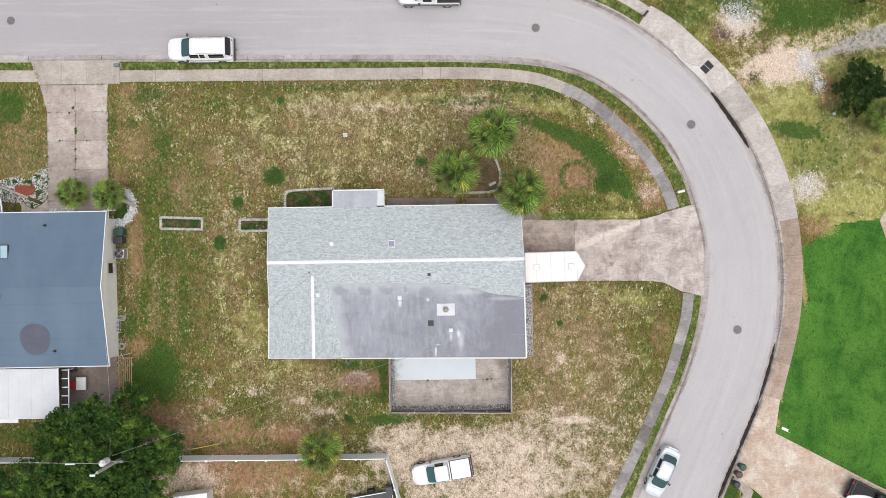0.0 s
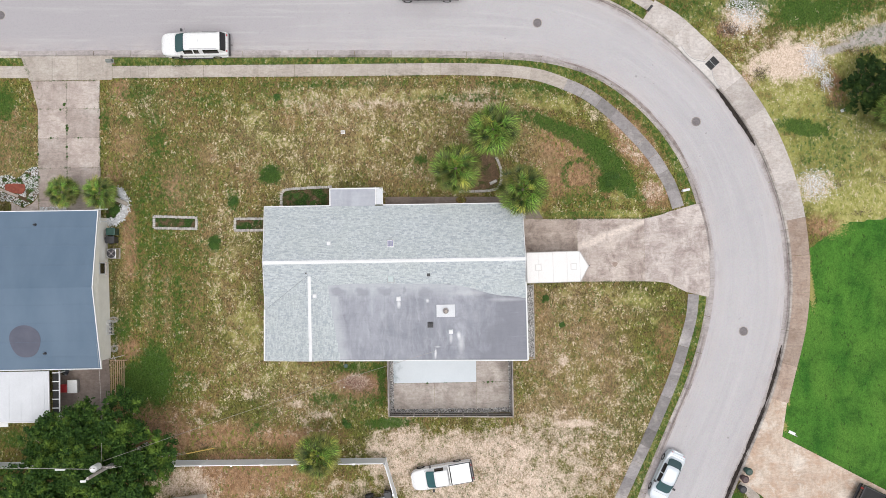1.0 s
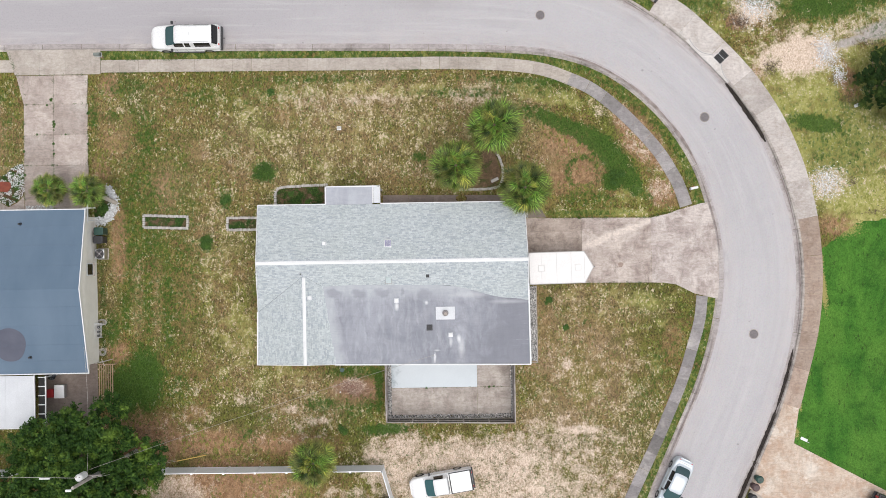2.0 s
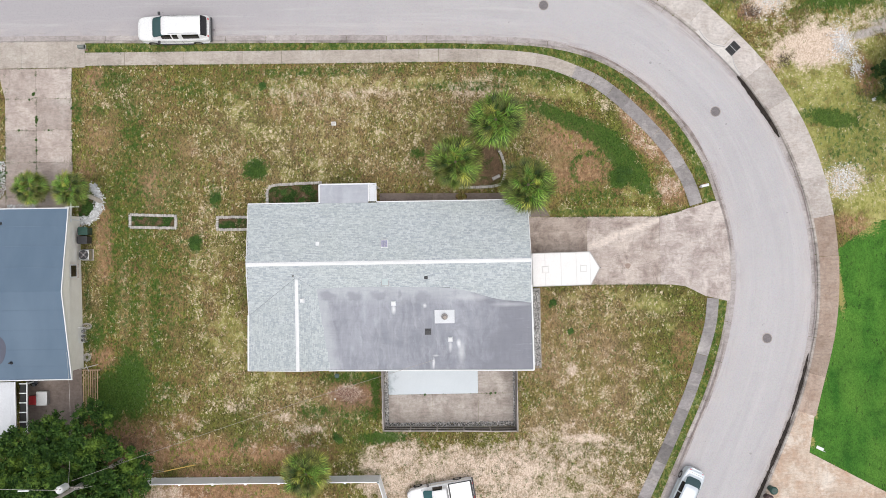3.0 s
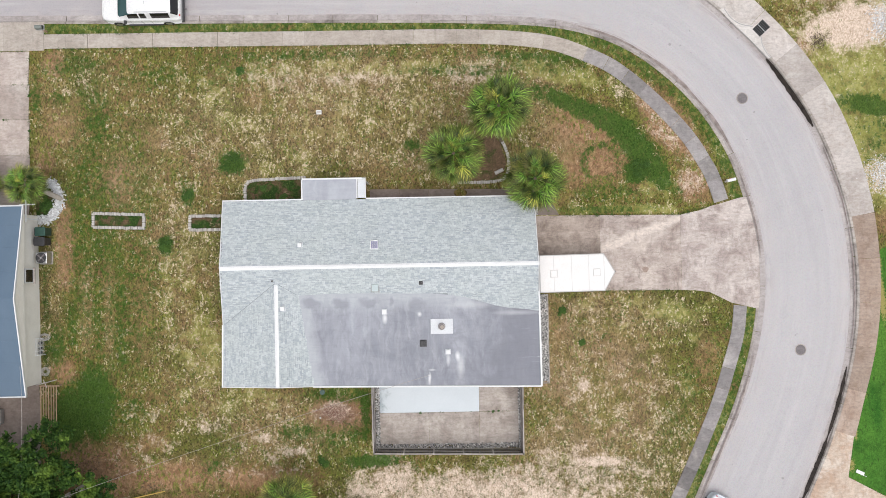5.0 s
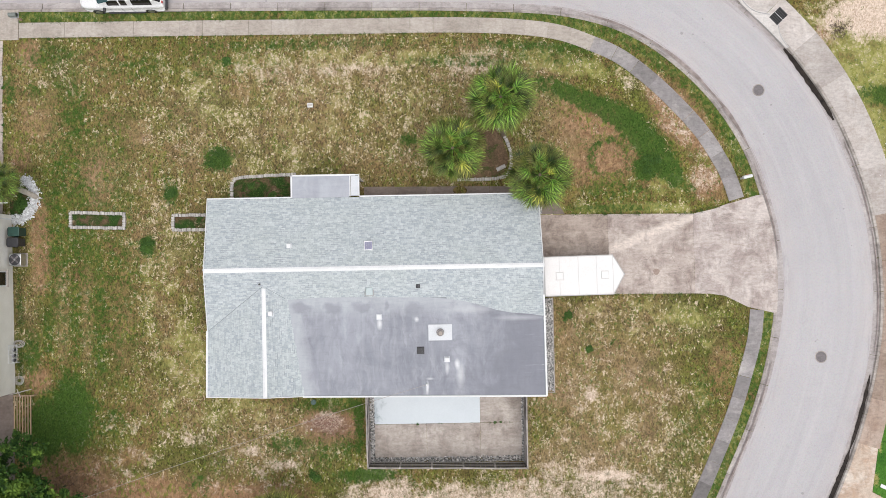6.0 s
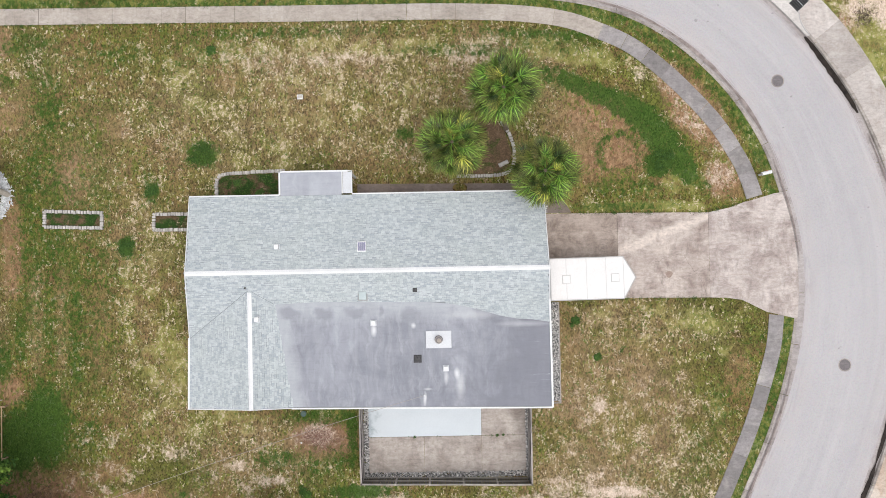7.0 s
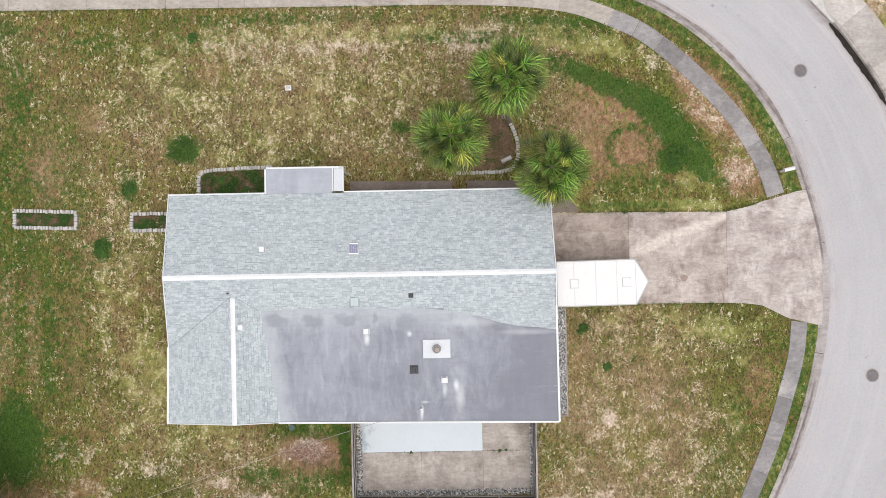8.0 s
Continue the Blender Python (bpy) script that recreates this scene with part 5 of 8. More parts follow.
def roof_vent(x, y, z, kind, label):
    ob = thing("roof_vent", pose(x, y, z), label, "roof vent")
    if kind == "pad":
        part("pad", block(-0.7, 0.7, -0.47, 0.47, -0.06, 0.04, 0.01), M_COVER, ob)
        part("collar", rod(bmesh.new(), (0, 0, 0.03), (0, 0, 0.14), 0.23, 0.2, 24), M_IRON, ob, "dark metal collar")
        part("pipe", rod(bmesh.new(), (0, 0, 0.1), (0, 0, 0.4), 0.2, 0.2, 24), M_TIMBER, ob, "grey flue pipe")
        part("throat", rod(bmesh.new(), (0, 0, 0.38), (0, 0, 0.405), 0.17, 0.17, 24), M_IRON, ob)
        part("cap", rod(bmesh.new(), (0.02, -0.02, 0.40), (0.02, -0.02, 0.43), 0.12, 0.11, 20), M_WALK, ob)
    elif kind == "white":
        part("flashing", block(-0.17, 0.17, -0.17, 0.17, -0.02, 0.02, 0.004), M_COVER, ob)
        part("hood", block(-0.125, 0.125, -0.13, 0.13, 0.0, 0.24, 0.02), M_WHITE, ob)
    elif kind == "black":
        part("flashing", block(-0.22, 0.22, -0.22, 0.22, -0.02, 0.02, 0.004), M_DARK, ob)
        part("hood", block(-0.17, 0.17, -0.17, 0.17, 0.0, 0.12, 0.02), M_DARK, ob)
        part("lid", block(-0.08, 0.08, -0.12, 0.1, 0.1, 0.2, 0.015), M_DARK, ob)
    elif kind == "panel":
        part("frame", block(-0.25, 0.25, -0.28, 0.28, -0.02, 0.12, 0.012), M_STEEL, ob, "pale metal frame")
        for i in range(4):
            part("cell", block(-0.218 + 0.11 * i, -0.111 + 0.11 * i, -0.235, 0.235, 0.11, 0.126), M_CELL, ob, "dark solar cell")
    elif kind == "grey":
        part("flashing", block(-0.27, 0.27, -0.27, 0.27, -0.02, 0.02, 0.004), M_SEAM, ob)
        part("hood", block(-0.21, 0.21, -0.22, 0.22, 0.0, 0.13, 0.03), M_HOOD, ob)
    elif kind == "stub":
        part("pipe", rod(bmesh.new(), (0, 0, -0.02), (0, 0, 0.12), 0.045, 0.045, 12), M_DARK, ob)
        part("boot", rod(bmesh.new(), (0, 0, -0.02), (0, 0, 0.03), 0.08, 0.055, 12), M_SEAM, ob)
    else:
        part("flashing", block(-0.12, 0.12, -0.12, 0.12, -0.02, 0.02, 0.004), M_DARK, ob)
        part("pipe", rod(bmesh.new(), (0, 0, 0), (0, 0, 0.3), 0.06, 0.06, 12), M_DARK, ob)
    return ob


roof_vent(0.0, -4.53, low_z(0, -4.53) + 0.07, "pad", "round metal flue on a white square pad")
roof_vent(-1.18, -5.58, low_z(0, -5.58) + 0.03, "black", "square black plastic roof vent")
roof_vent(-3.57, -3.55, low_z(0, -3.6) + 0.03, "white", "small white box vent on the flat roof")
roof_vent(0.37, -6.15, low_z(0, -6.2) + 0.03, "white", "small white box vent on the flat roof")
roof_vent(-9.9, -3.23, east_z(-9.9, -3.23) + 0.02, "white", "small white box vent on shingles")
roof_vent(-8.76, 0.71, main_z(0, 0.71) + 0.02, "white", "small white box vent on shingles")
roof_vent(-4.11, 0.65, main_z(0, 0.65) + 0.03, "panel", "square solar vent with dark cells")
roof_vent(-4.11, -2.04, main_z(0, -2.04) + 0.02, "grey", "low grey square roof vent on shingles")
roof_vent(-1.25, -1.77, main_z(0, -1.77) + 0.02, "pipe", "black plumbing pipe through shingles")
roof_vent(-10.5, -1.5, main_z(0, -1.5) + 0.02, "stub", "short black pipe at the cross ridge")

porch = tagged(new("porch"), "flat grey porch roof with a white frame", "porch")
part("roof", prism([(-8.72, 3.54), (-5.3, 3.54), (-5.3, 4.9), (-8.72, 4.9)], 2.42, 2.52), M_PORCH_ROOF, porch, "grey membrane")
edge_trim("fascia", [(-8.77, 3.68, 2.47), (-8.77, 4.95, 2.47), (-5.0, 4.95, 2.47)], 0.09, 0.18, M_WHITE, porch)
part("trough", block(-5.22, -4.76, 3.7, 4.9, 2.36, 2.44, 0.01), M_COVER, porch, "weathered pale trough")
edge_trim("trough_rim", [(-5.26, 3.72, 2.5), (-5.26, 4.95, 2.5), (-4.72, 4.95, 2.5), (-4.72, 3.72, 2.5)], 0.06, 0.1, M_WHITE, porch)
for x, y in ((-8.7, 4.85), (-4.8, 4.85)):
    part("post", block(x - 0.05, x + 0.05, y - 0.05, y + 0.05, 0, 2.4), M_WHITE, porch)

wire = new("service_wire", bpy.data.curves.new("service_wire", "CURVE"))


def cable(ob, pts, r):
    ob.data.dimensions, ob.data.bevel_depth, ob.data.bevel_resolution = "3D", r, 1
    s = ob.data.splines.new("POLY")
    s.points.add(len(pts) - 1)
    for p, q in zip(s.points, pts):
        p.co = (*q, 1)


def sag(a, b, drop, n=16):
    return [tuple(Vector(a).lerp(Vector(b), i / n) - Vector((0, 0, drop * 4 * (i / n) * (1 - i / n)))) for i in range(n + 1)]


wire.data.materials.append(M_TIMBER)
tagged(wire, "thin dark service cable from pole to house", "cable")
cable(wire, sag((-24.4, -14.5, 7.2), (-0.9, -7.6, 3.1), 1.6, 30), 0.011)
part("service_mast", rod(bmesh.new(), (-0.85, -7.6, 2.6), (-0.85, -7.6, 3.15), 0.035, 0.035, 10), M_STEEL, house)

# ---- patio ----
patio = tagged(thing("patio", Matrix(), "stained concrete patio with a white painted part", "patio"), kind="structure")
for x0, x1, y0, y1 in ((-4.25, -0.98, -12.5, -12.56), (-0.98, 2.38, -12.56, -12.62), (2.38, 5.0, -12.62, -12.67)):
    slab([(x0 + G, -10.46), (x1 - G, -10.46), (x1 - G, y1), (x0 + G, y0)], M_PATIO, patio, 0.03)
slab([(2.38 + G, -7.6), (5.0, -7.6), (5.0, -10.44), (2.38 + G, -10.44)], M_PATIO, patio, 0.03)
part("painted_slab", prism([(-4.25, -7.6), (2.38 - G, -7.6), (2.38 - G, -10.44), (-4.25, -10.44)], -0.1, 0.034), M_PATIO_WHITE, patio, "concrete painted chalky white")


def scatter_stones(name, spots, size, material, label, z=0.02, parent=None):
    """Loose stones as one mesh of small bent lumps."""
    rng = random.Random(len(spots))
    v, f = [], []
    for x, y in spots:
        s = size * rng.uniform(0.6, 1.3)
        k = len(v)
        t = rng.uniform(0, 6.28)
        ring = [(x + s * math.cos(t + i * 1.2566) * rng.uniform(0.7, 1), y + s * math.sin(t + i * 1.2566) * rng.uniform(0.7, 1), z - 0.01 + s * rng.uniform(0, 0.3)) for i in range(5)]
        v += ring + [(x, y, z + s * rng.uniform(0.5, 0.9))]
        f += [(k + i, k + (i + 1) % 5, k + 5) for i in range(5)]
    return tagged(raw(name, v, f, material, parent), label, "gravel", kind="stuff")


def spread(n, x0, x1, y0, y1, seed):
    rng = np.random.default_rng(seed)
    return np.stack([rng.uniform(x0, x1, n), rng.uniform(y0, y1, n)], 1)


strip = np.concatenate([spread(900, -4.5, -4.24, -12.7, -8.2, 1), spread(700, 4.98, 5.1, -12.85, -8.2, 2), spread(1500, -4.5, 5.1, -12.84, -12.52, 3), spread(4200, 6.15, 7.05, -8.5, -2.75, 4), spread(500, 6.2, 6.5, 2.6, 3.3, 5)])
scatter_stones("gravel_border", strip.tolist(), 0.06, M_GRAVEL, "dark and white mixed gravel along house and patio")
edging = tagged(new("gravel_edging"), "pale timber edging beside the gravel strip", "edging")
part("board", block(7.04, 7.10, -8.6, -2.72, -0.05, 0.07, 0.006), M_TIMBER, edging)
part("board", block(6.2, 7.10, -8.66, -8.6, -0.05, 0.07, 0.006), M_TIMBER, edging)

pf = thing("patio_fence", Matrix(), "low weathered grey timber fence round the patio", "fence")
FH = 1.7
PICKET = bpy.data.meshes.new("picket")
bm = block(-0.064, 0.064, -0.011, 0.011, 0.06, FH - 0.06, 0.004)
bm.to_mesh(PICKET)
bm.free()
PICKET.materials.append(M_DARK_TIMBER)


def rail_run(p, q, posts):
    """Posts, flat cap, two rails on the inner face, and upright boards behind them."""
    p, q = Vector((*p, 0)), Vector((*q, 0))
    turn = math.degrees(math.atan2((q - p).y, (q - p).x))
    for i in range(posts):
        c = p.lerp(q, i / (posts - 1))
        part("post", block(c.x - 0.05, c.x + 0.05, c.y - 0.05, c.y + 0.05, -0.1, FH + 0.03, 0.006), M_TIMBER, pf)
    side = Vector(((q - p).y, -(q - p).x, 0)).normalized()
    n = posts - 1
    for i in range(n):
        a0, a1 = p.lerp(q, i / n), p.lerp(q, (i + 1) / n)
        k = int((a1 - a0).length / 0.14)
        for j in range(k):
            c = a0.lerp(a1, (j + 0.5) / k) + side * 0.02
            board = new("board", PICKET)
            board.parent = pf
            board.matrix_local = pose(c.x, c.y, random.uniform(-0.02, 0.02), 0, 0, turn + random.uniform(-1, 1))
        for h, off, flat in ((0.35, -0.04, (0.022, 0.045)), (1.05, -0.04, (0.022, 0.045)), (FH, 0.0, (0.045, 0.018))):
            jig = random.uniform(-0.012, 0.012)
            m0, m1 = a0 + side * (off + jig) + Vector((0, 0, h + jig)), a1 + side * (off - jig) + Vector((0, 0, h - jig))
            d = m1 - m0
            m = Matrix.Translation((m0 + m1) / 2) @ d.to_track_quat("X", "Z").to_matrix().to_4x4()
            part("rail", block(-d.length / 2, d.length / 2, -flat[0], flat[0], -flat[1], flat[1], 0.004, m), M_TIMBER, pf)


rail_run((-4.58, -8.45), (-4.54, -12.74), 4)
rail_run((-4.54, -12.74), (5.12, -12.93), 6)
rail_run((5.12, -12.93), (5.14, -8.5), 4)

# ---- enclosed trailer on the drive ----
def cargo_trailer():
    t = thing("cargo_trailer", pose(6.3, -1.38, 0.02, 0, 0, 0.9), "white enclosed cargo trailer with a V nose", "trailer")
    x1, w, zt = 4.1, 1.17, 2.42
    nose = [(0, -w), (x1, -w), (x1 + 0.68, -0.08), (x1 + 0.68, 0.08), (x1, w), (0, w)]
    bm = prism(nose, 0.45, zt)
    bmesh.ops.bevel(bm, geom=[e for e in bm.edges], offset=0.035, segments=2, affect="EDGES", profile=0.5)
    part("body", bm, M_TRAILER, t)
    cuts = [0.02, 0.9, 2.03, 3.12, x1]
    for a0, a1 in zip(cuts, cuts[1:]):
        part("roof_panel", block(a0 + 0.012, a1 - 0.012, -w + 0.06, w - 0.06, zt - 0.01, zt + 0.012, 0.004), M_TRAILER, t)
    part("roof_panel", prism([(x1 + 0.015, -w + 0.1), (x1 + 0.6, -0.06), (x1 + 0.6, 0.06), (x1 + 0.015, w - 0.1)], zt - 0.01, zt + 0.012), M_TRAILER, t)
    for c in cuts[1:]:
        part("roof_seam", block(c - 0.02, c + 0.02, -w + 0.05, w - 0.05, zt + 0.004, zt + 0.018), M_PALE_SEAM, t, "grey sealed seam")
    for hx in (0.9, 3.62):
        hatch = part("roof_hatch", block(hx - 0.21, hx + 0.21, -0.21, 0.21, zt, zt + 0.055, 0.02), M_TRAILER, t)
        part("hatch_lip", block(hx - 0.235, hx + 0.235, -0.235, 0.235, zt, zt + 0.024, 0.008), M_PALE_SEAM, hatch, "grey metal lip")
    edge_trim("roof_edge", [(0, -w, zt), (x1, -w, zt), (x1 + 0.68, 0, zt), (x1, w, zt), (0, w, zt), (0, -w, zt)], 0.05, 0.05, M_PALE_SEAM, t)
    for s in (-1, 1):
        wheel = part("wheel", rod(bmesh.new(), (1.7, s * (w - 0.2), 0.32), (1.7, s * (w + 0.02), 0.32), 0.32, 0.32, 24), M_RUBBER, t)
        part("hub", rod(bmesh.new(), (1.7, s * (w + 0.0), 0.32), (1.7, s * (w + 0.03), 0.32), 0.17, 0.15, 16), M_STEEL, wheel)
        part("fender", block(1.25, 2.15, s * w - 0.03, s * w + 0.03, 0.6, 0.72, 0.02), M_STEEL, t)
        part("drawbar", rod(bmesh.new(), (x1, s * 0.7, 0.42), (x1 + 1.0, 0, 0.42), 0.035, 0.035, 8), M_IRON, t)
    part("coupler", block(x1 + 0.9, x1 + 1.15, -0.05, 0.05, 0.38, 0.48, 0.02), M_IRON, t)
    part("jack", rod(bmesh.new(), (x1 + 0.85, 0.0, 0.0), (x1 + 0.85, 0.0, 0.85), 0.03, 0.03, 10), M_IRON, t)
    part("rear_door", block(-0.035, 0.0, -w + 0.05, w - 0.05, 0.5, zt - 0.08, 0.01), M_TRAILER, t)


cargo_trailer()

# ---- house to the west ----
nb = thing("neighbour_house", Matrix(), "house with a blue-grey coated roof and cream walls", "house")
part("wall", prism([(-52, 3.1), (-26.95, 3.1), (-26.75, -8.05), (-52, -8.1)], 0.0, 2.5), M_CREAM, nb, "cream walls")
NB = [(-54, 3.6, 2.6), (-26.6, 3.55, 2.6), (-26.65, -2.3, 3.65), (-54, -2.3, 3.65), (-54, -8.6, 2.6), (-26.47, -8.52, 2.6)]
bm = bmesh.new()
v = [bm.verts.new(p) for p in NB]
w = [bm.verts.new((p[0], p[1], 2.45)) for p in NB]
bm.faces.new((v[0], v[1], v[2], v[3]))
bm.faces.new((v[3], v[2], v[5], v[4]))
for q in ((0, 1), (1, 2), (2, 5), (5, 4), (4, 3), (3, 0)):
    bm.faces.new((v[q[0]], w[q[0]], w[q[1]], v[q[1]]))
bm.faces.new((w[0], w[1], w[2], w[3]))
bm.faces.new((w[3], w[2], w[5], w[4]))
bmesh.ops.recalc_face_normals(bm, faces=bm.faces)
nb_roof = part("roof", bm, M_BLUE_ROOF, nb, "blue-grey coated roof")
gable = bmesh.new()
tri = [(-26.585, 3.5, 2.43), (-26.635, -2.3, 2.43), (-26.455, -8.47, 2.43), (-26.635, -2.3, 3.58)]
front_face, back_face = ([gable.verts.new((x + d, y, z)) for x, y, z in tri] for d in (0.02, -0.01))
for a, b, c in ((0, 1, 3), (1, 2, 3)):
    gable.faces.new([front_face[k] for k in (a, b, c)])
    gable.faces.new([back_face[k] for k in (c, b, a)])
for a, b in ((0, 1), (1, 2), (2, 3), (3, 0)):
    gable.faces.new((front_face[a], back_face[a], back_face[b], front_face[b]))
bmesh.ops.recalc_face_normals(gable, faces=gable.faces)
part("gable", gable, M_CREAM, nb, "cream gable end")


wf = thing("wall_window", pose(-26.74, -0.9, 1.6), "small window with a pale frame in the gable wall", "window")
part("frame", block(-0.02, 0.05, -0.48, 0.48, -0.5, 0.5, 0.01), M_WHITE, wf)
part("pane", block(0.045, 0.056, -0.4, 0.4, -0.42, 0.42), M_BLACK_GLASS, wf)
part("sill", block(0.0, 0.16, -0.52, 0.52, -0.56, -0.5, 0.01), M_WALK, wf)


def nb_z(y):
    return 3.65 - (1.05 / 5.87 if y > -2.3 else 1.05 / 6.25) * abs(y + 2.3)


edge_trim("fascia", [(-54, 3.63, 2.58), (-26.57, 3.58, 2.58), (-26.61, -2.3, 3.63), (-26.43, -8.56, 2.58), (-54, -8.64, 2.58)], 0.07, 0.14, M_WHITE, nb)
for y in (2.3, 0.9, -0.6, -3.6, -5.0, -6.4, -7.6):
    part("seam", block(-53.9, -26.75, y - 0.03, y + 0.03, nb_z(y) - 0.01, nb_z(y) + 0.012), M_BLUE_ROOF, nb_roof)
bm = bmesh.new()
disc = [(-32.05 + 1.18 * math.cos(a) * (1 + 0.05 * math.sin(3 * a)), -6.35 + 1.3 * math.sin(a) * (1 + 0.04 * math.cos(2 * a))) for a in np.linspace(0, 2 * math.pi, 40, endpoint=False)]
part("roof_patch", prism(disc, 0.005, 0.016, slope=lambda x, y: nb_z(y)), surface("dark_roof_patch", (0.07, 0.075, 0.105), (0.09, 0.095, 0.128), 1, 30, 0.7), nb_roof, "dark round patch")
M_SKY_PANE = glass_dark("milky_skylight_pane", (0.26, 0.37, 0.43))
for x, y, wx, wy in ((-34.3, 0.5, 0.32, 0.55), (-34.75, -2.6, 0.32, 0.5)):
    sk = thing("skylight", pose(x, y, nb_z(y)), "small framed skylight in the blue-grey roof", "skylight", "skylights of the house")
    part("frame", block(-wx, wx, -wy, wy, -0.1, 0.1, 0.015), M_DARK_TIMBER, sk)
    part("pane", block(-wx + 0.06, wx - 0.06, -wy + 0.06, wy - 0.06, 0.09, 0.112, 0.004), M_SKY_PANE, sk, "milky pane")
for x, y in ((-31.3, 2.53), (-30.6, -7.3)):
    pp = thing("vent_pipe", pose(x, y, nb_z(y)), "short black vent pipe on the roof", "vent pipe", "vent pipes")
    part("pipe", rod(bmesh.new(), (0, 0, -0.05), (0, 0, 0.28), 0.07, 0.07, 14), M_DARK, pp)
    part("boot", rod(bmesh.new(), (0, 0, -0.04), (0, 0, 0.05), 0.13, 0.09, 14), M_DARK, pp)
part("entry_roof", prism([(-54, 3.68), (-34.75, 3.68), (-34.95, 4.72), (-54, 4.72)], 2.42, 2.52), M_BLUE_ROOF, nb)
edge_trim("fascia", [(-34.8, 3.7, 2.5), (-34.95, 4.74, 2.5), (-54, 4.76, 2.5)], 0.07, 0.14, M_WHITE, nb)
cov = thing("patio_cover", Matrix(), "white metal patio cover on posts", "patio cover")
part("panel", prism([(-54, -8.72), (-30.62, -8.72), (-30.55, -12.55), (-54, -12.55)], 2.36, 2.42), M_COVER, cov)
for i in range(18):
    x = -30.9 - i * 0.9
    part("rib", block(x - 0.02, x + 0.02, -12.5, -8.76, 2.42, 2.435), M_COVER, cov)
edge_trim("fascia", [(-30.58, -8.72, 2.38), (-30.52, -12.6, 2.38), (-54, -12.6, 2.38)], 0.07, 0.12, M_WHITE, cov)
for x, y in ((-30.7, -12.4), (-35.5, -12.4), (-41, -12.4)):
    part("post", block(x - 0.05, x + 0.05, y - 0.05, y + 0.05, 0, 2.36), M_WHITE, cov)
part("sill_board", block(-36, -33.9, -13.0, -12.7, 2.0, 2.08, 0.01), M_WHITE, cov)
scr = thing("patio_screen", Matrix(), "white screen frame over a black shade panel", "screen")
for y in np.linspace(-12.3, -8.9, 6):
    part("mullion", block(-30.5, -29.95, y - 0.035, y + 0.035, 1.95, 2.02), M_WHITE, scr)
# black sheet added in place of the shade seen between the mullions
part("mesh_panel", block(-30.48, -29.98, -12.3, -8.9, 1.93, 1.945), M_RUBBER, scr, "black panel for the shaded depth")
part("rail", block(-29.97, -29.9, -12.4, -8.8, 1.92, 2.03), M_WHITE, scr)
for y in (-12.3, -8.9):
    part("post", block(-29.97, -29.9, y - 0.04, y + 0.04, 0, 1.92), M_WHITE, scr)
nbp = tagged(thing("patio_west", Matrix(), "brown stained concrete patio", "patio"), kind="structure")
slab([(-31.0, -8.0), (-26.9, -8.0), (-26.8, -13.5), (-31.0, -13.5)], M_BROWN_WALK, nbp, 0.03)


def ac_unit(x, y):
    u = thing("air_conditioner", pose(x, y, 0), "white outdoor air conditioner with a dark fan", "air conditioner")
    part("pad", block(-0.43, 0.43, -0.43, 0.43, -0.05, 0.06, 0.01), M_KERB, u)
    part("case", block(-0.38, 0.38, -0.38, 0.38, 0.06, 0.78, 0.06), M_STEEL, u)
    part("fan_well", rod(bmesh.new(), (0, 0, 0.76), (0, 0, 0.79), 0.35, 0.35, 28), M_DARK, u, "dark round grille")
    for i in range(4):
        m = pose(0, 0, 0.795, 12, 0, 45 + 90 * i)
        part("blade", block(0.04, 0.29, -0.06, 0.06, -0.004, 0.004, 0, m), M_IRON, u)
    part("hub", rod(bmesh.new(), (0, 0, 0.78), (0, 0, 0.82), 0.06, 0.05, 14), M_STEEL, u)


ac_unit(-26.35, 0.27)


def cart(x, y, turn, material, label):
    c = thing("wheeled_bin", pose(x, y, 0.0, 0, 0, turn), label, "bin")
    part("body", prism([(-0.24, -0.3), (0.24, -0.3), (0.24, 0.3), (-0.24, 0.3)], 0.08, 0.95), material, c)
    part("lid", block(-0.29, 0.29, -0.36, 0.34, 0.95, 1.03, 0.03), material, c)
    part("handle", block(-0.22, 0.22, 0.36, 0.42, 0.9, 0.95, 0.015), M_DARK, c)
    for s in (-1, 1):
        part("wheel", rod(bmesh.new(), (s * 0.22, 0.28, 0.12), (s * 0.29, 0.28, 0.12), 0.12, 0.12, 16), M_RUBBER, c)


cart(-26.35, 1.35, 90, M_DARK, "black wheeled bin against the wall")
cart(-26.3, 2.0, 90, M_GREEN_BIN, "dark green wheeled bin against the wall")


def barrel(x, y, material, label, z=0.0):
    c = thing("trash_can", pose(x, y, z), label, "trash can", "trash cans at the kerb")
    part("body", rod(bmesh.new(), (0, 0, 0), (0, 0, 0.72), 0.21, 0.27, 20), material, c)
    part("lid", rod(bmesh.new(), (0, 0, 0.72), (0, 0, 0.82), 0.3, 0.2, 20), material, c)
    part("grip", block(-0.1, 0.1, -0.02, 0.02, 0.81, 0.86, 0.008), M_DARK, c)


barrel(23.75, -17.75, M_GREEN_BIN, "green plastic trash can at the kerb", 0.02)
barrel(23.45, -18.35, M_DARK_BROWN, "dark brown plastic trash can at the kerb")
barrel(23.25, -19.15, M_DARK, "black plastic trash can at the kerb")

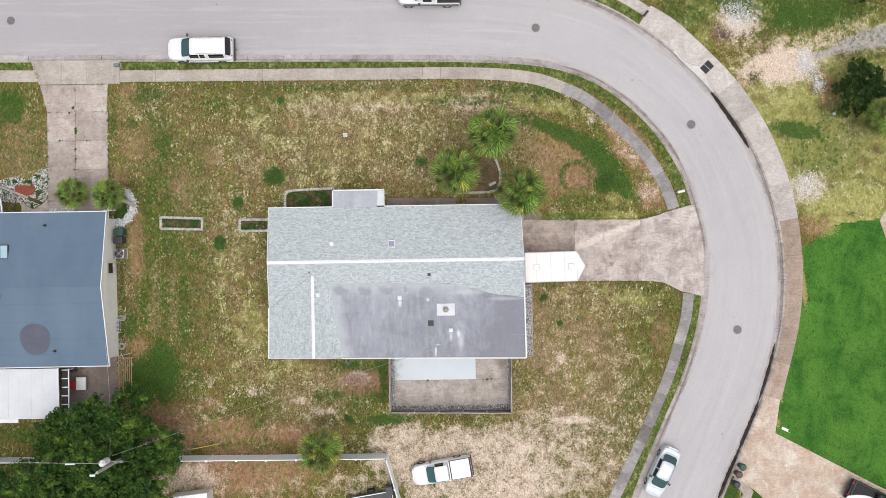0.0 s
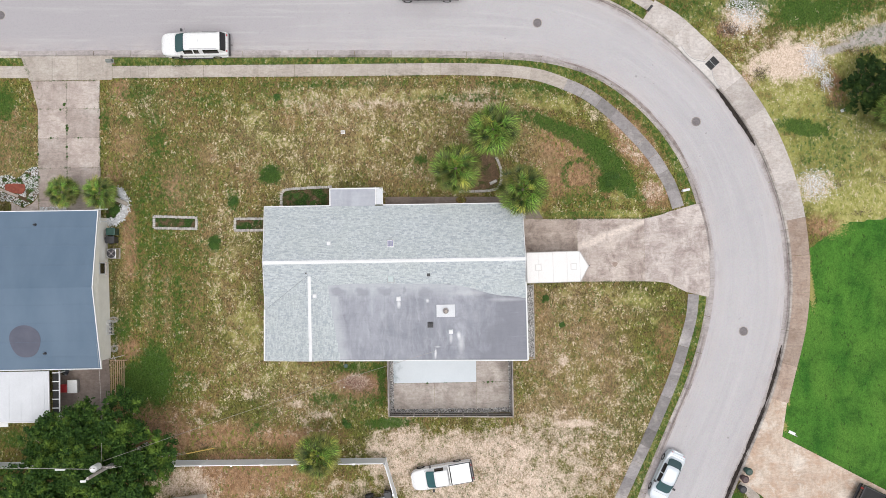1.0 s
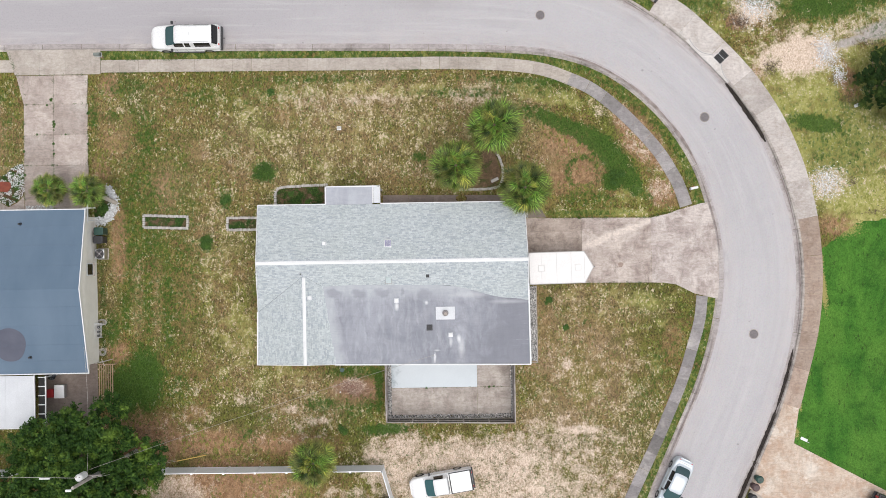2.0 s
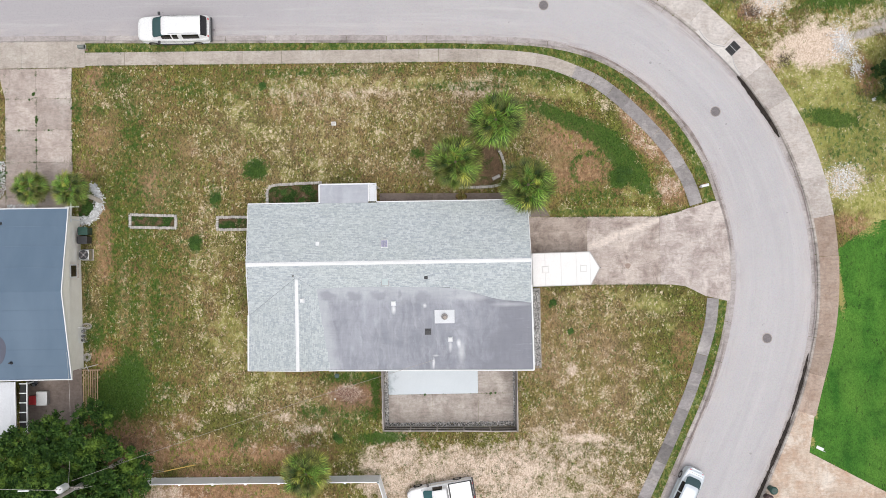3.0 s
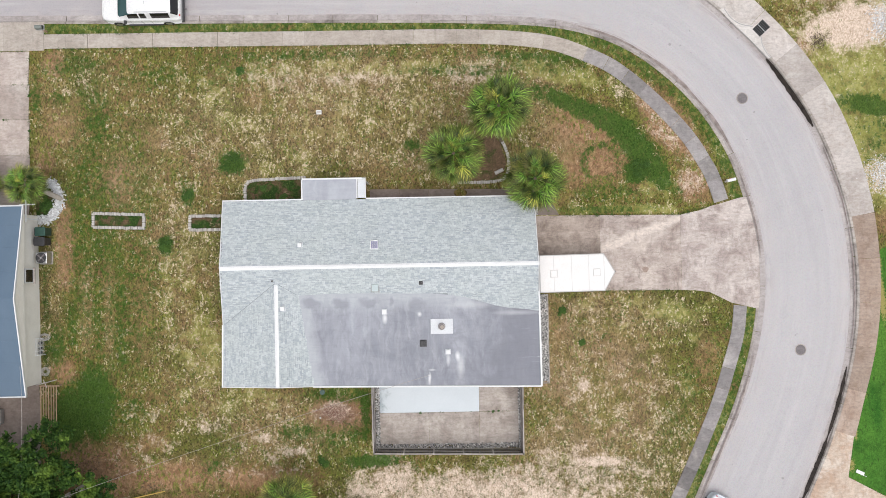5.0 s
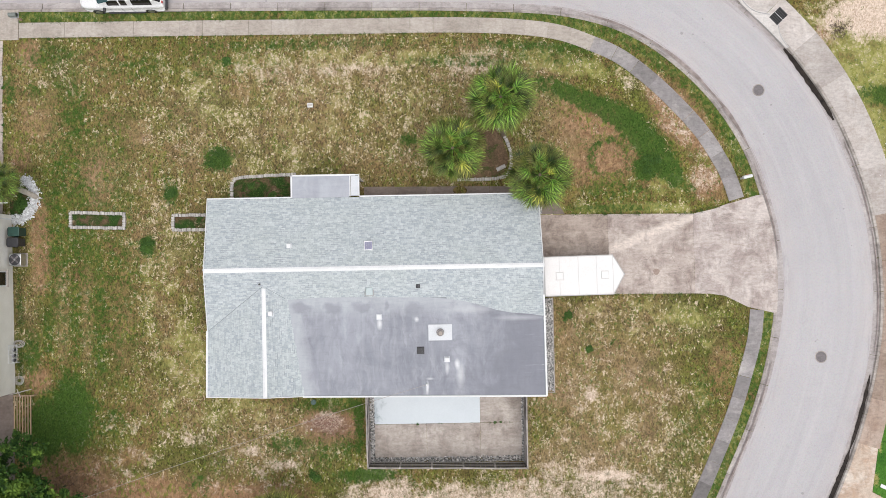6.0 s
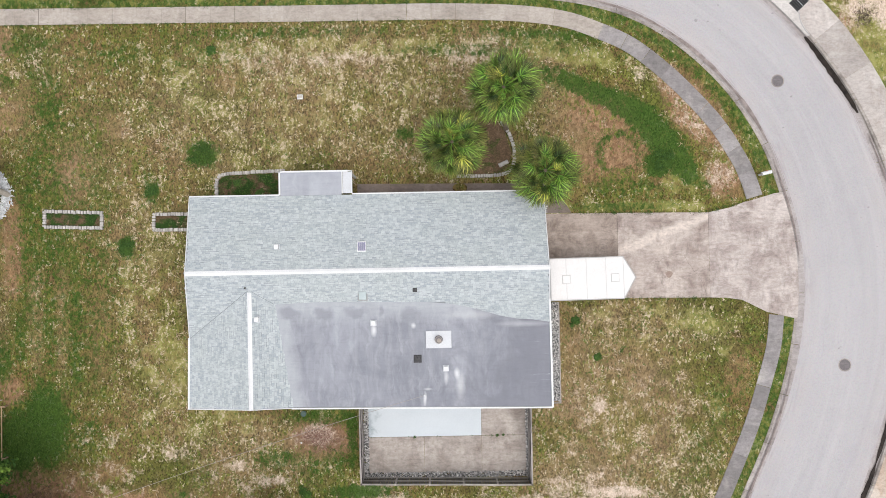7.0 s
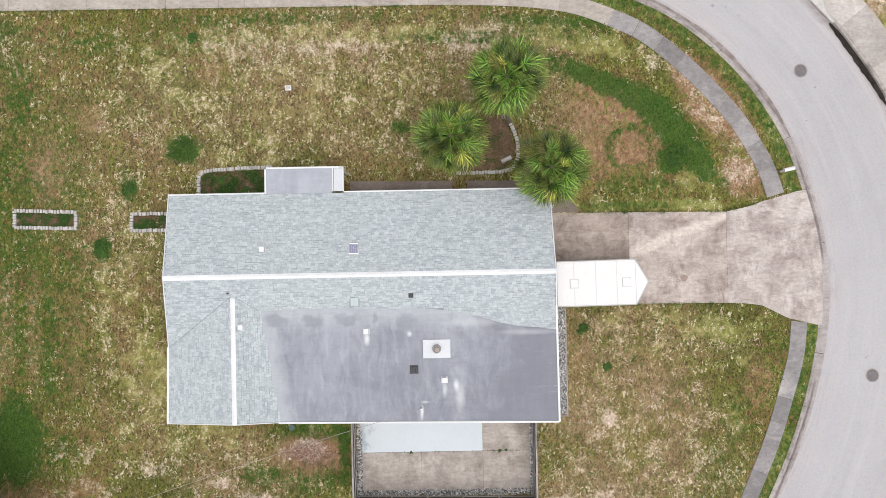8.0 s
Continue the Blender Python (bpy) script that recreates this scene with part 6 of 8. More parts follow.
ch = thing("storage_box", pose(-29.6, -10.2, 0.03), "pale grey plastic storage box on the patio", "box")
part("body", block(-0.36, 0.36, -0.48, 0.48, 0, 0.5, 0.03), M_STEEL, ch)
part("lid", block(-0.39, 0.39, -0.51, 0.51, 0.5, 0.58, 0.02), M_WHITE, ch)
rd = thing("cooler", pose(-30.35, -10.35, 0.03), "red plastic cooler on the patio", "cooler")
part("body", block(-0.24, 0.24, -0.3, 0.3, 0, 0.4, 0.03), M_RED, rd)
part("lid", block(-0.26, 0.26, -0.32, 0.32, 0.4, 0.47, 0.02), M_RED, rd)
gr = thing("barbecue_grill", pose(-30.0, -8.95, 0.03), "black kettle grill beside the wall", "grill")
part("bowl", rod(bmesh.new(), (0, 0, 0.55), (0, 0, 0.9), 0.2, 0.32, 20), M_CAR_BLACK, gr)
part("lid", rod(bmesh.new(), (0, 0, 0.9), (0, 0, 1.08), 0.32, 0.1, 20), M_CAR_BLACK, gr)
for a in (0, 2.1, 4.2):
    part("leg", rod(bmesh.new(), (0.2 * math.cos(a), 0.2 * math.sin(a), 0.6), (0.34 * math.cos(a), 0.34 * math.sin(a), 0), 0.015, 0.015, 8), M_STEEL, gr)
lad = thing("timber_rack", pose(-26.05, -9.6, 0), "brown timber slat fence section by the patio", "fence")
for i in range(7):
    x = -0.5 + i * 0.17
    part("slat", block(x - 0.03, x + 0.03, -1.7, 1.45, 0.5, 0.53, 0.004), M_BROWN_TIMBER, lad)
for y in (-1.6, 1.4):
    part("beam", block(-0.6, 0.72, y - 0.04, y + 0.04, 0.44, 0.5, 0.004), M_BROWN_TIMBER, lad)
for x in (-0.5, 0.6):
    for y in (-1.6, 1.4):
        part("leg", block(x - 0.04, x + 0.04, y - 0.04, y + 0.04, 0, 0.44), M_BROWN_TIMBER, lad)
tr = thing("trellis", pose(-26.75, 3.55, 0), "white timber trellis at the wall corner", "trellis")
part("post", block(0.1, 0.17, -0.8, -0.73, 0, 2.1), M_WHITE, tr)
part("post", block(0.1, 0.17, 0.7, 0.77, 0, 2.1), M_WHITE, tr)
part("beam", block(0.1, 0.17, -0.95, 1.0, 2.1, 2.18), M_WHITE, tr)
part("beam", block(-0.25, 0.75, 0.1, 0.17, 2.18, 2.25), M_WHITE, tr)
hose = thing("hose_reel", pose(-26.5, -5.0, 0), "coiled pale garden hose by the wall", "hose")
for r in (0.22, 0.3, 0.37):
    bm = bmesh.new()
    ring = [(r * math.cos(a), 0.6 * r * math.sin(a), 0.05 + 0.5 * (0.4 - r)) for a in np.linspace(0, 2 * math.pi, 17)]
    for p, q in zip(ring, ring[1:]):
        rod(bm, p, q, 0.022, 0.022, 6)
    part("coil", bm, M_STONE, hose)
lath = thing("timber_lath", Matrix(), "pale split timber laths lying over the slatted frame", "lath")
part("lath", rod(bmesh.new(), (-26.85, -8.12, 0.55), (-25.45, -7.78, 0.56), 0.035, 0.025, 8), M_STONE, lath)
part("lath", rod(bmesh.new(), (-26.35, -7.75, 0.60), (-26.1, -8.3, 0.60), 0.025, 0.02, 8), M_STONE, lath)

# ---- white vinyl fence ----
vf = thing("vinyl_fence", Matrix(), "long white vinyl privacy fence", "fence")


def vinyl_run(p, q, high=1.75):
    p, q = Vector((*p, 0)), Vector((*q, 0))
    n = max(1, round((q - p).length / 2.4))
    d = (q - p).normalized()
    turn = math.atan2(d.y, d.x)
    for i in range(n + 1):
        c = p.lerp(q, i / n)
        post = part("post", block(-0.065, 0.065, -0.065, 0.065, -0.1, high + 0.08, 0.006, Matrix.Translation(c) @ Matrix.Rotation(turn, 4, "Z")), M_WHITE_FENCE, vf)
        part("post_cap", block(-0.08, 0.08, -0.08, 0.08, high + 0.08, high + 0.12, 0.012, Matrix.Translation(c) @ Matrix.Rotation(turn, 4, "Z")), M_WHITE_FENCE, post)
    for i in range(n):
        a0, a1 = p.lerp(q, i / n), p.lerp(q, (i + 1) / n)
        m = Matrix.Translation((a0 + a1) / 2) @ Matrix.Rotation(turn, 4, "Z")
        h = (a1 - a0).length / 2 - 0.065
        part("panel", block(-h, h, -0.014, 0.014, 0.08, high - 0.06, 0.004, m), M_WHITE_FENCE, vf)
        for z in (0.06, high - 0.02):
            part("rail", block(-h, h, -0.03, 0.03, z - 0.05, z + 0.05, 0.005, m), M_WHITE_FENCE, vf)


vinyl_run((-50, -16.15), (-4.95, -16.38))
vinyl_run((-4.95, -16.38), (-3.6, -21.2))


# ---- vehicles ----
class Hull:
    """A rounded hull: half width, floor and top along x, with a boxy round section."""

    def __init__(self, xs, half, low, top, e=0.3, tuck=0.0):
        self.t = tuple(np.array(q, float) for q in (xs, half, low, top))
        self.e, self.tuck = e, tuck

    def at(self, x, a, out=0.0):
        xs, half, low, top = self.t
        w, b, t = (float(np.interp(x, xs, q)) for q in (half, low, top))
        c, s = math.cos(a), max(math.sin(a), 0.0)
        y = math.copysign(abs(c) ** self.e, c) * (w + out)
        z = b + (t - b + out) * s ** self.e
        return (x, y * (1 - self.tuck * (s ** self.e)), z)

    def skin(self, x0, x1, a0, a1, n=16, k=10, out=0.0):
        v = [self.at(x0 + (x1 - x0) * i / n, radians(a0 + (a1 - a0) * j / k), out) for i in range(n + 1) for j in range(k + 1)]
        f = [(i * (k + 1) + j, i * (k + 1) + j + 1, (i + 1) * (k + 1) + j + 1, (i + 1) * (k + 1) + j) for i in range(n) for j in range(k)]
        return v, f

    def solid(self, n=40, k=22):
        x0, x1 = self.t[0][0], self.t[0][-1]
        v, f = self.skin(x0, x1, 0, 180, n, k)
        f += [tuple(range(k + 1)), tuple(n * (k + 1) + j for j in range(k, -1, -1))]
        f += [tuple(i * (k + 1) for i in range(n, -1, -1)) + tuple(i * (k + 1) + k for i in range(n + 1))]
        return v, f


def smooth(ob):
    for p in ob.data.polygons:
        p.use_smooth = len(p.vertices) == 4
    return ob


def add_wheels(car, xs, half, r, hub):
    for x in xs:
        for s in (-1, 1):
            bm = bmesh.new()
            rod(bm, (x, s * (half - 0.2), r), (x, s * (half + 0.015), r), r, r, 28)
            bmesh.ops.bevel(bm, geom=[e for e in bm.edges if e.calc_length() < r], offset=0.025, segments=2, affect="EDGES", profile=0.5)
            wheel = part("tyre", bm, M_RUBBER, car)
            part("rim", rod(bmesh.new(), (x, s * half, r), (x, s * (half + 0.022), r), r * 0.62, r * 0.55, 20), hub, wheel)


def glass(name, hull, x0, x1, a0, a1, mat, car, out=0.01, label="", bow=0.0, taper=0.0):
    """A pane on the hull from its sill at x0 to the roof at x1; bow curves it forward in the middle, taper narrows it towards the roof."""
    n, k = 8, 14
    v = []
    for i in range(n + 1):
        lo, hi = a0 + taper * i / n, a1 - taper * i / n
        for j in range(k + 1):
            u = 2 * j / k - 1
            v.append(hull.at(x0 + (x1 - x0) * i / n + bow * (1 - u * u), radians(lo + (hi - lo) * j / k), out))
    f = [(i * (k + 1) + j, i * (k + 1) + j + 1, (i + 1) * (k + 1) + j + 1, (i + 1) * (k + 1) + j) for i in range(n) for j in range(k)]
    return smooth(raw(name, v, f, mat, car, label))


def lamps(car, x_front, x_rear, half, zf, zr, rear_mat=None):
    for s in (-1, 1):
        part("headlight", block(x_front - 0.06, x_front + 0.16, s * half - 0.16, s * half + 0.16, zf - 0.07, zf + 0.07, 0.03), M_STEEL, car)
        part("tail_light", block(x_rear - 0.10, x_rear + 0.03, s * half - 0.07, s * half + 0.07, zr - 0.16, zr + 0.16, 0.02), rear_mat or M_RED, car, "red lens")


def mirrors(car, x, half, z, mat):
    for s in (-1, 1):
        part("door_mirror", block(x - 0.08, x + 0.08, s * (half + 0.12) - 0.11, s * (half + 0.12) + 0.11, z - 0.09, z + 0.09, 0.03), mat, car)


def suv(m):
    """Front towards -x; the origin lies on the ground at the middle."""
    car = thing("suv", m, "long white sport utility vehicle parked at the kerb", "car")
    body = Hull([-2.65, -2.6, -2.45, -2.1, -1.2, 0, 1.9, 2.4, 2.6, 2.64], [0.5, 0.66, 0.82, 0.91, 0.95, 0.96, 0.96, 0.95, 0.91, 0.85],
                [0.45, 0.40, 0.35, 0.32, 0.32, 0.32, 0.32, 0.36, 0.42, 0.5], [0.80, 0.93, 1.02, 1.08, 1.14, 1.16, 1.18, 1.17, 1.12, 1.0], 0.22)
    smooth(raw("body", *body.solid(), M_CAR_WHITE, car))
    cab = Hull([-1.6, -1.28, -0.66, -0.5, -0.3, 1.0, 2.1, 2.3, 2.48, 2.58], [0.86, 0.89, 0.90, 0.90, 0.91, 0.92, 0.91, 0.90, 0.88, 0.84],
               [1.05] * 10, [1.12, 1.34, 1.72, 1.79, 1.84, 1.87, 1.85, 1.80, 1.45, 1.15], 0.24, 0.22)
    smooth(raw("cabin", *cab.solid(), M_CAR_WHITE, car))
    glass("windscreen", cab, -1.30, -0.52, 24, 156, M_WINDSHIELD_DARK, car, 0.012, "green tinted glass", -0.14, 6)
    glass("rear_window", cab, 2.52, 2.2, 26, 154, M_BLACK_GLASS, car, 0.012, "", 0.03, 5)
    for y in (-0.62, 0.62):
        part("roof_rail", block(-0.1, 2.0, y - 0.02, y + 0.02, 1.86, 1.90, 0.008), M_STEEL, car)
    for a in (-0.35, 0.1):
        part("wiper", block(-0.02, 0.02, a, a + 0.42, 1.185, 1.2, 0, pose(-1.4, 0, 0, 0, 0, 4)), M_DARK, car)
    for a0, a1 in ((0.4, 38), (142, 179.6)):
        for x0, x1 in ((-0.72, 0.02), (0.12, 0.52), (0.85, 2.05)):
            glass("side_window", cab, x0, x1, a0, a1, M_BLACK_GLASS, car, 0.008)
    part("front_bumper", block(-2.68, -2.52, -0.66, 0.66, 0.38, 0.58, 0.07), M_CAR_WHITE, car)
    part("rear_bumper", block(2.55, 2.74, -0.9, 0.9, 0.42, 0.62, 0.04), M_DARK, car, "dark step bumper")
    part("hitch", block(2.72, 2.9, -0.05, 0.05, 0.42, 0.5, 0.01), M_IRON, car)
    part("antenna_base", block(0.5, 0.53, -0.1, 0.1, 1.86, 1.885, 0.004), M_STEEL, car)
    for s in (-1, 1):
        part("running_board", block(-1.0, 1.3, s * 0.97 - 0.08, s * 0.97 + 0.08, 0.33, 0.38, 0.01), M_DARK, car)
        for x in (-0.66, 0.07, 0.68):
            part("door_seam", block(x - 0.006, x + 0.006, s * 0.982 - 0.004, s * 0.982 + 0.004, 0.45, 1.1), M_DARK, car)
    mirrors(car, -0.95, 0.95, 1.2, M_DARK)
    lamps(car, -2.5, 2.6, 0.62, 0.78, 1.0)
    add_wheels(car, (-1.62, 1.68), 0.95, 0.37, M_STEEL)
    return car


def pickup(m, label, paint, lid=True, length=4.85, dark_sides=False):
    """Front towards -x."""
    car = thing("pickup_truck", m, label, "truck")
    h = length / 2
    body = Hull([-h, -h + 0.07, -h + 0.3, -h + 0.8, -0.6, 0.2, h - 0.3, h - 0.06, h], [0.42, 0.60, 0.76, 0.84, 0.87, 0.87, 0.87, 0.86, 0.83],
                [0.48, 0.42, 0.38, 0.36, 0.36, 0.36, 0.38, 0.42, 0.5], [0.78, 0.88, 0.97, 1.03, 1.06, 1.06, 1.06, 1.05, 1.0], 0.2)
    smooth(raw("body", *body.solid(), paint, car))
    cab = Hull([-1.38, -1.05, -0.55, -0.42, -0.2, 0.2, 0.42, 0.52, 0.58], [0.78, 0.81, 0.82, 0.82, 0.82, 0.82, 0.82, 0.81, 0.8],
               [0.98] * 9, [1.04, 1.24, 1.56, 1.63, 1.68, 1.69, 1.66, 1.6, 1.2], 0.24, 0.24)
    smooth(raw("cabin", *cab.solid(), paint, car))
    glass("windscreen", cab, -1.12, -0.46, 24, 156, M_WINDSHIELD, car, 0.012, "green tinted glass", -0.12, 6)
    for a0, a1 in ((0.4, 38), (142, 179.6)):
        glass("side_window", cab, -0.5, 0.22, a0, a1, M_BLACK_GLASS, car, 0.008)
    part("rear_window", block(0.565, 0.59, -0.6, 0.6, 1.2, 1.52, 0.01), M_BLACK_GLASS, car)
    rim_z = 1.06
    part("bed_floor", block(0.72, h - 0.1, -0.76, 0.76, rim_z - 0.015, rim_z + 0.012), M_RUBBER, car, "dark bed liner")
    for s in (-1, 1):
        part("bed_rail", block(0.66, h - 0.02, s * 0.77 - 0.03, s * 0.77 + 0.03, rim_z - 0.02, rim_z + 0.07, 0.02), M_DARK, car)
    part("bed_rail", block(h - 0.11, h - 0.02, -0.80, 0.80, rim_z - 0.05, rim_z + 0.07, 0.02), M_DARK, car)
    part("bed_rail", block(0.66, 0.73, -0.80, 0.80, rim_z - 0.02, rim_z + 0.07, 0.02), M_DARK, car)
    if lid:
        part("bed_cover", block(0.74, h - 0.14, -0.75, 0.75, rim_z + 0.02, rim_z + 0.1, 0.025), M_CAR_WHITE, car, "white hard bed cover")
    part("front_bumper", block(-h - 0.02, -h + 0.14, -0.56, 0.56, 0.4, 0.58, 0.06), M_STEEL, car)
    part("rear_bumper", block(h - 0.05, h + 0.11, -0.82, 0.82, 0.42, 0.58, 0.03), M_DARK, car)
    part("hood_line", block(-1.32, -1.28, -0.7, 0.7, 1.045, 1.058), M_DARK, car)
    if dark_sides:
        for s in (-1, 1):
            part("side_band", block(-h + 0.4, h - 0.1, s * 0.885 - 0.012, s * 0.885 + 0.012, 0.5, 0.88, 0.006), M_CAR_BLACK, car, "black lower side")
    for s in (-1, 1):
        for x in (-0.62, 0.4):
            part("door_seam", block(x - 0.006, x + 0.006, s * 0.882 - 0.004, s * 0.882 + 0.004, 0.45, 1.0), M_DARK, car)
    mirrors(car, -0.8, 0.84, 1.12, M_DARK)
    lamps(car, -h + 0.16, h, 0.52, 0.74, 0.86)
    add_wheels(car, (-h + 0.85, h - 1.05), 0.87, 0.35, M_STEEL)
    return car


def sedan(m):
    car = thing("sedan", m, "pale silver sedan parked at the kerb", "car")
    body = Hull([-2.2, -2.15, -1.95, -1.5, -0.8, 0.6, 1.6, 2.0, 2.15, 2.2], [0.36, 0.55, 0.75, 0.83, 0.86, 0.86, 0.84, 0.76, 0.62, 0.44],
                [0.36, 0.3, 0.26, 0.24, 0.24, 0.24, 0.26, 0.3, 0.36, 0.42], [0.58, 0.68, 0.76, 0.84, 0.93, 0.96, 0.98, 0.96, 0.9, 0.78], 0.26)
    smooth(raw("body", *body.solid(), M_CAR_SILVER, car))
    cab = Hull([-1.42, -1.05, -0.42, -0.2, 0.1, 0.5, 0.8, 1.35, 1.82], [0.70, 0.77, 0.79, 0.79, 0.79, 0.79, 0.78, 0.75, 0.66],
               [0.85] * 9, [0.90, 1.08, 1.37, 1.42, 1.45, 1.44, 1.39, 1.18, 0.96], 0.34, 0.26)
    smooth(raw("cabin", *cab.solid(), M_CAR_SILVER, car))
    glass("windscreen", cab, -1.12, -0.36, 22, 158, M_WINDSHIELD_DARK, car, 0.012, "green tinted glass", -0.18, 8)
    glass("rear_window", cab, 1.42, 0.84, 26, 154, M_GLASS, car, 0.012, "dark tinted glass", 0.16, 6)
    part("trunk_line", block(1.86, 1.88, -0.6, 0.6, 0.955, 0.985, 0.004), M_IRON, car)
    part("hood_line", block(-1.5, -1.48, -0.62, 0.62, 0.83, 0.852, 0.004), M_IRON, car)
    for a0, a1 in ((0.4, 34), (146, 179.6)):
        for x0, x1 in ((-0.62, 0.12), (0.2, 1.0)):
            glass("side_window", cab, x0, x1, a0, a1, M_BLACK_GLASS, car, 0.008)
    part("front_bumper", block(-2.22, -2.08, -0.5, 0.5, 0.3, 0.46, 0.06), M_CAR_SILVER, car)
    part("rear_bumper", block(2.06, 2.22, -0.56, 0.56, 0.36, 0.54, 0.06), M_CAR_SILVER, car)
    for s in (-1, 1):
        for x in (-0.66, 0.16, 0.95):
            part("door_seam", block(x - 0.005, x + 0.005, s * 0.868 - 0.004, s * 0.868 + 0.004, 0.36, 0.86), M_DARK, car)
    mirrors(car, -0.72, 0.74, 0.98, M_DARK)
    lamps(car, -2.06, 2.06, 0.5, 0.62, 0.78)
    add_wheels(car, (-1.35, 1.3), 0.85, 0.31, M_STEEL)
    return car


suv(pose(-19.58, 16.78, ROAD_Z, 0, 0, 0))
pickup(pose(-0.5, -17.66, 0.0, 0, 0, 9.0) @ Matrix.Scale(0.99, 4), "white pickup truck with a hard bed cover on sand", M_CAR_WHITE)
sedan(pose(17.32, -18.05, ROAD_Z, 0, 0, 64.0) @ Matrix.Scale(0.95, 4))
pickup(pose(-0.95, 20.98, ROAD_Z, 0, 0, -0.5), "white pickup truck with black lower sides at the kerb", M_CAR_WHITE, False, 5.05, True)
pickup(pose(34.5, -20.7, 0.02, 0, 0, 153), "black pickup truck carrying a white board", M_CAR_BLACK, False, 4.9)
kb = thing("kayak", pose(33.0, -20.3, 1.13, 0, 0, -6), "white rounded board lying on a truck bed", "board")
bm = bmesh.new()
bmesh.ops.create_uvsphere(bm, u_segments=24, v_segments=12, radius=1, matrix=Matrix.Diagonal((1.15, 0.3, 0.08, 1)))
part("hull", bm, M_CAR_WHITE, kb)

ut = thing("utility_trailer", pose(-6.3, -20.35, 0, 0, 0, 9), "dark utility trailer with a white rim by the fence", "trailer")
part("bed", block(-1.9, 1.9, -0.9, 0.9, 0.5, 0.6, 0.01), M_DARK, ut)
edge_trim("rim", [(-1.9, -0.9, 0.95), (1.9, -0.9, 0.95), (1.9, 0.9, 0.95), (-1.9, 0.9, 0.95), (-1.9, -0.9, 0.95)], 0.06, 0.05, M_WHITE, ut)
for x in (-1.85, 0, 1.85):
    for y in (-0.88, 0.88):
        part("stake", block(x - 0.03, x + 0.03, y - 0.03, y + 0.03, 0.55, 0.95), M_IRON, ut)
for s in (-1, 1):
    part("wheel", rod(bmesh.new(), (0.2, s * 1.0, 0.33), (0.2, s * 1.2, 0.33), 0.33, 0.33, 22), M_RUBBER, ut)
part("tongue", rod(bmesh.new(), (-1.9, 0, 0.45), (-3.0, 0, 0.45), 0.05, 0.05, 8), M_IRON, ut)
part("prop_leg", rod(bmesh.new(), (-2.9, 0, 0), (-2.9, 0, 0.5), 0.03, 0.03, 8), M_IRON, ut)
cart(-4.75, -19.15, 10, M_DARK, "black wheeled bin inside the fence corner")
shed = thing("shed", pose(-20.6, -20.3, 0, 0, 0, 6), "small shed with a white metal roof", "shed")
part("wall", block(-1.5, 1.5, -1.2, 1.2, 0, 2.1), M_STUCCO, shed)
part("roof", prism([(-1.7, -1.4), (1.7, -1.4), (1.7, 1.4), (-1.7, 1.4)], 2.1, 2.18), M_WHITE, shed, "white metal roof")

# ---- street furniture ----
def manhole(x, y, r):
    h = thing("manhole_cover", pose(x, y, ROAD_Z + 0.05), "round cast iron manhole cover in the road", "manhole cover", "manhole covers")
    part("ring", rod(bmesh.new(), (0, 0, -0.08), (0, 0, 0.004), r * 1.18, r * 1.18, 32), M_KERB, h, "pale mortar ring")
    part("lid", rod(bmesh.new(), (0, 0, -0.05), (0, 0, 0.012), r, r, 32), M_IRON, h)
    for i in range(-3, 4):
        w = math.sqrt(max(r * r - (i * r / 4) ** 2, 0)) * 0.85
        part("stud_row", block(-w, w, i * r / 4 - 0.012, i * r / 4 + 0.012, 0.01, 0.018), M_IRON, h)


for x, y in ((20.4, 10.15), (23.84, -6.74), (7.77, 18.32), (-35.4, 19.6)):
    manhole(x, y, 0.33)
dr = thing("storm_drain", pose(21.76, 14.82, 0.03, 0, 0, -47), "black iron storm drain grate in the pavement", "drain")
part("frame", block(-0.36, 0.36, -0.48, 0.48, -0.1, 0.012, 0.01), M_DARK, dr)
part("well", block(-0.33, 0.33, -0.45, 0.45, -0.02, 0.016), M_RUBBER, dr)
for i in range(7):
    part("bar", block(-0.32, 0.32, -0.42 + i * 0.14 - 0.02, -0.42 + i * 0.14 + 0.02, 0.014, 0.03), M_DARK, dr)
part("bar", block(-0.34, 0.34, -0.014, 0.014, 0.028, 0.038), M_STEEL, dr)


def puddle(pts, wide, seed):
    """Still water and silt lying in the gutter."""
    ln = spline(pts, 0.25)
    k = np.linspace(0, 1, len(ln))
    rng = np.random.default_rng(seed)
    half = wide * np.sin(np.pi * np.clip(k, 0.02, 0.98)) ** 0.5 * (1 + rng.uniform(-0.25, 0.25, len(ln))) / 2
    nrm = beside(ln, 1.0) - ln
    v, f = ribbon([at_height(ln - nrm * half[:, None], ROAD_Z + 0.02 + 0.004 * seed), at_height(ln + nrm * half[:, None], ROAD_Z + 0.02 + 0.004 * seed)])
    n = Nodes("gutter_water")
    m = n.done(n.mix(n.ramp(n.noise(2.5, 6, 0.7), 0.35, 0.65), (0.012, 0.010, 0.010), (0.045, 0.036, 0.03)), 0.4, spec=0.06)
    structure(raw("gutter_water", v, f, m), "dark still water and silt in the gutter", "puddle")


off = beside(KERB_OUT, -0.12)


def gutter_between(p, q):
    i, j = (int(np.argmin((off[:, 0] - a[0]) ** 2 + (off[:, 1] - a[1]) ** 2)) for a in (p, q))
    return [tuple(w) for w in off[i:j + 1:2]]


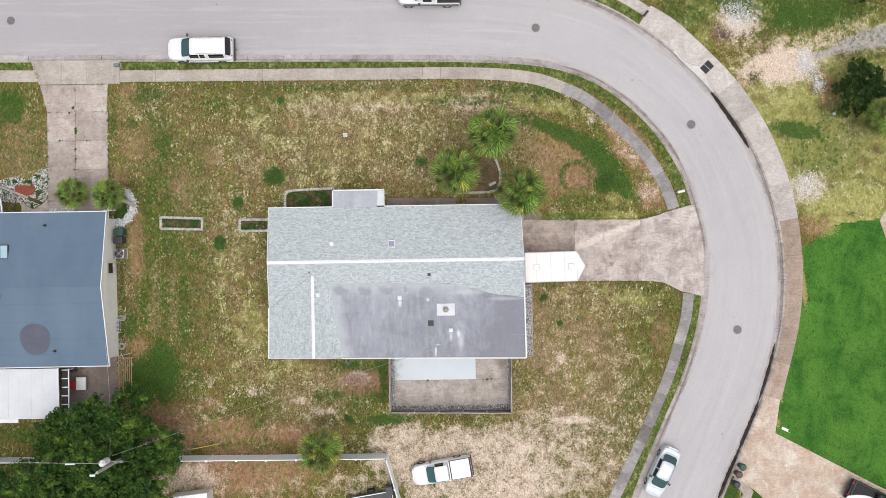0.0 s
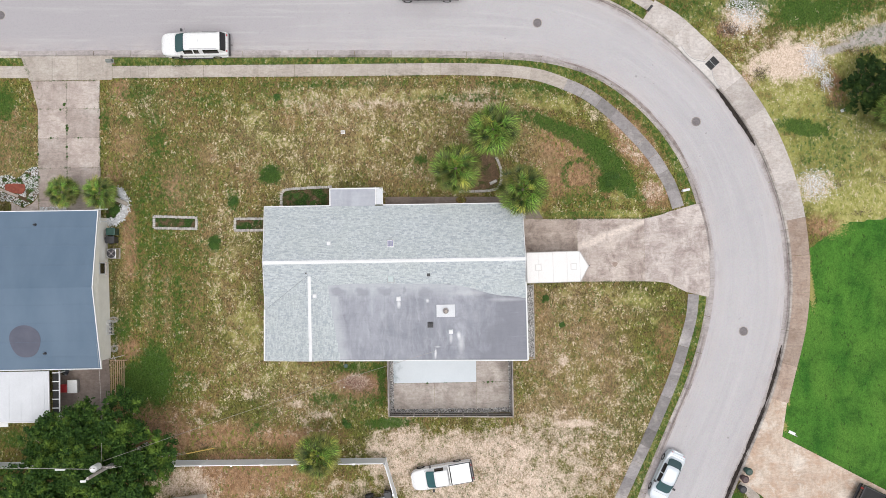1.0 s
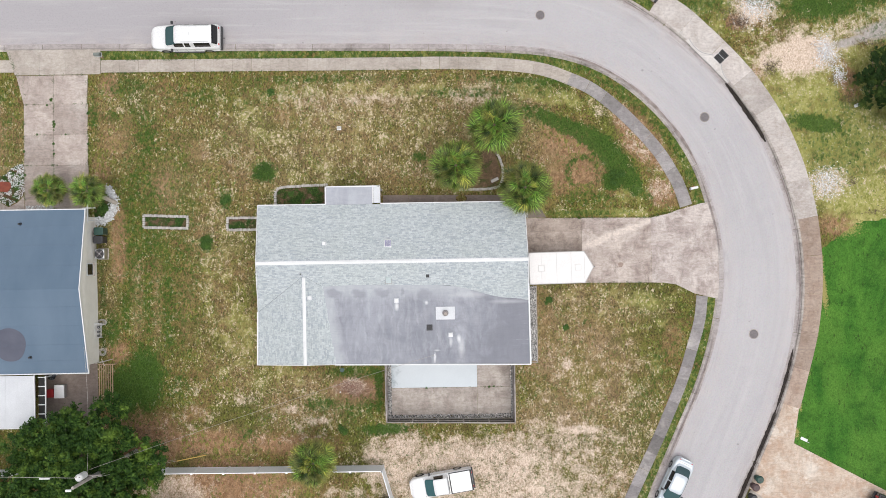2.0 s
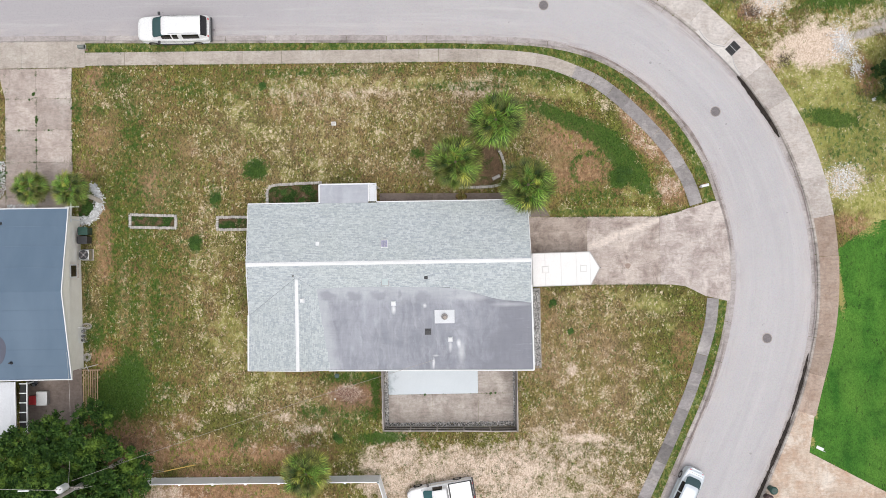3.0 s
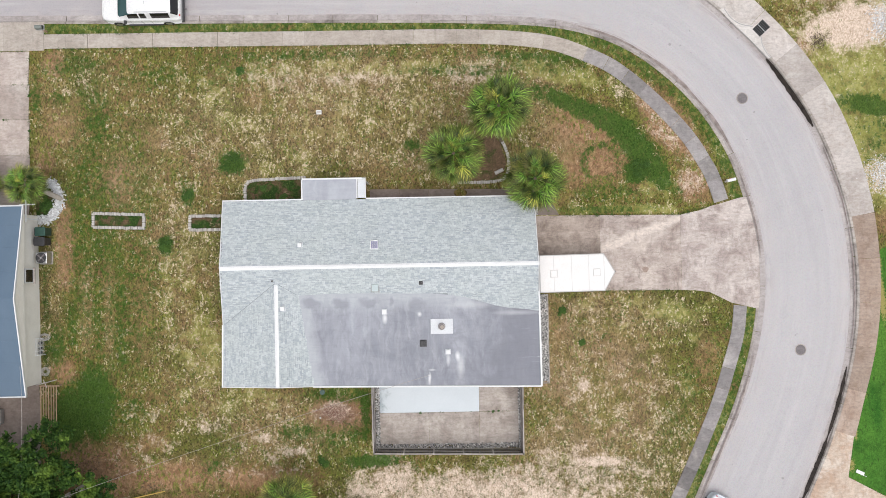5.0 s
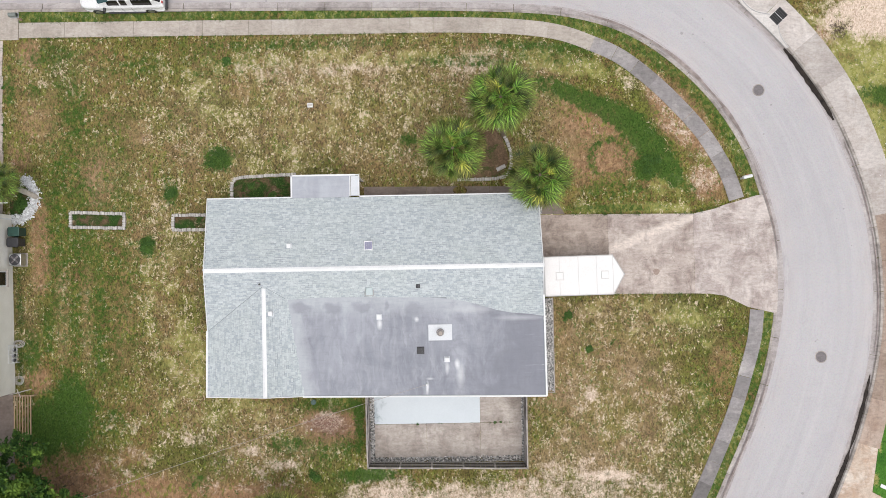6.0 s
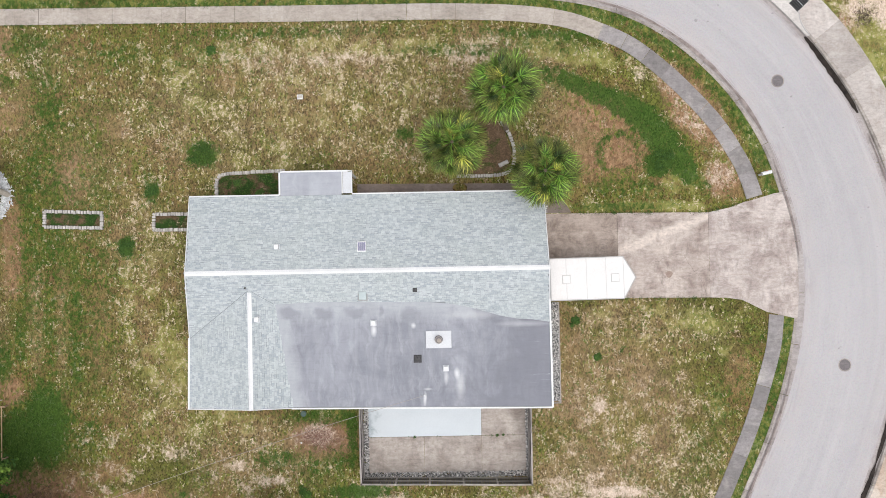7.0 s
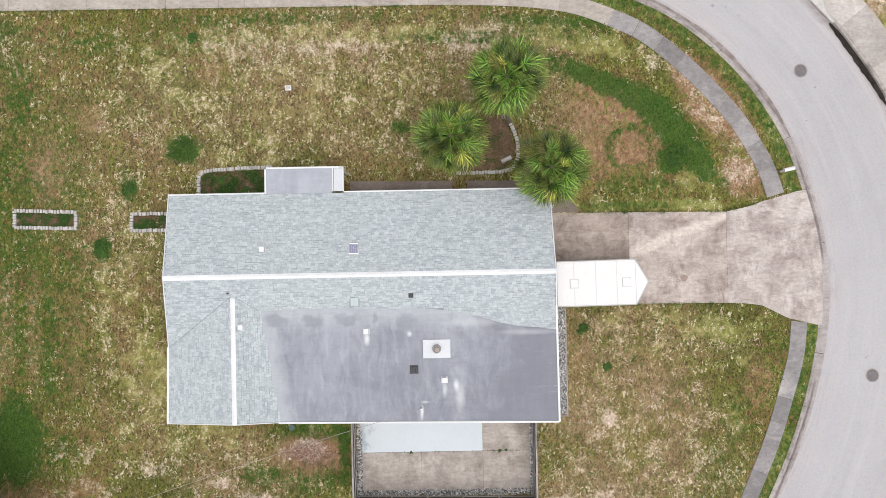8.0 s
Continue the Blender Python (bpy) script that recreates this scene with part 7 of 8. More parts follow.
puddle(gutter_between((22.2, 12.6), (25.25, 7.9)), 0.46, 1)
puddle(gutter_between((26.6, -7.6), (25.3, -13.2)), 0.26, 2)
puddle(gutter_between((25.6, -12.6), (24.0, -16.9)), 0.34, 3)
puddle(gutter_between((24.2, -16.4), (22.0, -21.2)), 0.3, 4)


def silt(line, off, p, q, wide, seed):
    """A dark band of dried silt on the gutter pan."""
    ln = beside(line, off)
    i, j = (int(np.argmin((ln[:, 0] - a[0]) ** 2 + (ln[:, 1] - a[1]) ** 2)) for a in (p, q))
    ln = spline([tuple(w) for w in ln[min(i, j):max(i, j) + 1:3]], 0.2)
    k = np.linspace(0, 1, len(ln))
    rng = np.random.default_rng(seed)
    wob = np.convolve(rng.uniform(0.1, 1.5, len(ln) + 6), np.ones(7) / 7, "valid")
    half = wide * np.sin(np.pi * np.clip(k, 0.02, 0.98)) ** 0.5 * wob / 2
    nrm = beside(ln, 1.0) - ln
    v, f = ribbon([at_height(ln - nrm * half[:, None], ROAD_Z + 0.026 + 0.004 * seed), at_height(ln + nrm * half[:, None], ROAD_Z + 0.026 + 0.004 * seed)])
    structure(raw("gutter_silt", v, f, M_SILT), "brown dried silt along the gutter", "silt")


M_SILT = surface("dried_gutter_silt", (0.15, 0.12, 0.11), (0.34, 0.29, 0.275), 2.2, 14, 0.95)
silt(KERB_IN, 0.22, (9.5, 14.7), (14.2, 12.2), 0.20, 1)
silt(KERB_IN, 0.24, (13.0, 13.0), (17.5, 9.0), 0.26, 2)
silt(KERB_IN, 0.26, (16.6, 10.0), (19.3, 6.3), 0.26, 3)
silt(KERB_IN, 0.14, (19.6, 5.4), (20.8, -0.4), 0.12, 4)
silt(KERB_OUT, -0.1, (10.0, 20.6), (17.0, 17.2), 0.14, 5)
silt(KERB_OUT, -0.1, (25.6, 7.0), (27.4, 1.0), 0.12, 6)
silt(KERB_OUT, -0.1, (27.4, 1.5), (26.8, -7.4), 0.12, 7)
silt(KERB_IN, 0.2, (20.4, -7.0), (16.5, -16.5), 0.16, 8)

mb = thing("mailbox", pose(19.1, 4.55, 0, 0, 0, 12), "white mailbox on a post beside the sidewalk", "mailbox")
part("post", block(-0.05, 0.05, -0.05, 0.05, 0, 1.0), M_WHITE, mb)
bm = block(-0.28, 0.28, -0.1, 0.1, 1.0, 1.14, 0.01)
rod(bm, (-0.28, 0, 1.14), (0.28, 0, 1.14), 0.1, 0.1, 16)
part("box", bm, M_WHITE, mb)
part("flag", block(-0.1, 0.06, 0.1, 0.115, 1.12, 1.2), M_RED, mb)
mb2 = thing("mailbox", pose(16.55, 19.0, 0, 0, 0, 50), "black mailbox on a post by the outer kerb", "mailbox")
part("post", block(-0.05, 0.05, -0.05, 0.05, 0, 1.0), M_BROWN_TIMBER, mb2)
bm = block(-0.26, 0.26, -0.1, 0.1, 1.0, 1.13, 0.01)
rod(bm, (-0.26, 0, 1.13), (0.26, 0, 1.13), 0.1, 0.1, 16)
part("box", bm, M_DARK, mb2)
M_GREY_BOX = surface("grey_green_enamel", (0.12, 0.14, 0.13), (0.2, 0.22, 0.2), 3, 20, 0.5)
gb = thing("mailbox", pose(-26.25, 15.5, 0, 0, 0, 0), "grey-green mailbox beside the west drive", "mailbox")
part("post", block(-0.05, 0.05, -0.05, 0.05, 0, 0.95), M_BROWN_TIMBER, gb)
bm = block(-0.24, 0.24, -0.13, 0.13, 0.95, 1.1, 0.01)
rod(bm, (-0.24, 0, 1.1), (0.24, 0, 1.1), 0.13, 0.13, 16)
part("box", bm, M_GREY_BOX, gb)
part("shelf", block(-0.25, 0.3, -0.17, 0.17, 0.9, 0.95, 0.01), M_STEEL, gb)
mt = thing("meter_box", pose(-8.0, 9.72, 0), "pale concrete meter box in the lawn", "meter box")
part("body", block(-0.17, 0.17, -0.14, 0.14, -0.1, 0.05, 0.015), M_WHITE_ROCK, mt)
part("lid", block(-0.12, 0.12, -0.09, 0.09, 0.05, 0.065, 0.006), M_STONE, mt)
sg = thing("yard_sign", pose(27.5, -14.9, 0, 0, 0, -25), "small white sign lying on green lawn", "sign")
part("board", block(-0.28, 0.28, -0.11, 0.11, 0.02, 0.05, 0.008), M_WHITE, sg)
part("stake", block(0.28, 0.5, -0.1, -0.07, 0.01, 0.03), M_STEEL, sg)
wh = thing("white_planter", pose(32.2, 10.85, 0, 0, 0, 20), "small white broken planter beside the shrub", "planter")
part("bowl", block(-0.22, 0.22, -0.12, 0.12, 0, 0.16, 0.04), M_WHITE, wh)
tub = thing("garden_log", pose(3.98, 5.5, 0, 0, 0, 25), "short grey log lying in the palm bed", "log")
part("log", rod(bmesh.new(), (-0.28, 0, 0.12), (0.3, 0, 0.13), 0.13, 0.12, 14), M_STONE, tub)
part("end_ring", rod(bmesh.new(), (0.3, 0, 0.13), (0.31, 0, 0.13), 0.1, 0.1, 14), M_TIMBER, tub)


def pole():
    p = thing("utility_pole", pose(-24.0, -14.95, 0), "grey timber utility pole with a white transformer", "utility pole")
    part("pole", rod(bmesh.new(), (0, 0, -0.2), (-0.62, -0.25, 9.2), 0.16, 0.11, 14), M_TIMBER, p)
    bm = rod(bmesh.new(), (-0.72, 0.12, 7.25), (-0.72, 0.12, 8.1), 0.24, 0.24, 20)
    rod(bm, (-0.72, 0.12, 8.1), (-0.72, 0.12, 8.2), 0.26, 0.2, 20)
    drum = part("transformer", bm, M_WHITE, p, "white transformer drum")
    for a in (0.6, 2.4):
        part("bushing", rod(bmesh.new(), (-0.72 + 0.14 * math.cos(a), 0.12 + 0.14 * math.sin(a), 8.2), (-0.72 + 0.17 * math.cos(a), 0.12 + 0.17 * math.sin(a), 8.42), 0.04, 0.025, 10), M_STONE, drum)
    part("lamp_arm", rod(bmesh.new(), (-0.6, -0.2, 8.3), (-1.25, -0.62, 8.4), 0.03, 0.03, 8), M_STEEL, p)
    part("lamp_head", block(-1.5, -1.1, -0.72, -0.56, 8.34, 8.44, 0.03), M_WHITE, p, "white lamp head")
    part("cross_arm", block(-0.75, 0.35, -0.05, 0.05, 7.0, 7.1, 0.01), M_TIMBER, p)
    for x in (-0.6, -0.15, 0.25):
        part("insulator", rod(bmesh.new(), (x, 0.0, 7.1), (x, 0.0, 7.24), 0.04, 0.03, 10), M_STONE, p)
    part("conduit", rod(bmesh.new(), (0.16, 0.06, 0.1), (-0.3, -0.08, 7.0), 0.04, 0.04, 8), M_STEEL, p)
    return p


pole()


def overhead(name, a, b, drop, r, mat, label):
    ob = new(name, bpy.data.curves.new(name, "CURVE"))
    ob.data.materials.append(mat)
    cable(ob, sag(a, b, drop, 24), r)
    return tagged(ob, label, "cable")


overhead("overhead_wire", (-24.4, -15.0, 7.6), (-26.6, -6.6, 3.0), 0.4, 0.009, M_STONE, "pale overhead wire from pole to house")
west_wire = overhead("overhead_wire", (-24.72, -14.83, 8.15), (-40.0, -14.6, 7.8), 0.2, 0.012, M_STONE, "pale overhead wire from the pole")
part("strain_insulator", rod(bmesh.new(), (-27.4, -14.86, 8.02), (-26.7, -14.85, 8.05), 0.06, 0.06, 10), M_WHITE, west_wire, "white strain insulator")
overhead("guy_wire", (-24.3, -15.1, 7.2), (-18.6, -15.35, 0.05), 0.05, 0.009, M_STONE, "pale guy wire from pole to lawn")
overhead("guy_wire", (-24.3, -15.1, 6.4), (-20.9, -15.65, 0.05), 0.05, 0.009, M_STONE, "short pale guy wire beside the fence")
overhead("guy_guard", (-20.2, -15.3, 2.0), (-18.6, -15.35, 0.05), 0.0, 0.035, surface("yellow_plastic", (0.55, 0.36, 0.08), (0.65, 0.44, 0.12), 3, 20, 0.5), "yellow guy wire guard")


# ---- palms ----
def fan_leaf(name, size, count, droop, seed, mat):
    """A costapalmate frond: stalk, arched midrib and many narrow folded blades that bend down to their tips; it points along +x."""
    rng = random.Random(seed)
    v, f, far = [], [], []

    def strip(pts, w):
        k = len(v)
        d = Vector(pts[-1]) - Vector(pts[0])
        side = Vector((-d.y, d.x, 0))
        side = side.normalized() * w if side.length > 1e-6 else Vector((0, w, 0))
        wide = (0.5, 1.0, 0.75)
        for p, u, t in zip(pts[:3], wide, (0.0, 0.1, 0.45)):
            v.extend([tuple(Vector(p) - side * u), tuple(Vector(p) + side * u + Vector((0, 0, 0.4 * w)))])
            far.extend([t, t])
        v.append(tuple(pts[3]))
        far.append(1.0)
        f.extend([(k, k + 2, k + 3, k + 1), (k + 2, k + 4, k + 5, k + 3), (k + 4, k + 6, k + 5)])

    stalk = 0.60 * size
    strip([(0, 0, 0), (stalk * 0.4, 0, 0.03), (stalk * 0.8, 0, 0.04), (stalk * 1.3, 0, 0.0)], 0.016)
    for i in range(count):
        u = (i + 0.5) / count * 2 - 1
        a = radians(128) * u + rng.uniform(-0.06, 0.06)
        ln = size * (0.46 - 0.12 * abs(u) ** 1.5) * rng.uniform(0.85, 1.1)
        rib = 1 - abs(u)
        root = (stalk + 0.14 * size * rib, 0.015 * u, 0.03 - 0.05 * size * rib ** 2)
        fall = droop * rng.uniform(0.6, 1.5) * (0.8 + 0.6 * abs(u))
        at = lambda s: (root[0] + math.cos(a) * ln * s, root[1] + math.sin(a) * ln * s, root[2] + 0.05 * size * s - fall * s ** 2.4)
        strip([at(0), at(0.35), at(0.7), at(1)], 0.0135 * size)
    me = bpy.data.meshes.new(name)
    me.from_pydata(v, [], f)
    me.materials.append(mat)
    tip = me.attributes.new("tip", "FLOAT", "POINT")
    tip.data.foreach_set("value", np.array(far, np.float32))
    return me


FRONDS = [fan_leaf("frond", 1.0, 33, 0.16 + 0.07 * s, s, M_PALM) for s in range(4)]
OLD_FRONDS = [fan_leaf("frond", 1.0, 31, 0.26, 10 + s, M_PALM_OLD) for s in range(2)]
DEAD_FRONDS = [fan_leaf("frond", 1.0, 24, 0.5, 20 + s, M_PALM_DEAD) for s in range(2)]


def palm(x, y, top, size, count, seed, label, lean=(0.0, 0.0), old=0.18, dead=8, group="sabal palms", bark=None, skirt=(-68, -38)):
    rng = random.Random(seed)
    t = thing("palm_tree", pose(x, y, 0), label, "palm tree", group)
    bm = bmesh.new()
    n = 9
    for i in range(n):
        u0, u1 = i / n, (i + 1) / n
        p = (lean[0] * (1 - u0) ** 2, lean[1] * (1 - u0) ** 2, -0.1 + (top + 0.1) * u0)
        q = (lean[0] * (1 - u1) ** 2, lean[1] * (1 - u1) ** 2, -0.1 + (top + 0.1) * u1 + 0.04)
        rod(bm, p, q, 0.19 - 0.04 * u0, 0.165 - 0.03 * u1, 12) if u1 < 0.95 else None
    trunk = part("trunk", bm, bark or M_BARK, t)
    crown = part("crown", rod(bmesh.new(), (0, 0, top - 0.5), (0, 0, top - 0.2), 0.2, 0.12, 12), M_BARK, t)
    gold = 2.39996
    count = round(count * 1.15)
    for i in range(count + dead):
        u = i / count
        if i < count:
            pitch = 66 - 100 * u ** 0.8 + rng.uniform(-14, 14)
            pool = OLD_FRONDS if rng.random() < (old * (0.2 + 2.4 * u ** 2) if i > 6 else 0.75) else FRONDS
            s = size * (0.70 + 0.30 * min(1, u * 2.2)) * rng.uniform(0.85, 1.1)
        else:
            pitch = rng.uniform(*skirt)
            pool = DEAD_FRONDS
            s = size * rng.uniform(0.75, 0.95)
        if i < 16:
            s, pitch = size * rng.uniform(0.42, 0.62), rng.uniform(18, 66)
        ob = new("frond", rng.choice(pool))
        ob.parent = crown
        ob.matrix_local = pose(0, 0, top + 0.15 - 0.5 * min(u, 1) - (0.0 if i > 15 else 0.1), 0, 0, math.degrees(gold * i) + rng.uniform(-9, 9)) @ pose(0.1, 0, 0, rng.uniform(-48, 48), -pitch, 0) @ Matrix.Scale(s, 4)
    return t


palm(0.92, 6.2, 4.2, 1.68, 100, 1, "sabal palm with a full green crown in the lawn bed", (0.4, -0.6), 0.26)
palm(3.72, 8.95, 5.0, 1.74, 100, 2, "sabal palm with a full dark green crown", (0.5, -1.4), 0.06, 10)
palm(5.85, 4.45, 5.0, 1.68, 84, 3, "sabal palm with an open green crown beside the roof", (-0.9, 0.9), 0.14, 3)
palm(-9.8, -15.28, 3.6, 1.5, 120, 4, "sabal palm with yellowed frond tips at the fence", (0.2, 0.3), 0.85, 12)
palm(-29.4, 5.05, 2.6, 1.06, 80, 5, "small palm beside the drive in front of the house", (0.1, 0.1), 0.16, 34, skirt=(-40, -8))
palm(-26.5, 4.95, 2.6, 1.1, 76, 6, "small palm with a leaning trunk in a rock bed", (1.15, -0.75), 0.2, 40, bark=M_BARK_PALE, skirt=(-36, -4))
palm(34.9, 10.0, 3.0, 1.5, 76, 7, "palm with drying fronds beside a dark shrub", (0, 0), 0.15, 34, skirt=(-45, -12))


# ---- broadleaf tree and shrubs ----
def leaf_cloud(clumps, per, size, seed):
    """Leaves as small bent quads gathered in uneven clumps (x, y, z, r)."""
    rng = np.random.default_rng(seed)
    c = np.array(clumps)
    pick = rng.integers(0, len(c), per)
    d = rng.normal(size=(per, 3))
    d /= np.linalg.norm(d, axis=1)[:, None]
    d[:, 2] = np.abs(d[:, 2]) * 0.9 - 0.25
    r = c[pick, 3] * np.abs(rng.normal(0.75, 0.42, per))
    p = c[pick, :3] + d * r[:, None] * np.array([1, 1, 0.75])
    n = d + rng.normal(size=(per, 3)) * 0.55 + np.array([0, 0, 0.7])
    n /= np.linalg.norm(n, axis=1)[:, None]
    t = np.cross(n, rng.normal(size=(per, 3)))
    t /= np.linalg.norm(t, axis=1)[:, None]
    b = np.cross(n, t)
    s = size * rng.uniform(0.6, 1.35, per)[:, None]
    v = np.stack([p - t * s, p + b * s * 0.5 - n * s * 0.1, p + t * s * 1.05 - n * s * 0.25, p - b * s * 0.5 - n * s * 0.1], 1).reshape(-1, 3)
    i = np.arange(per)[:, None] * 4
    return v.tolist(), np.concatenate([i + np.array([[0, 1, 2, 3]])], 0).tolist()


def broadleaf(name, x, y, rx, ry, z0, z1, clumps, leaves, size, seed, mat, label, category):
    rng = random.Random(seed)
    t = thing(name, pose(x, y, 0), label, category)
    cl = []
    lobes = []
    for i in range(clumps):
        a, u = i * 2.39996, math.sqrt((i + 0.5) / clumps)
        ragged = rng.uniform(0.86, 1.1)
        lift = math.sqrt(max(0.0, 1 - 0.75 * u * u))
        lobes.append((rx * 0.86 * u * ragged * math.cos(a), ry * 0.86 * u * ragged * math.sin(a), z0 + (z1 - z0) * lift * rng.uniform(0.5, 1.0), rng.uniform(0.17, 0.30) * min(rx, ry)))
    for lx, ly, lz, lr in lobes:
        for j in range(30):
            d = Vector((rng.gauss(0, 1), rng.gauss(0, 1), abs(rng.gauss(0, 0.8)))).normalized() * lr * rng.uniform(0.45, 1.15)
            cl.append((lx + d.x, ly + d.y, max(lz + 0.8 * d.z, 0.3), lr * rng.uniform(0.12, 0.3)))
    bm = bmesh.new()
    fork = (0, 0, z0 * 0.75)
    rod(bm, (0, 0, -0.1), fork, 0.05 * rx + 0.05, 0.04 * rx + 0.03, 12)
    trunk = part("trunk", bm, M_BARK, t)
    for c in cl[::37]:
        bm = bmesh.new()
        k = tuple(f + (g - f) * 0.55 + rng.uniform(-0.2, 0.2) for f, g in zip(fork, c[:3]))
        rod(bm, fork, k, 0.022 * rx + 0.01, 0.014 * rx + 0.01, 7)
        rod(bm, k, c[:3], 0.014 * rx + 0.01, 0.015, 7)
        part("limb", bm, M_BARK, t)
    v, f = leaf_cloud(cl, leaves, size, seed)
    tagged(raw("crown", v, f, mat, t), kind="stuff")
    return t


broadleaf("tree", -26.2, -15.9, 5.7, 5.5, 2.2, 6.8, 46, 120000, 0.115, 5, M_LEAF, "large leafy green tree behind the house", "tree")
broadleaf("tree", -34.6, -19.0, 3.8, 3.2, 1.8, 5.0, 22, 42000, 0.11, 15, M_LEAF, "leafy green tree beside the carport", "tree")
broadleaf("shrub", 33.6, 12.6, 2.2, 2.6, 0.5, 2.3, 22, 36000, 0.07, 6, M_LEAF_DARK, "dense dark green shrub on rough ground", "shrub")
broadleaf("shrub", 34.5, 20.6, 2.0, 1.4, 0.6, 1.8, 10, 6000, 0.09, 7, M_LEAF_DARK, "dark green shrub at the lawn edge", "shrub")


# ---- planting beds and edging ----
STONE = bpy.data.meshes.new("edging_stone")
bm = block(-0.068, 0.068, -0.1, 0.1, -0.04, 0.15, 0.028)
bm.to_mesh(STONE)
bm.free()
STONE.materials.append(M_STONE)


def edging_run(name, pts, label, step=0.155):
    """Separate cast edging stones set along a line."""
    ob = thing(name, Matrix(), label, "edging")
    rng = random.Random(len(pts))
    ln = np.array(pts, float)
    s = np.r_[0, np.cumsum(np.hypot(*np.diff(ln, axis=0).T))]
    n = max(2, int(s[-1] / step))
    for i in range(n):
        u = (i + 0.5) * s[-1] / n
        x, y = np.interp(u, s, ln[:, 0]), np.interp(u, s, ln[:, 1])
        x1, y1 = np.interp(u + 0.05, s, ln[:, 0]), np.interp(u + 0.05, s, ln[:, 1])
        x0, y0 = np.interp(u - 0.05, s, ln[:, 0]), np.interp(u - 0.05, s, ln[:, 1])
        o = new("stone", STONE)
        o.parent = ob
        o.matrix_local = pose(x + rng.uniform(-0.015, 0.015), y + rng.uniform(-0.015, 0.015), rng.uniform(-0.02, 0.02), rng.uniform(-4, 4), rng.uniform(-4, 4), math.degrees(math.atan2(y1 - y0, x1 - x0)) + rng.uniform(-5, 5))
    return ob


def bed_soil(name, poly, material, label):
    return structure(part(name, prism(poly, -0.08, 0.03), material), label, "soil")


edging_run("bed_edging", [(-23.2, 3.2), (-19.8, 3.04), (-19.8, 2.14), (-23.2, 2.27), (-23.2, 3.2)], "rectangle of pale edging stones in the lawn")
edging_run("bed_edging", [(-13.4, 2.86), (-16.72, 2.9), (-16.74, 1.96), (-13.4, 1.96)], "pale edging stones running under the eave")
edging_run("bed_edging", spline([(-12.98, 3.7), (-13.0, 4.45), (-12.92, 4.95), (-12.55, 5.18), (-11.2, 5.27), (-9.4, 5.32), (-8.95, 5.33)], 0.1), "curved row of pale edging stones by the porch")
edging_run("bed_edging", spline([(1.2, 4.82), (2.5, 4.8), (3.6, 4.84), (4.25, 4.98), (4.55, 5.4), (4.66, 6.1), (4.5, 6.9), (4.25, 7.5), (3.9, 8.05)], 0.1), "curved row of grey edging stones round the palms")
M_BED_DRY = soil("dry_bed_soil", (0.10, 0.066, 0.040), (0.052, 0.070, 0.018), 0.5)
M_BED = soil("weedy_bed_soil", (0.075, 0.048, 0.028), (0.020, 0.052, 0.009), 0.42)
bed_soil("bed_porch", [(-12.9, 3.5), (-12.9, 4.9), (-12.5, 5.08), (-8.9, 5.22), (-8.9, 3.5)], M_BED, "weedy dark soil in the porch bed")
bed_soil("bed_palms", [(1.0, 4.9), (3.6, 4.95), (4.2, 5.1), (4.52, 6.1), (4.1, 7.4), (3.4, 8.4), (2.3, 8.0), (1.2, 6.2)], M_BED_DRY, "weedy soil under the palms")
bed_soil("bed_lawn", [(-23.1, 3.1), (-19.9, 2.95), (-19.9, 2.22), (-23.1, 2.36)], M_BED, "weedy soil inside the stone rectangle")
bed_soil("bed_side", [(-16.65, 2.82), (-13.3, 2.8), (-13.3, 2.04), (-16.65, 2.04)], M_BED, "weedy soil beside the house wall")
def soft_noise(x, y, cell, seed):
    r = np.random.default_rng(seed).random((256, 256))
    u, v = x / cell + 1000, y / cell + 1000
    i, j = np.floor(u).astype(int), np.floor(v).astype(int)
    fu, fv = u - i, v - j
    fu, fv = fu * fu * (3 - 2 * fu), fv * fv * (3 - 2 * fv)
    g = lambda a, b: r[a % 256, b % 256]
    return (g(i, j) * (1 - fu) + g(i + 1, j) * fu) * (1 - fv) + (g(i, j + 1) * (1 - fu) + g(i + 1, j + 1) * fu) * fv


# rock beds of the house to the west
arc = spline([(-26.3, 5.35), (-25.75, 5.0), (-25.5, 4.2), (-25.75, 3.3), (-26.4, 2.8), (-26.9, 2.85)], 0.02)
rng = np.random.default_rng(11)
rock = arc[rng.integers(0, len(arc), 1900)] + rng.normal(scale=0.15, size=(1900, 2))
scatter_stones("white_rocks", rock.tolist(), 0.06, M_WHITE_ROCK, "white marble chips in a curved bed", 0.03)
bed_soil("bed_corner", [(-27.0, 2.9), (-26.4, 2.9), (-25.8, 3.4), (-25.55, 4.2), (-25.8, 5.0), (-26.4, 5.4), (-27.1, 5.2)], M_BED, "dark green planted soil by the wall corner")
FRONT_BED = [(-37.5, 4.7), (-37.5, 6.3), (-36.35, 6.4), (-35.4, 6.65), (-34.8, 6.7), (-34.1, 6.4), (-33.75, 6.65), (-33.4, 7.05), (-32.9, 7.3), (-32.45, 7.3), (-32.42, 5.1), (-32.9, 4.5), (-33.65, 4.1), (-34.6, 4.55), (-35.5, 4.65)]
MULCH = [(-35.1, 5.4), (-35.1, 5.95), (-34.4, 6.02), (-33.5, 5.93), (-33.45, 5.5), (-33.75, 5.15), (-34.4, 5.25)]
spots = spread(3600, -37.4, -32.4, 4.1, 7.3, 12)
thick = soft_noise(spots[:, 0], spots[:, 1], 0.45, 14) > 0.2
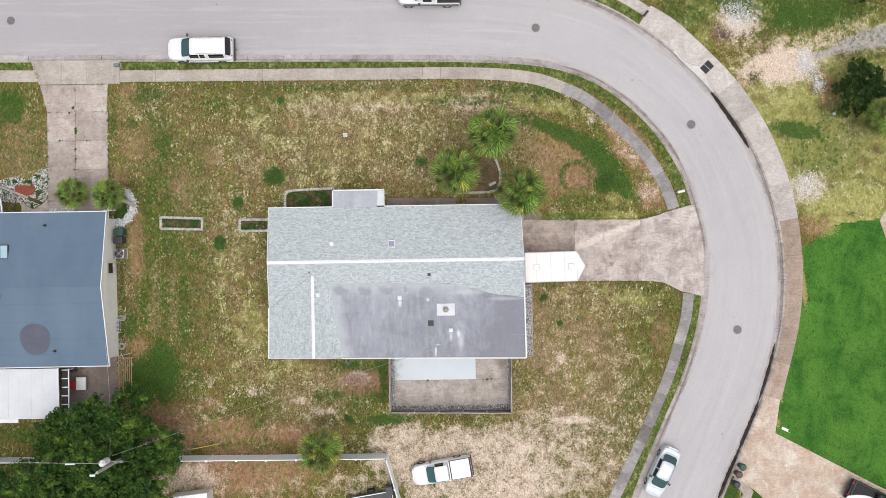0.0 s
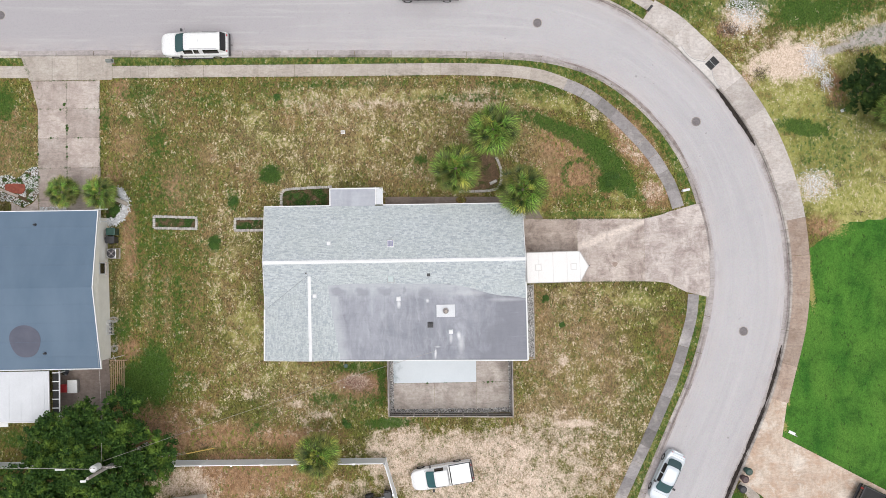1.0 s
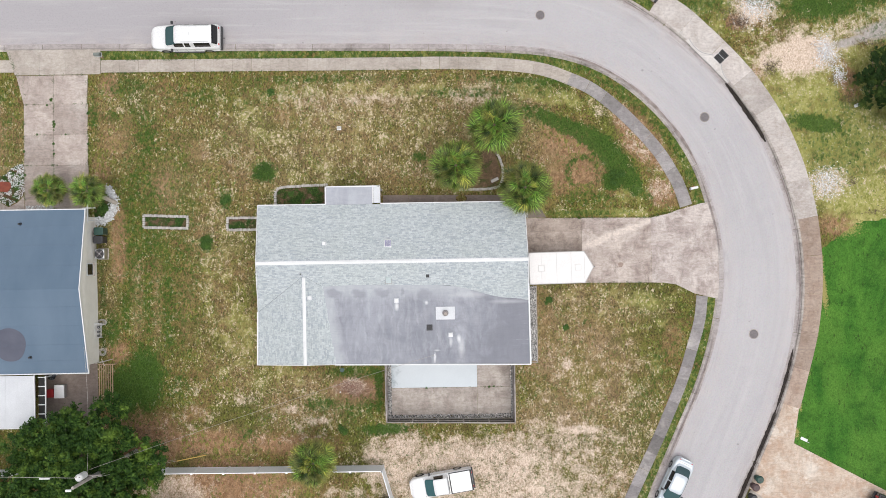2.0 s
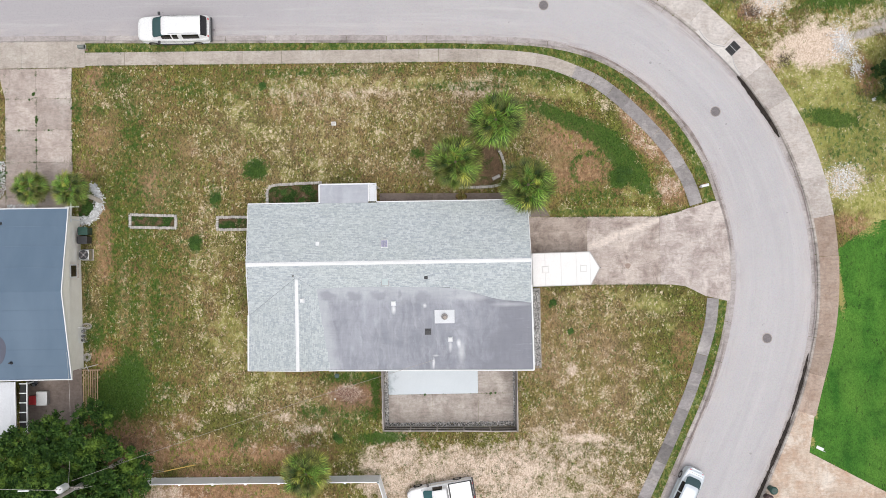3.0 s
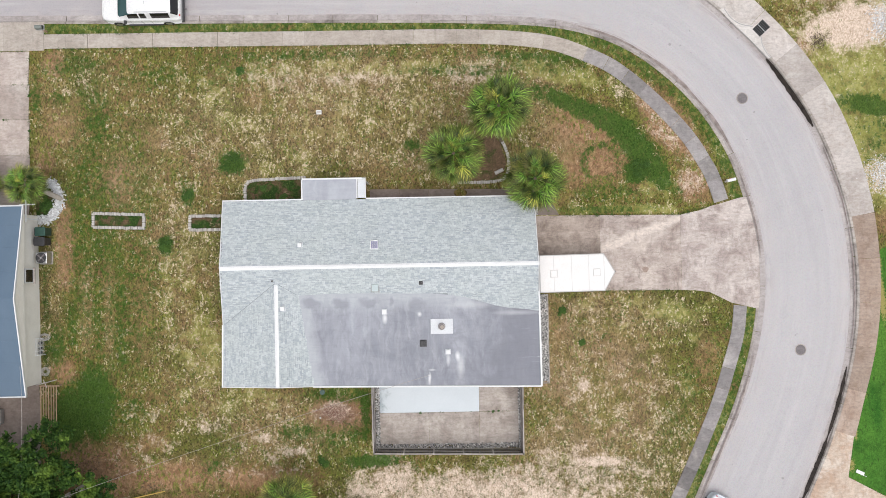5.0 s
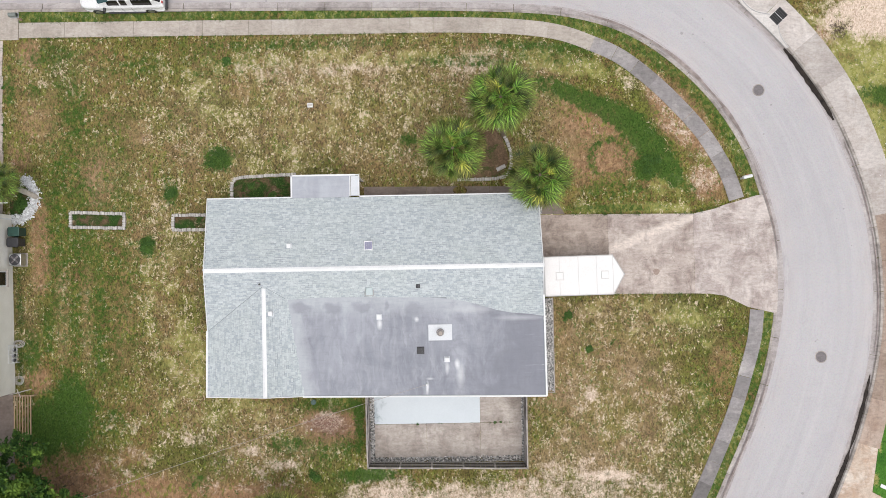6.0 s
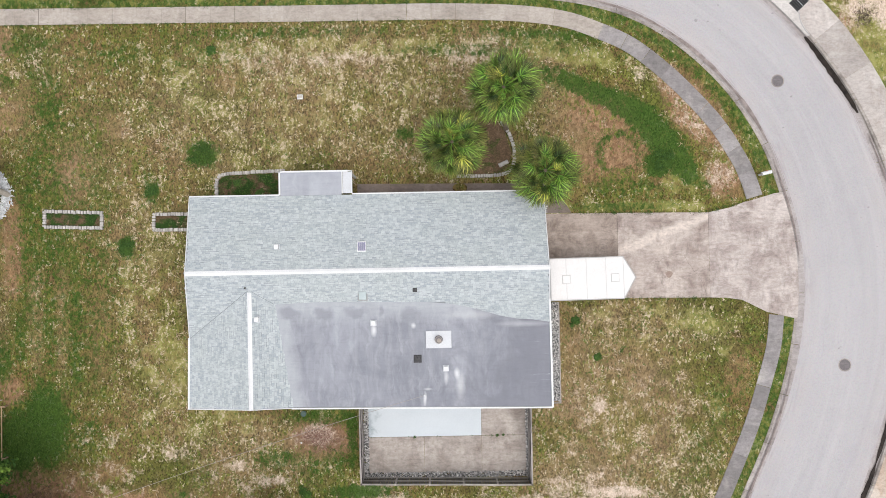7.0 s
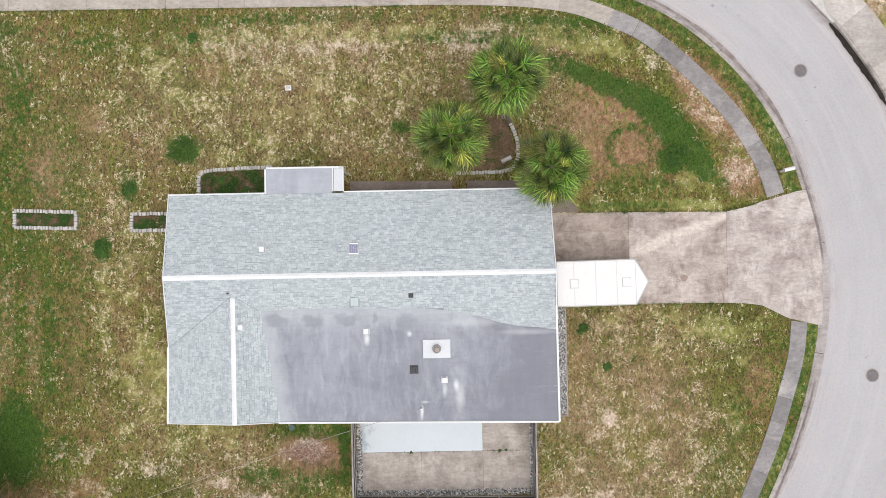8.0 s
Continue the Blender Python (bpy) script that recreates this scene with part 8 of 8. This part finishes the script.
keep = inside(spots[:, 0], spots[:, 1], FRONT_BED) & ~inside(spots[:, 0], spots[:, 1], MULCH) & thick & (np.abs(spots[:, 1] - 5.45 + 0.42 * (spots[:, 0] + 35.2)) > 0.16)
rock = np.concatenate([spots[keep], spread(250, -32.3, -30.2, 3.75, 4.1, 12)])
scatter_stones("white_rocks", rock.tolist(), 0.05, M_WHITE_ROCK, "white and grey rocks in the front bed", 0.03)
bed_soil("bed_front", FRONT_BED, M_BED, "weedy soil of the front rock bed")
structure(part("bed_mulch", prism(MULCH, -0.05, 0.05), M_MULCH), "red mulch in the front bed", "mulch")
structure(part("bed_path", prism([(-36.4, 5.85), (-36.4, 6.05), (-34.0, 5.05), (-34.1, 4.88)], -0.05, 0.06), M_WALK), "narrow pale concrete edging across the bed", "path")
structure(part("front_slab", prism([(-34.6, 3.75), (-34.6, 4.5), (-33.65, 4.0), (-32.9, 4.4), (-32.45, 4.9), (-32.45, 3.75)], -0.08, 0.02), M_DRIVE), "pinkish concrete strip before the house", "path")
# rubble on the rough ground to the east
rub = np.concatenate([np.stack([rng.normal(30.0, 0.45, 900), rng.normal(15.2, 0.75, 900)], 1), np.stack([rng.normal(24.4, 0.7, 900), rng.normal(18.9, 0.8, 900)], 1), np.stack([rng.normal(29.9, 0.7, 700), rng.normal(4.9, 0.6, 700)], 1), np.stack([rng.normal(30.9, 0.3, 250), rng.normal(13.3, 0.4, 250)], 1)])
scatter_stones("rubble", rub.tolist(), 0.05, M_WHITE_ROCK, "pale rubble on bare sandy ground", 0.0)


# ---- grass as loose blades ----
PAVED = [[(-13.2, 3.1), (5.6, 3.1), (5.7, -7.8), (-13.3, -7.6)], [(-4.7, -7), (5.3, -7), (5.3, -13.2), (-4.7, -13.2)], [(5, 2.55), (16.1, 2.45), (18.3, 3.05), (20.6, 3.8), (21.5, -4.2), (19.3, -3.6), (17.9, -2.9), (5, -2.65)],
         [(-34, 16.6), (-33, 14.1), (-32.45, 11.9), (-32.45, 2.5), (-27.4, 2.5), (-27.4, 14.2), (-26.3, 16.6)], [(-60, 3.6), (-26.7, 3.6), (-26.6, -13.5), (-60, -13.5)], [(-4.75, 3), (6.3, 3), (6.3, 4.5), (-4.75, 4.55)], tan_poly,
         [(6, -2.6), (6.8, -2.6), (6.8, -8.7), (6, -8.7)], [(-37, 4), (-32.5, 4), (-32.5, 7.4), (-37, 6.6)]]


def open_ground(x, y):
    ok = np.ones(x.shape, bool)
    for p in PAVED:
        ok &= ~inside(x, y, p)
    for ln, half in ((SIDEWALK_N, 0.5), (SIDEWALK_S, 0.48), (OUT_LINE[pale | tan], 1.0), (VERGE_WALK, 0.46)):
        d = np.full(x.shape, 1e9)
        for q in ln:
            d = np.minimum(d, (x - q[0]) ** 2 + (y - q[1]) ** 2)
        ok &= d > half ** 2
    ok &= road_distance(x, y) > 0.25
    ok &= ~((y > 14.3) & (y < 15.3) & (x < -32.5))
    return ok


def blades(name, n, keep, each, length, width, lift, material, label, seed):
    """Tufts of a few loose blades, strewn where keep() allows."""
    rng = np.random.default_rng(seed)
    x, y = rng.uniform(-37, 37, n), rng.uniform(-21.5, 21.5, n)
    k = rng.random(n) < keep(x, y)
    x, y = x[k], y[k]
    k = open_ground(x, y)
    x, y = np.repeat(x[k], each), np.repeat(y[k], each)
    m = len(x)
    x, y = x + rng.normal(0, 0.35 * length, m), y + rng.normal(0, 0.35 * length, m)
    a, ln = rng.uniform(0, 6.283, m), length * rng.uniform(0.4, 1.5, m)
    bend = a + rng.normal(0, 0.9, m)
    w = width * rng.uniform(0.5, 1.5, m)
    dx, dy = np.cos(a), np.sin(a)
    ex, ey = np.cos(bend), np.sin(bend)
    h = lift * rng.uniform(0.3, 1.4, m)
    p0 = np.stack([x, y, np.full(m, -0.01)], 1)
    p1 = np.stack([x + dx * ln * 0.5, y + dy * ln * 0.5, h], 1)
    p2 = np.stack([x + dx * ln * 0.5 + ex * ln * 0.5, y + dy * ln * 0.5 + ey * ln * 0.5, h * 0.8], 1)
    s0 = np.stack([-dy * w * 0.5, dx * w * 0.5, 0 * w], 1)
    s1 = np.stack([-dy * w, dx * w, 0.2 * w], 1)
    v = np.stack([p0 - s0, p0 + s0, p1 - s1, p1 + s1, p2], 1).reshape(-1, 3)
    i = np.arange(m)[:, None] * 5
    quads, tips = i + np.array([[0, 2, 3, 1]]), i + np.array([[2, 4, 3]])
    return tagged(raw(name, v.tolist(), quads.tolist() + tips.tolist(), material), label, "grass", kind="stuff")


def straw_keep(x, y):
    g, s, b = cover(x, y, GREEN), cover(x, y, SAND), cover(x, y, BROWN)
    big, mid, clump = soft_noise(x, y, 4.0, 1), soft_noise(x, y, 1.1, 2), soft_noise(x, y, 0.32, 3)
    k = np.clip((big * 0.3 + mid * 0.7 - 0.45) * 2.2 + cover(x, y, STRAW) * 0.35, 0.02, 1) * np.clip((clump - 0.45) * 4, 0, 1)
    k = k * (1 - 0.9 * np.clip(g * 1.3, 0, 1)) * (1 - 0.45 * b) + 0.25 * s
    return np.where(inside(x, y, LUSH) | (grass_verge(x, y) > 0.3), 0.0, k) * np.where(x > 22, 0.4, 1)


def green_keep(x, y):
    g, s, b = cover(x, y, GREEN), cover(x, y, SAND), cover(x, y, BROWN)
    mid, clump = soft_noise(x, y, 1.6, 5), soft_noise(x, y, 0.4, 6)
    k = np.clip((mid - 0.35) * 2.0, 0, 1) * np.clip((clump - 0.3) * 2.5, 0, 1) * 0.6 + 0.7 * g
    return k * (1 - 0.6 * b) * (1 - 0.5 * s) * (1 - 0.5 * cover(x, y, YELLOW)) * np.where(inside(x, y, LUSH), 0.0, 1) * np.where(x > 22, 0.35, 1)


def lush_keep(x, y):
    return inside(x, y, LUSH) * (0.35 + 0.4 * soft_noise(x, y, 0.8, 9))


blades("dry_grass", 30000, straw_keep, 4, 0.20, 0.017, 0.04, M_STRAW, "straw-coloured dry grass blades", 21)
blades("green_grass", 90000, green_keep, 5, 0.11, 0.012, 0.05, M_GRASS, "short green grass and weeds", 22)
blades("lush_grass", 40000, lush_keep, 3, 0.11, 0.013, 0.03, leaf_material("lush_grass_blade", (0.03, 0.115, 0.014), (0.075, 0.185, 0.025), (0.055, 0.15, 0.02), 0.6), "lush mown green grass", 23)


def weed(x, y, r, seed):
    """A low clump of broad green blades."""
    t = thing("weed_clump", pose(x, y, 0), "low dark green weed clump in the lawn", "plant", "weed clumps")
    v, f = leaf_cloud([(random.uniform(-r, r) * 0.6, random.uniform(-r, r) * 0.6, 0.03, r * 0.5) for _ in range(9)], 700, 0.06, seed)
    v = [(a, b, max(c * 0.5, 0.0)) for a, b, c in v]
    tagged(raw("leaves", v, f, M_WEED, t), kind="stuff")


for i, (x, y, r) in enumerate([(-13.9, 6.45, 0.8), (-16.9, 4.15, 0.5), (-18.45, 1.0, 0.55), (-10.45, 4.1, 0.3), (-11.8, 4.7, 0.3), (8.0, -3.9, 0.3), (9.3, -6.0, 0.22), (13.5, 5.6, 0.7), (-26.3, 4.4, 0.5), (-26.5, 3.7, 0.45), (-26.0, 3.8, 0.35), (-35.6, 6.2, 0.25), (-33.3, 6.5, 0.22), (-33.0, 5.5, 0.25), (-34.4, 6.25, 0.2), (-35.8, 5.3, 0.28), (-32.75, 6.4, 0.18), (-33.2, 4.8, 0.22), (-36.3, 5.2, 0.2), (-34.0, 4.6, 0.2), (-13.2, 12.6, 0.3), (-8.0, -13.6, 0.4), (-30.12, 10.6, 0.08), (-30.1, 10.2, 0.06), (-30.14, 8.9, 0.1), (-30.1, 8.1, 0.07), (-30.13, 6.4, 0.09), (-30.1, 5.9, 0.12), (-30.6, 11.9, 0.06), (-29.2, 9.6, 0.05), (-31.4, 9.62, 0.06), (-32.4, 6.5, 0.12), (-32.42, 8.3, 0.1), (-27.5, 6.2, 0.09), (-27.47, 8.8, 0.08), (-27.45, 11.2, 0.1)]):
    weed(x, y, r, 50 + i)

# ---- single shingles of the roof, nearest the way ----
for vs, fs in cover_n.single:
    raw("shingle", vs, fs, M_SHINGLE_ONE, roof)

# ---- dead twigs and leaf litter ----
rng = np.random.default_rng(31)


def litter(name, spots, material, label, size):
    v, f = [], []
    for cx, cy, rx, ry, n in spots:
        for _ in range(n):
            x, y, a, ln = rng.normal(cx, rx), rng.normal(cy, ry), rng.uniform(0, 6.283), size * rng.uniform(0.4, 1.6)
            dx, dy, w, k = math.cos(a) * ln, math.sin(a) * ln, size * 0.16, len(v)
            h = rng.uniform(0.01, 0.07)
            v += [(x - dx, y - dy, 0.005), (x - dy / ln * w, y + dx / ln * w, h), (x + dx, y + dy, 0.02), (x + dy / ln * w, y - dx / ln * w, h)]
            f.append((k, k + 1, k + 2, k + 3))
    return tagged(raw(name, v, f, material), label, "litter", kind="stuff")


M_TWIG = surface("dead_twig", (0.05, 0.034, 0.024), (0.12, 0.085, 0.06), 3, 30, 0.95, vary=0.3, by="island")
litter("dead_twigs", [(23.2, 17.5, 0.45, 0.3, 260), (25.6, 13.9, 0.35, 0.3, 160), (22.4, 18.3, 0.4, 0.3, 60), (33.3, 15.7, 0.7, 0.15, 90), (31.7, 11.5, 0.3, 0.3, 60), (33.5, 2.6, 0.6, 0.15, 60), (35.3, 5.2, 0.7, 0.2, 50), (31.7, 4.9, 0.25, 0.2, 50), (-23.4, -13.6, 0.6, 0.5, 120), (-19.5, -15.1, 0.3, 0.2, 50)], M_TWIG, "dark dead twigs and leaf litter on bare ground", 0.1)
M_RED_LEAF = surface("dead_red_brown_leaf", (0.15, 0.068, 0.048), (0.31, 0.185, 0.14), 3, 30, 0.95, vary=0.4, by="island")
litter("leaf_litter", [(-7.0, -10.55, 0.85, 0.5, 1500), (-7.6, -10.3, 0.5, 0.3, 500), (-24.0, -13.8, 0.9, 0.7, 400), (-17.0, -17.5, 2.2, 0.9, 700)], M_RED_LEAF, "red-brown dead leaves on a bare mound", 0.06)
gb2 = thing("garden_bucket", pose(-8.0, -8.95, 0), "small green plastic bucket against the house wall", "bucket")
part("bucket", rod(bmesh.new(), (0, 0, 0), (0, 0, 0.3), 0.12, 0.16, 16), M_GREEN_BIN, gb2)
part("rim", rod(bmesh.new(), (0, 0, 0.3), (0, 0, 0.32), 0.17, 0.17, 16), M_GREEN_BIN, gb2)
ball = bmesh.new()
bmesh.ops.create_icosphere(ball, subdivisions=2, radius=0.06)
bmesh.ops.translate(ball, verts=ball.verts, vec=(-8.19, -10.68, 0.06))
tagged(part("ball", ball, M_WHITE), "small white ball on bare ground", "ball")
for i, (x, y, r) in enumerate([(-1.55, -10.47, 0.1), (3.3, -10.46, 0.1), (3.65, -10.44, 0.08), (-30.1, 10.4, 0.12), (-30.3, 12.3, 0.12)]):
    weed(x, y, r, 90 + i)


def along(x0, y0, x1, y1, n, seed, spread=0.05):
    """Small clusters strewn unevenly along a joint."""
    r = random.Random(seed)
    out = []
    for _ in range(n):
        u = r.random()
        out.append((x0 + (x1 - x0) * u, y0 + (y1 - y0) * u, spread, spread, r.randint(3, 16)))
    return out


joints = along(-30.12, 14.0, -30.12, 3.6, 60, 1) + along(-32.4, 14.0, -32.4, 4.2, 40, 2, 0.07) + along(-27.5, 14.0, -27.5, 4.2, 40, 3, 0.08) + along(-33.6, 16.0, -32.9, 14.2, 22, 10, 0.08)
for i, y in enumerate((14.2, 11.95, 9.6, 7.2)):
    joints += along(-32.4, y, -27.5, y, 14, 20 + i)
joints += along(2.6, -10.45, 4.4, -10.45, 10, 4, 0.04) + along(-4.2, -10.45, 2.2, -10.45, 8, 5, 0.03) + along(6.5, -2.58, 16.0, -2.64, 60, 6, 0.07) + along(8.0, 2.5, 16.0, 2.42, 60, 7, 0.07) + along(16.0, 2.45, 18.2, 3.0, 20, 8, 0.07)
joints += along(-26.3, 14.3, 1.0, 14.17, 120, 9, 0.06) + along(-26.3, 15.3, 1.0, 15.18, 90, 11, 0.05)
litter("joint_weeds", joints, M_WEED, "small green weeds growing from concrete joints", 0.05)

M_SAND_TUFT = surface("olive_tuft_leaf", (0.05, 0.07, 0.02), (0.15, 0.155, 0.05), 3, 30, 0.95, vary=0.3, by="island")
rng = np.random.default_rng(77)
x, y = rng.uniform(-8, 17, 9000), rng.uniform(-21, -13.5, 9000)
keep = open_ground(x, y) & (rng.random(9000) < cover(x, y, SAND) * 0.32)
litter("sand_tufts", [(a, b, 0.08, 0.08, 11) for a, b in zip(x[keep], y[keep])], M_SAND_TUFT, "small dark green tufts on dry sand", 0.045)

rk = thing("garden_rack", pose(-26.62, -5.6, 0, 0, 0, 90), "white wire rack with dark pots against the wall", "rack")
for a in (-0.55, 0.55):
    for b in (-0.16, 0.16):
        part("leg", rod(bmesh.new(), (a, b, 0), (a, b, 0.75), 0.014, 0.014, 8), M_WHITE, rk)
for h in (0.25, 0.72):
    for b in np.linspace(-0.16, 0.16, 5):
        part("wire", rod(bmesh.new(), (-0.57, b, h), (0.57, b, h), 0.009, 0.009, 6), M_WHITE, rk)
    for a in np.linspace(-0.55, 0.55, 5):
        part("wire", rod(bmesh.new(), (a, -0.17, h), (a, 0.17, h), 0.009, 0.009, 6), M_WHITE, rk)
for i, a in enumerate((-0.4, -0.1, 0.25)):
    pt = thing("flower_pot", pose(-26.62, -5.6 + a, 0.26), "dark plastic flower pot on a wire rack", "pot", "flower pots")
    part("pot", rod(bmesh.new(), (0, 0, 0), (0, 0, 0.2), 0.08, 0.11, 14), M_DARK, pt)
hr = thing("garden_hose", pose(-26.5, -7.3, 0.02), "coiled grey garden hose on the ground", "hose")
for i in range(4):
    bm = bmesh.new()
    r, k = 0.14 + 0.05 * i, 22
    for j in range(k):
        a0, a1 = 6.2832 * j / k, 6.2832 * (j + 1) / k
        rod(bm, (r * math.cos(a0), r * math.sin(a0), 0.02), (r * math.cos(a1), r * math.sin(a1), 0.02), 0.016, 0.016, 6)
    part("coil", bm, M_STONE, hr)
wall_weeds = along(-26.5, -0.6, -26.35, -7.6, 90, 40, 0.12)
litter("wall_weeds", wall_weeds, M_WEED, "low green weeds along the house wall", 0.07)
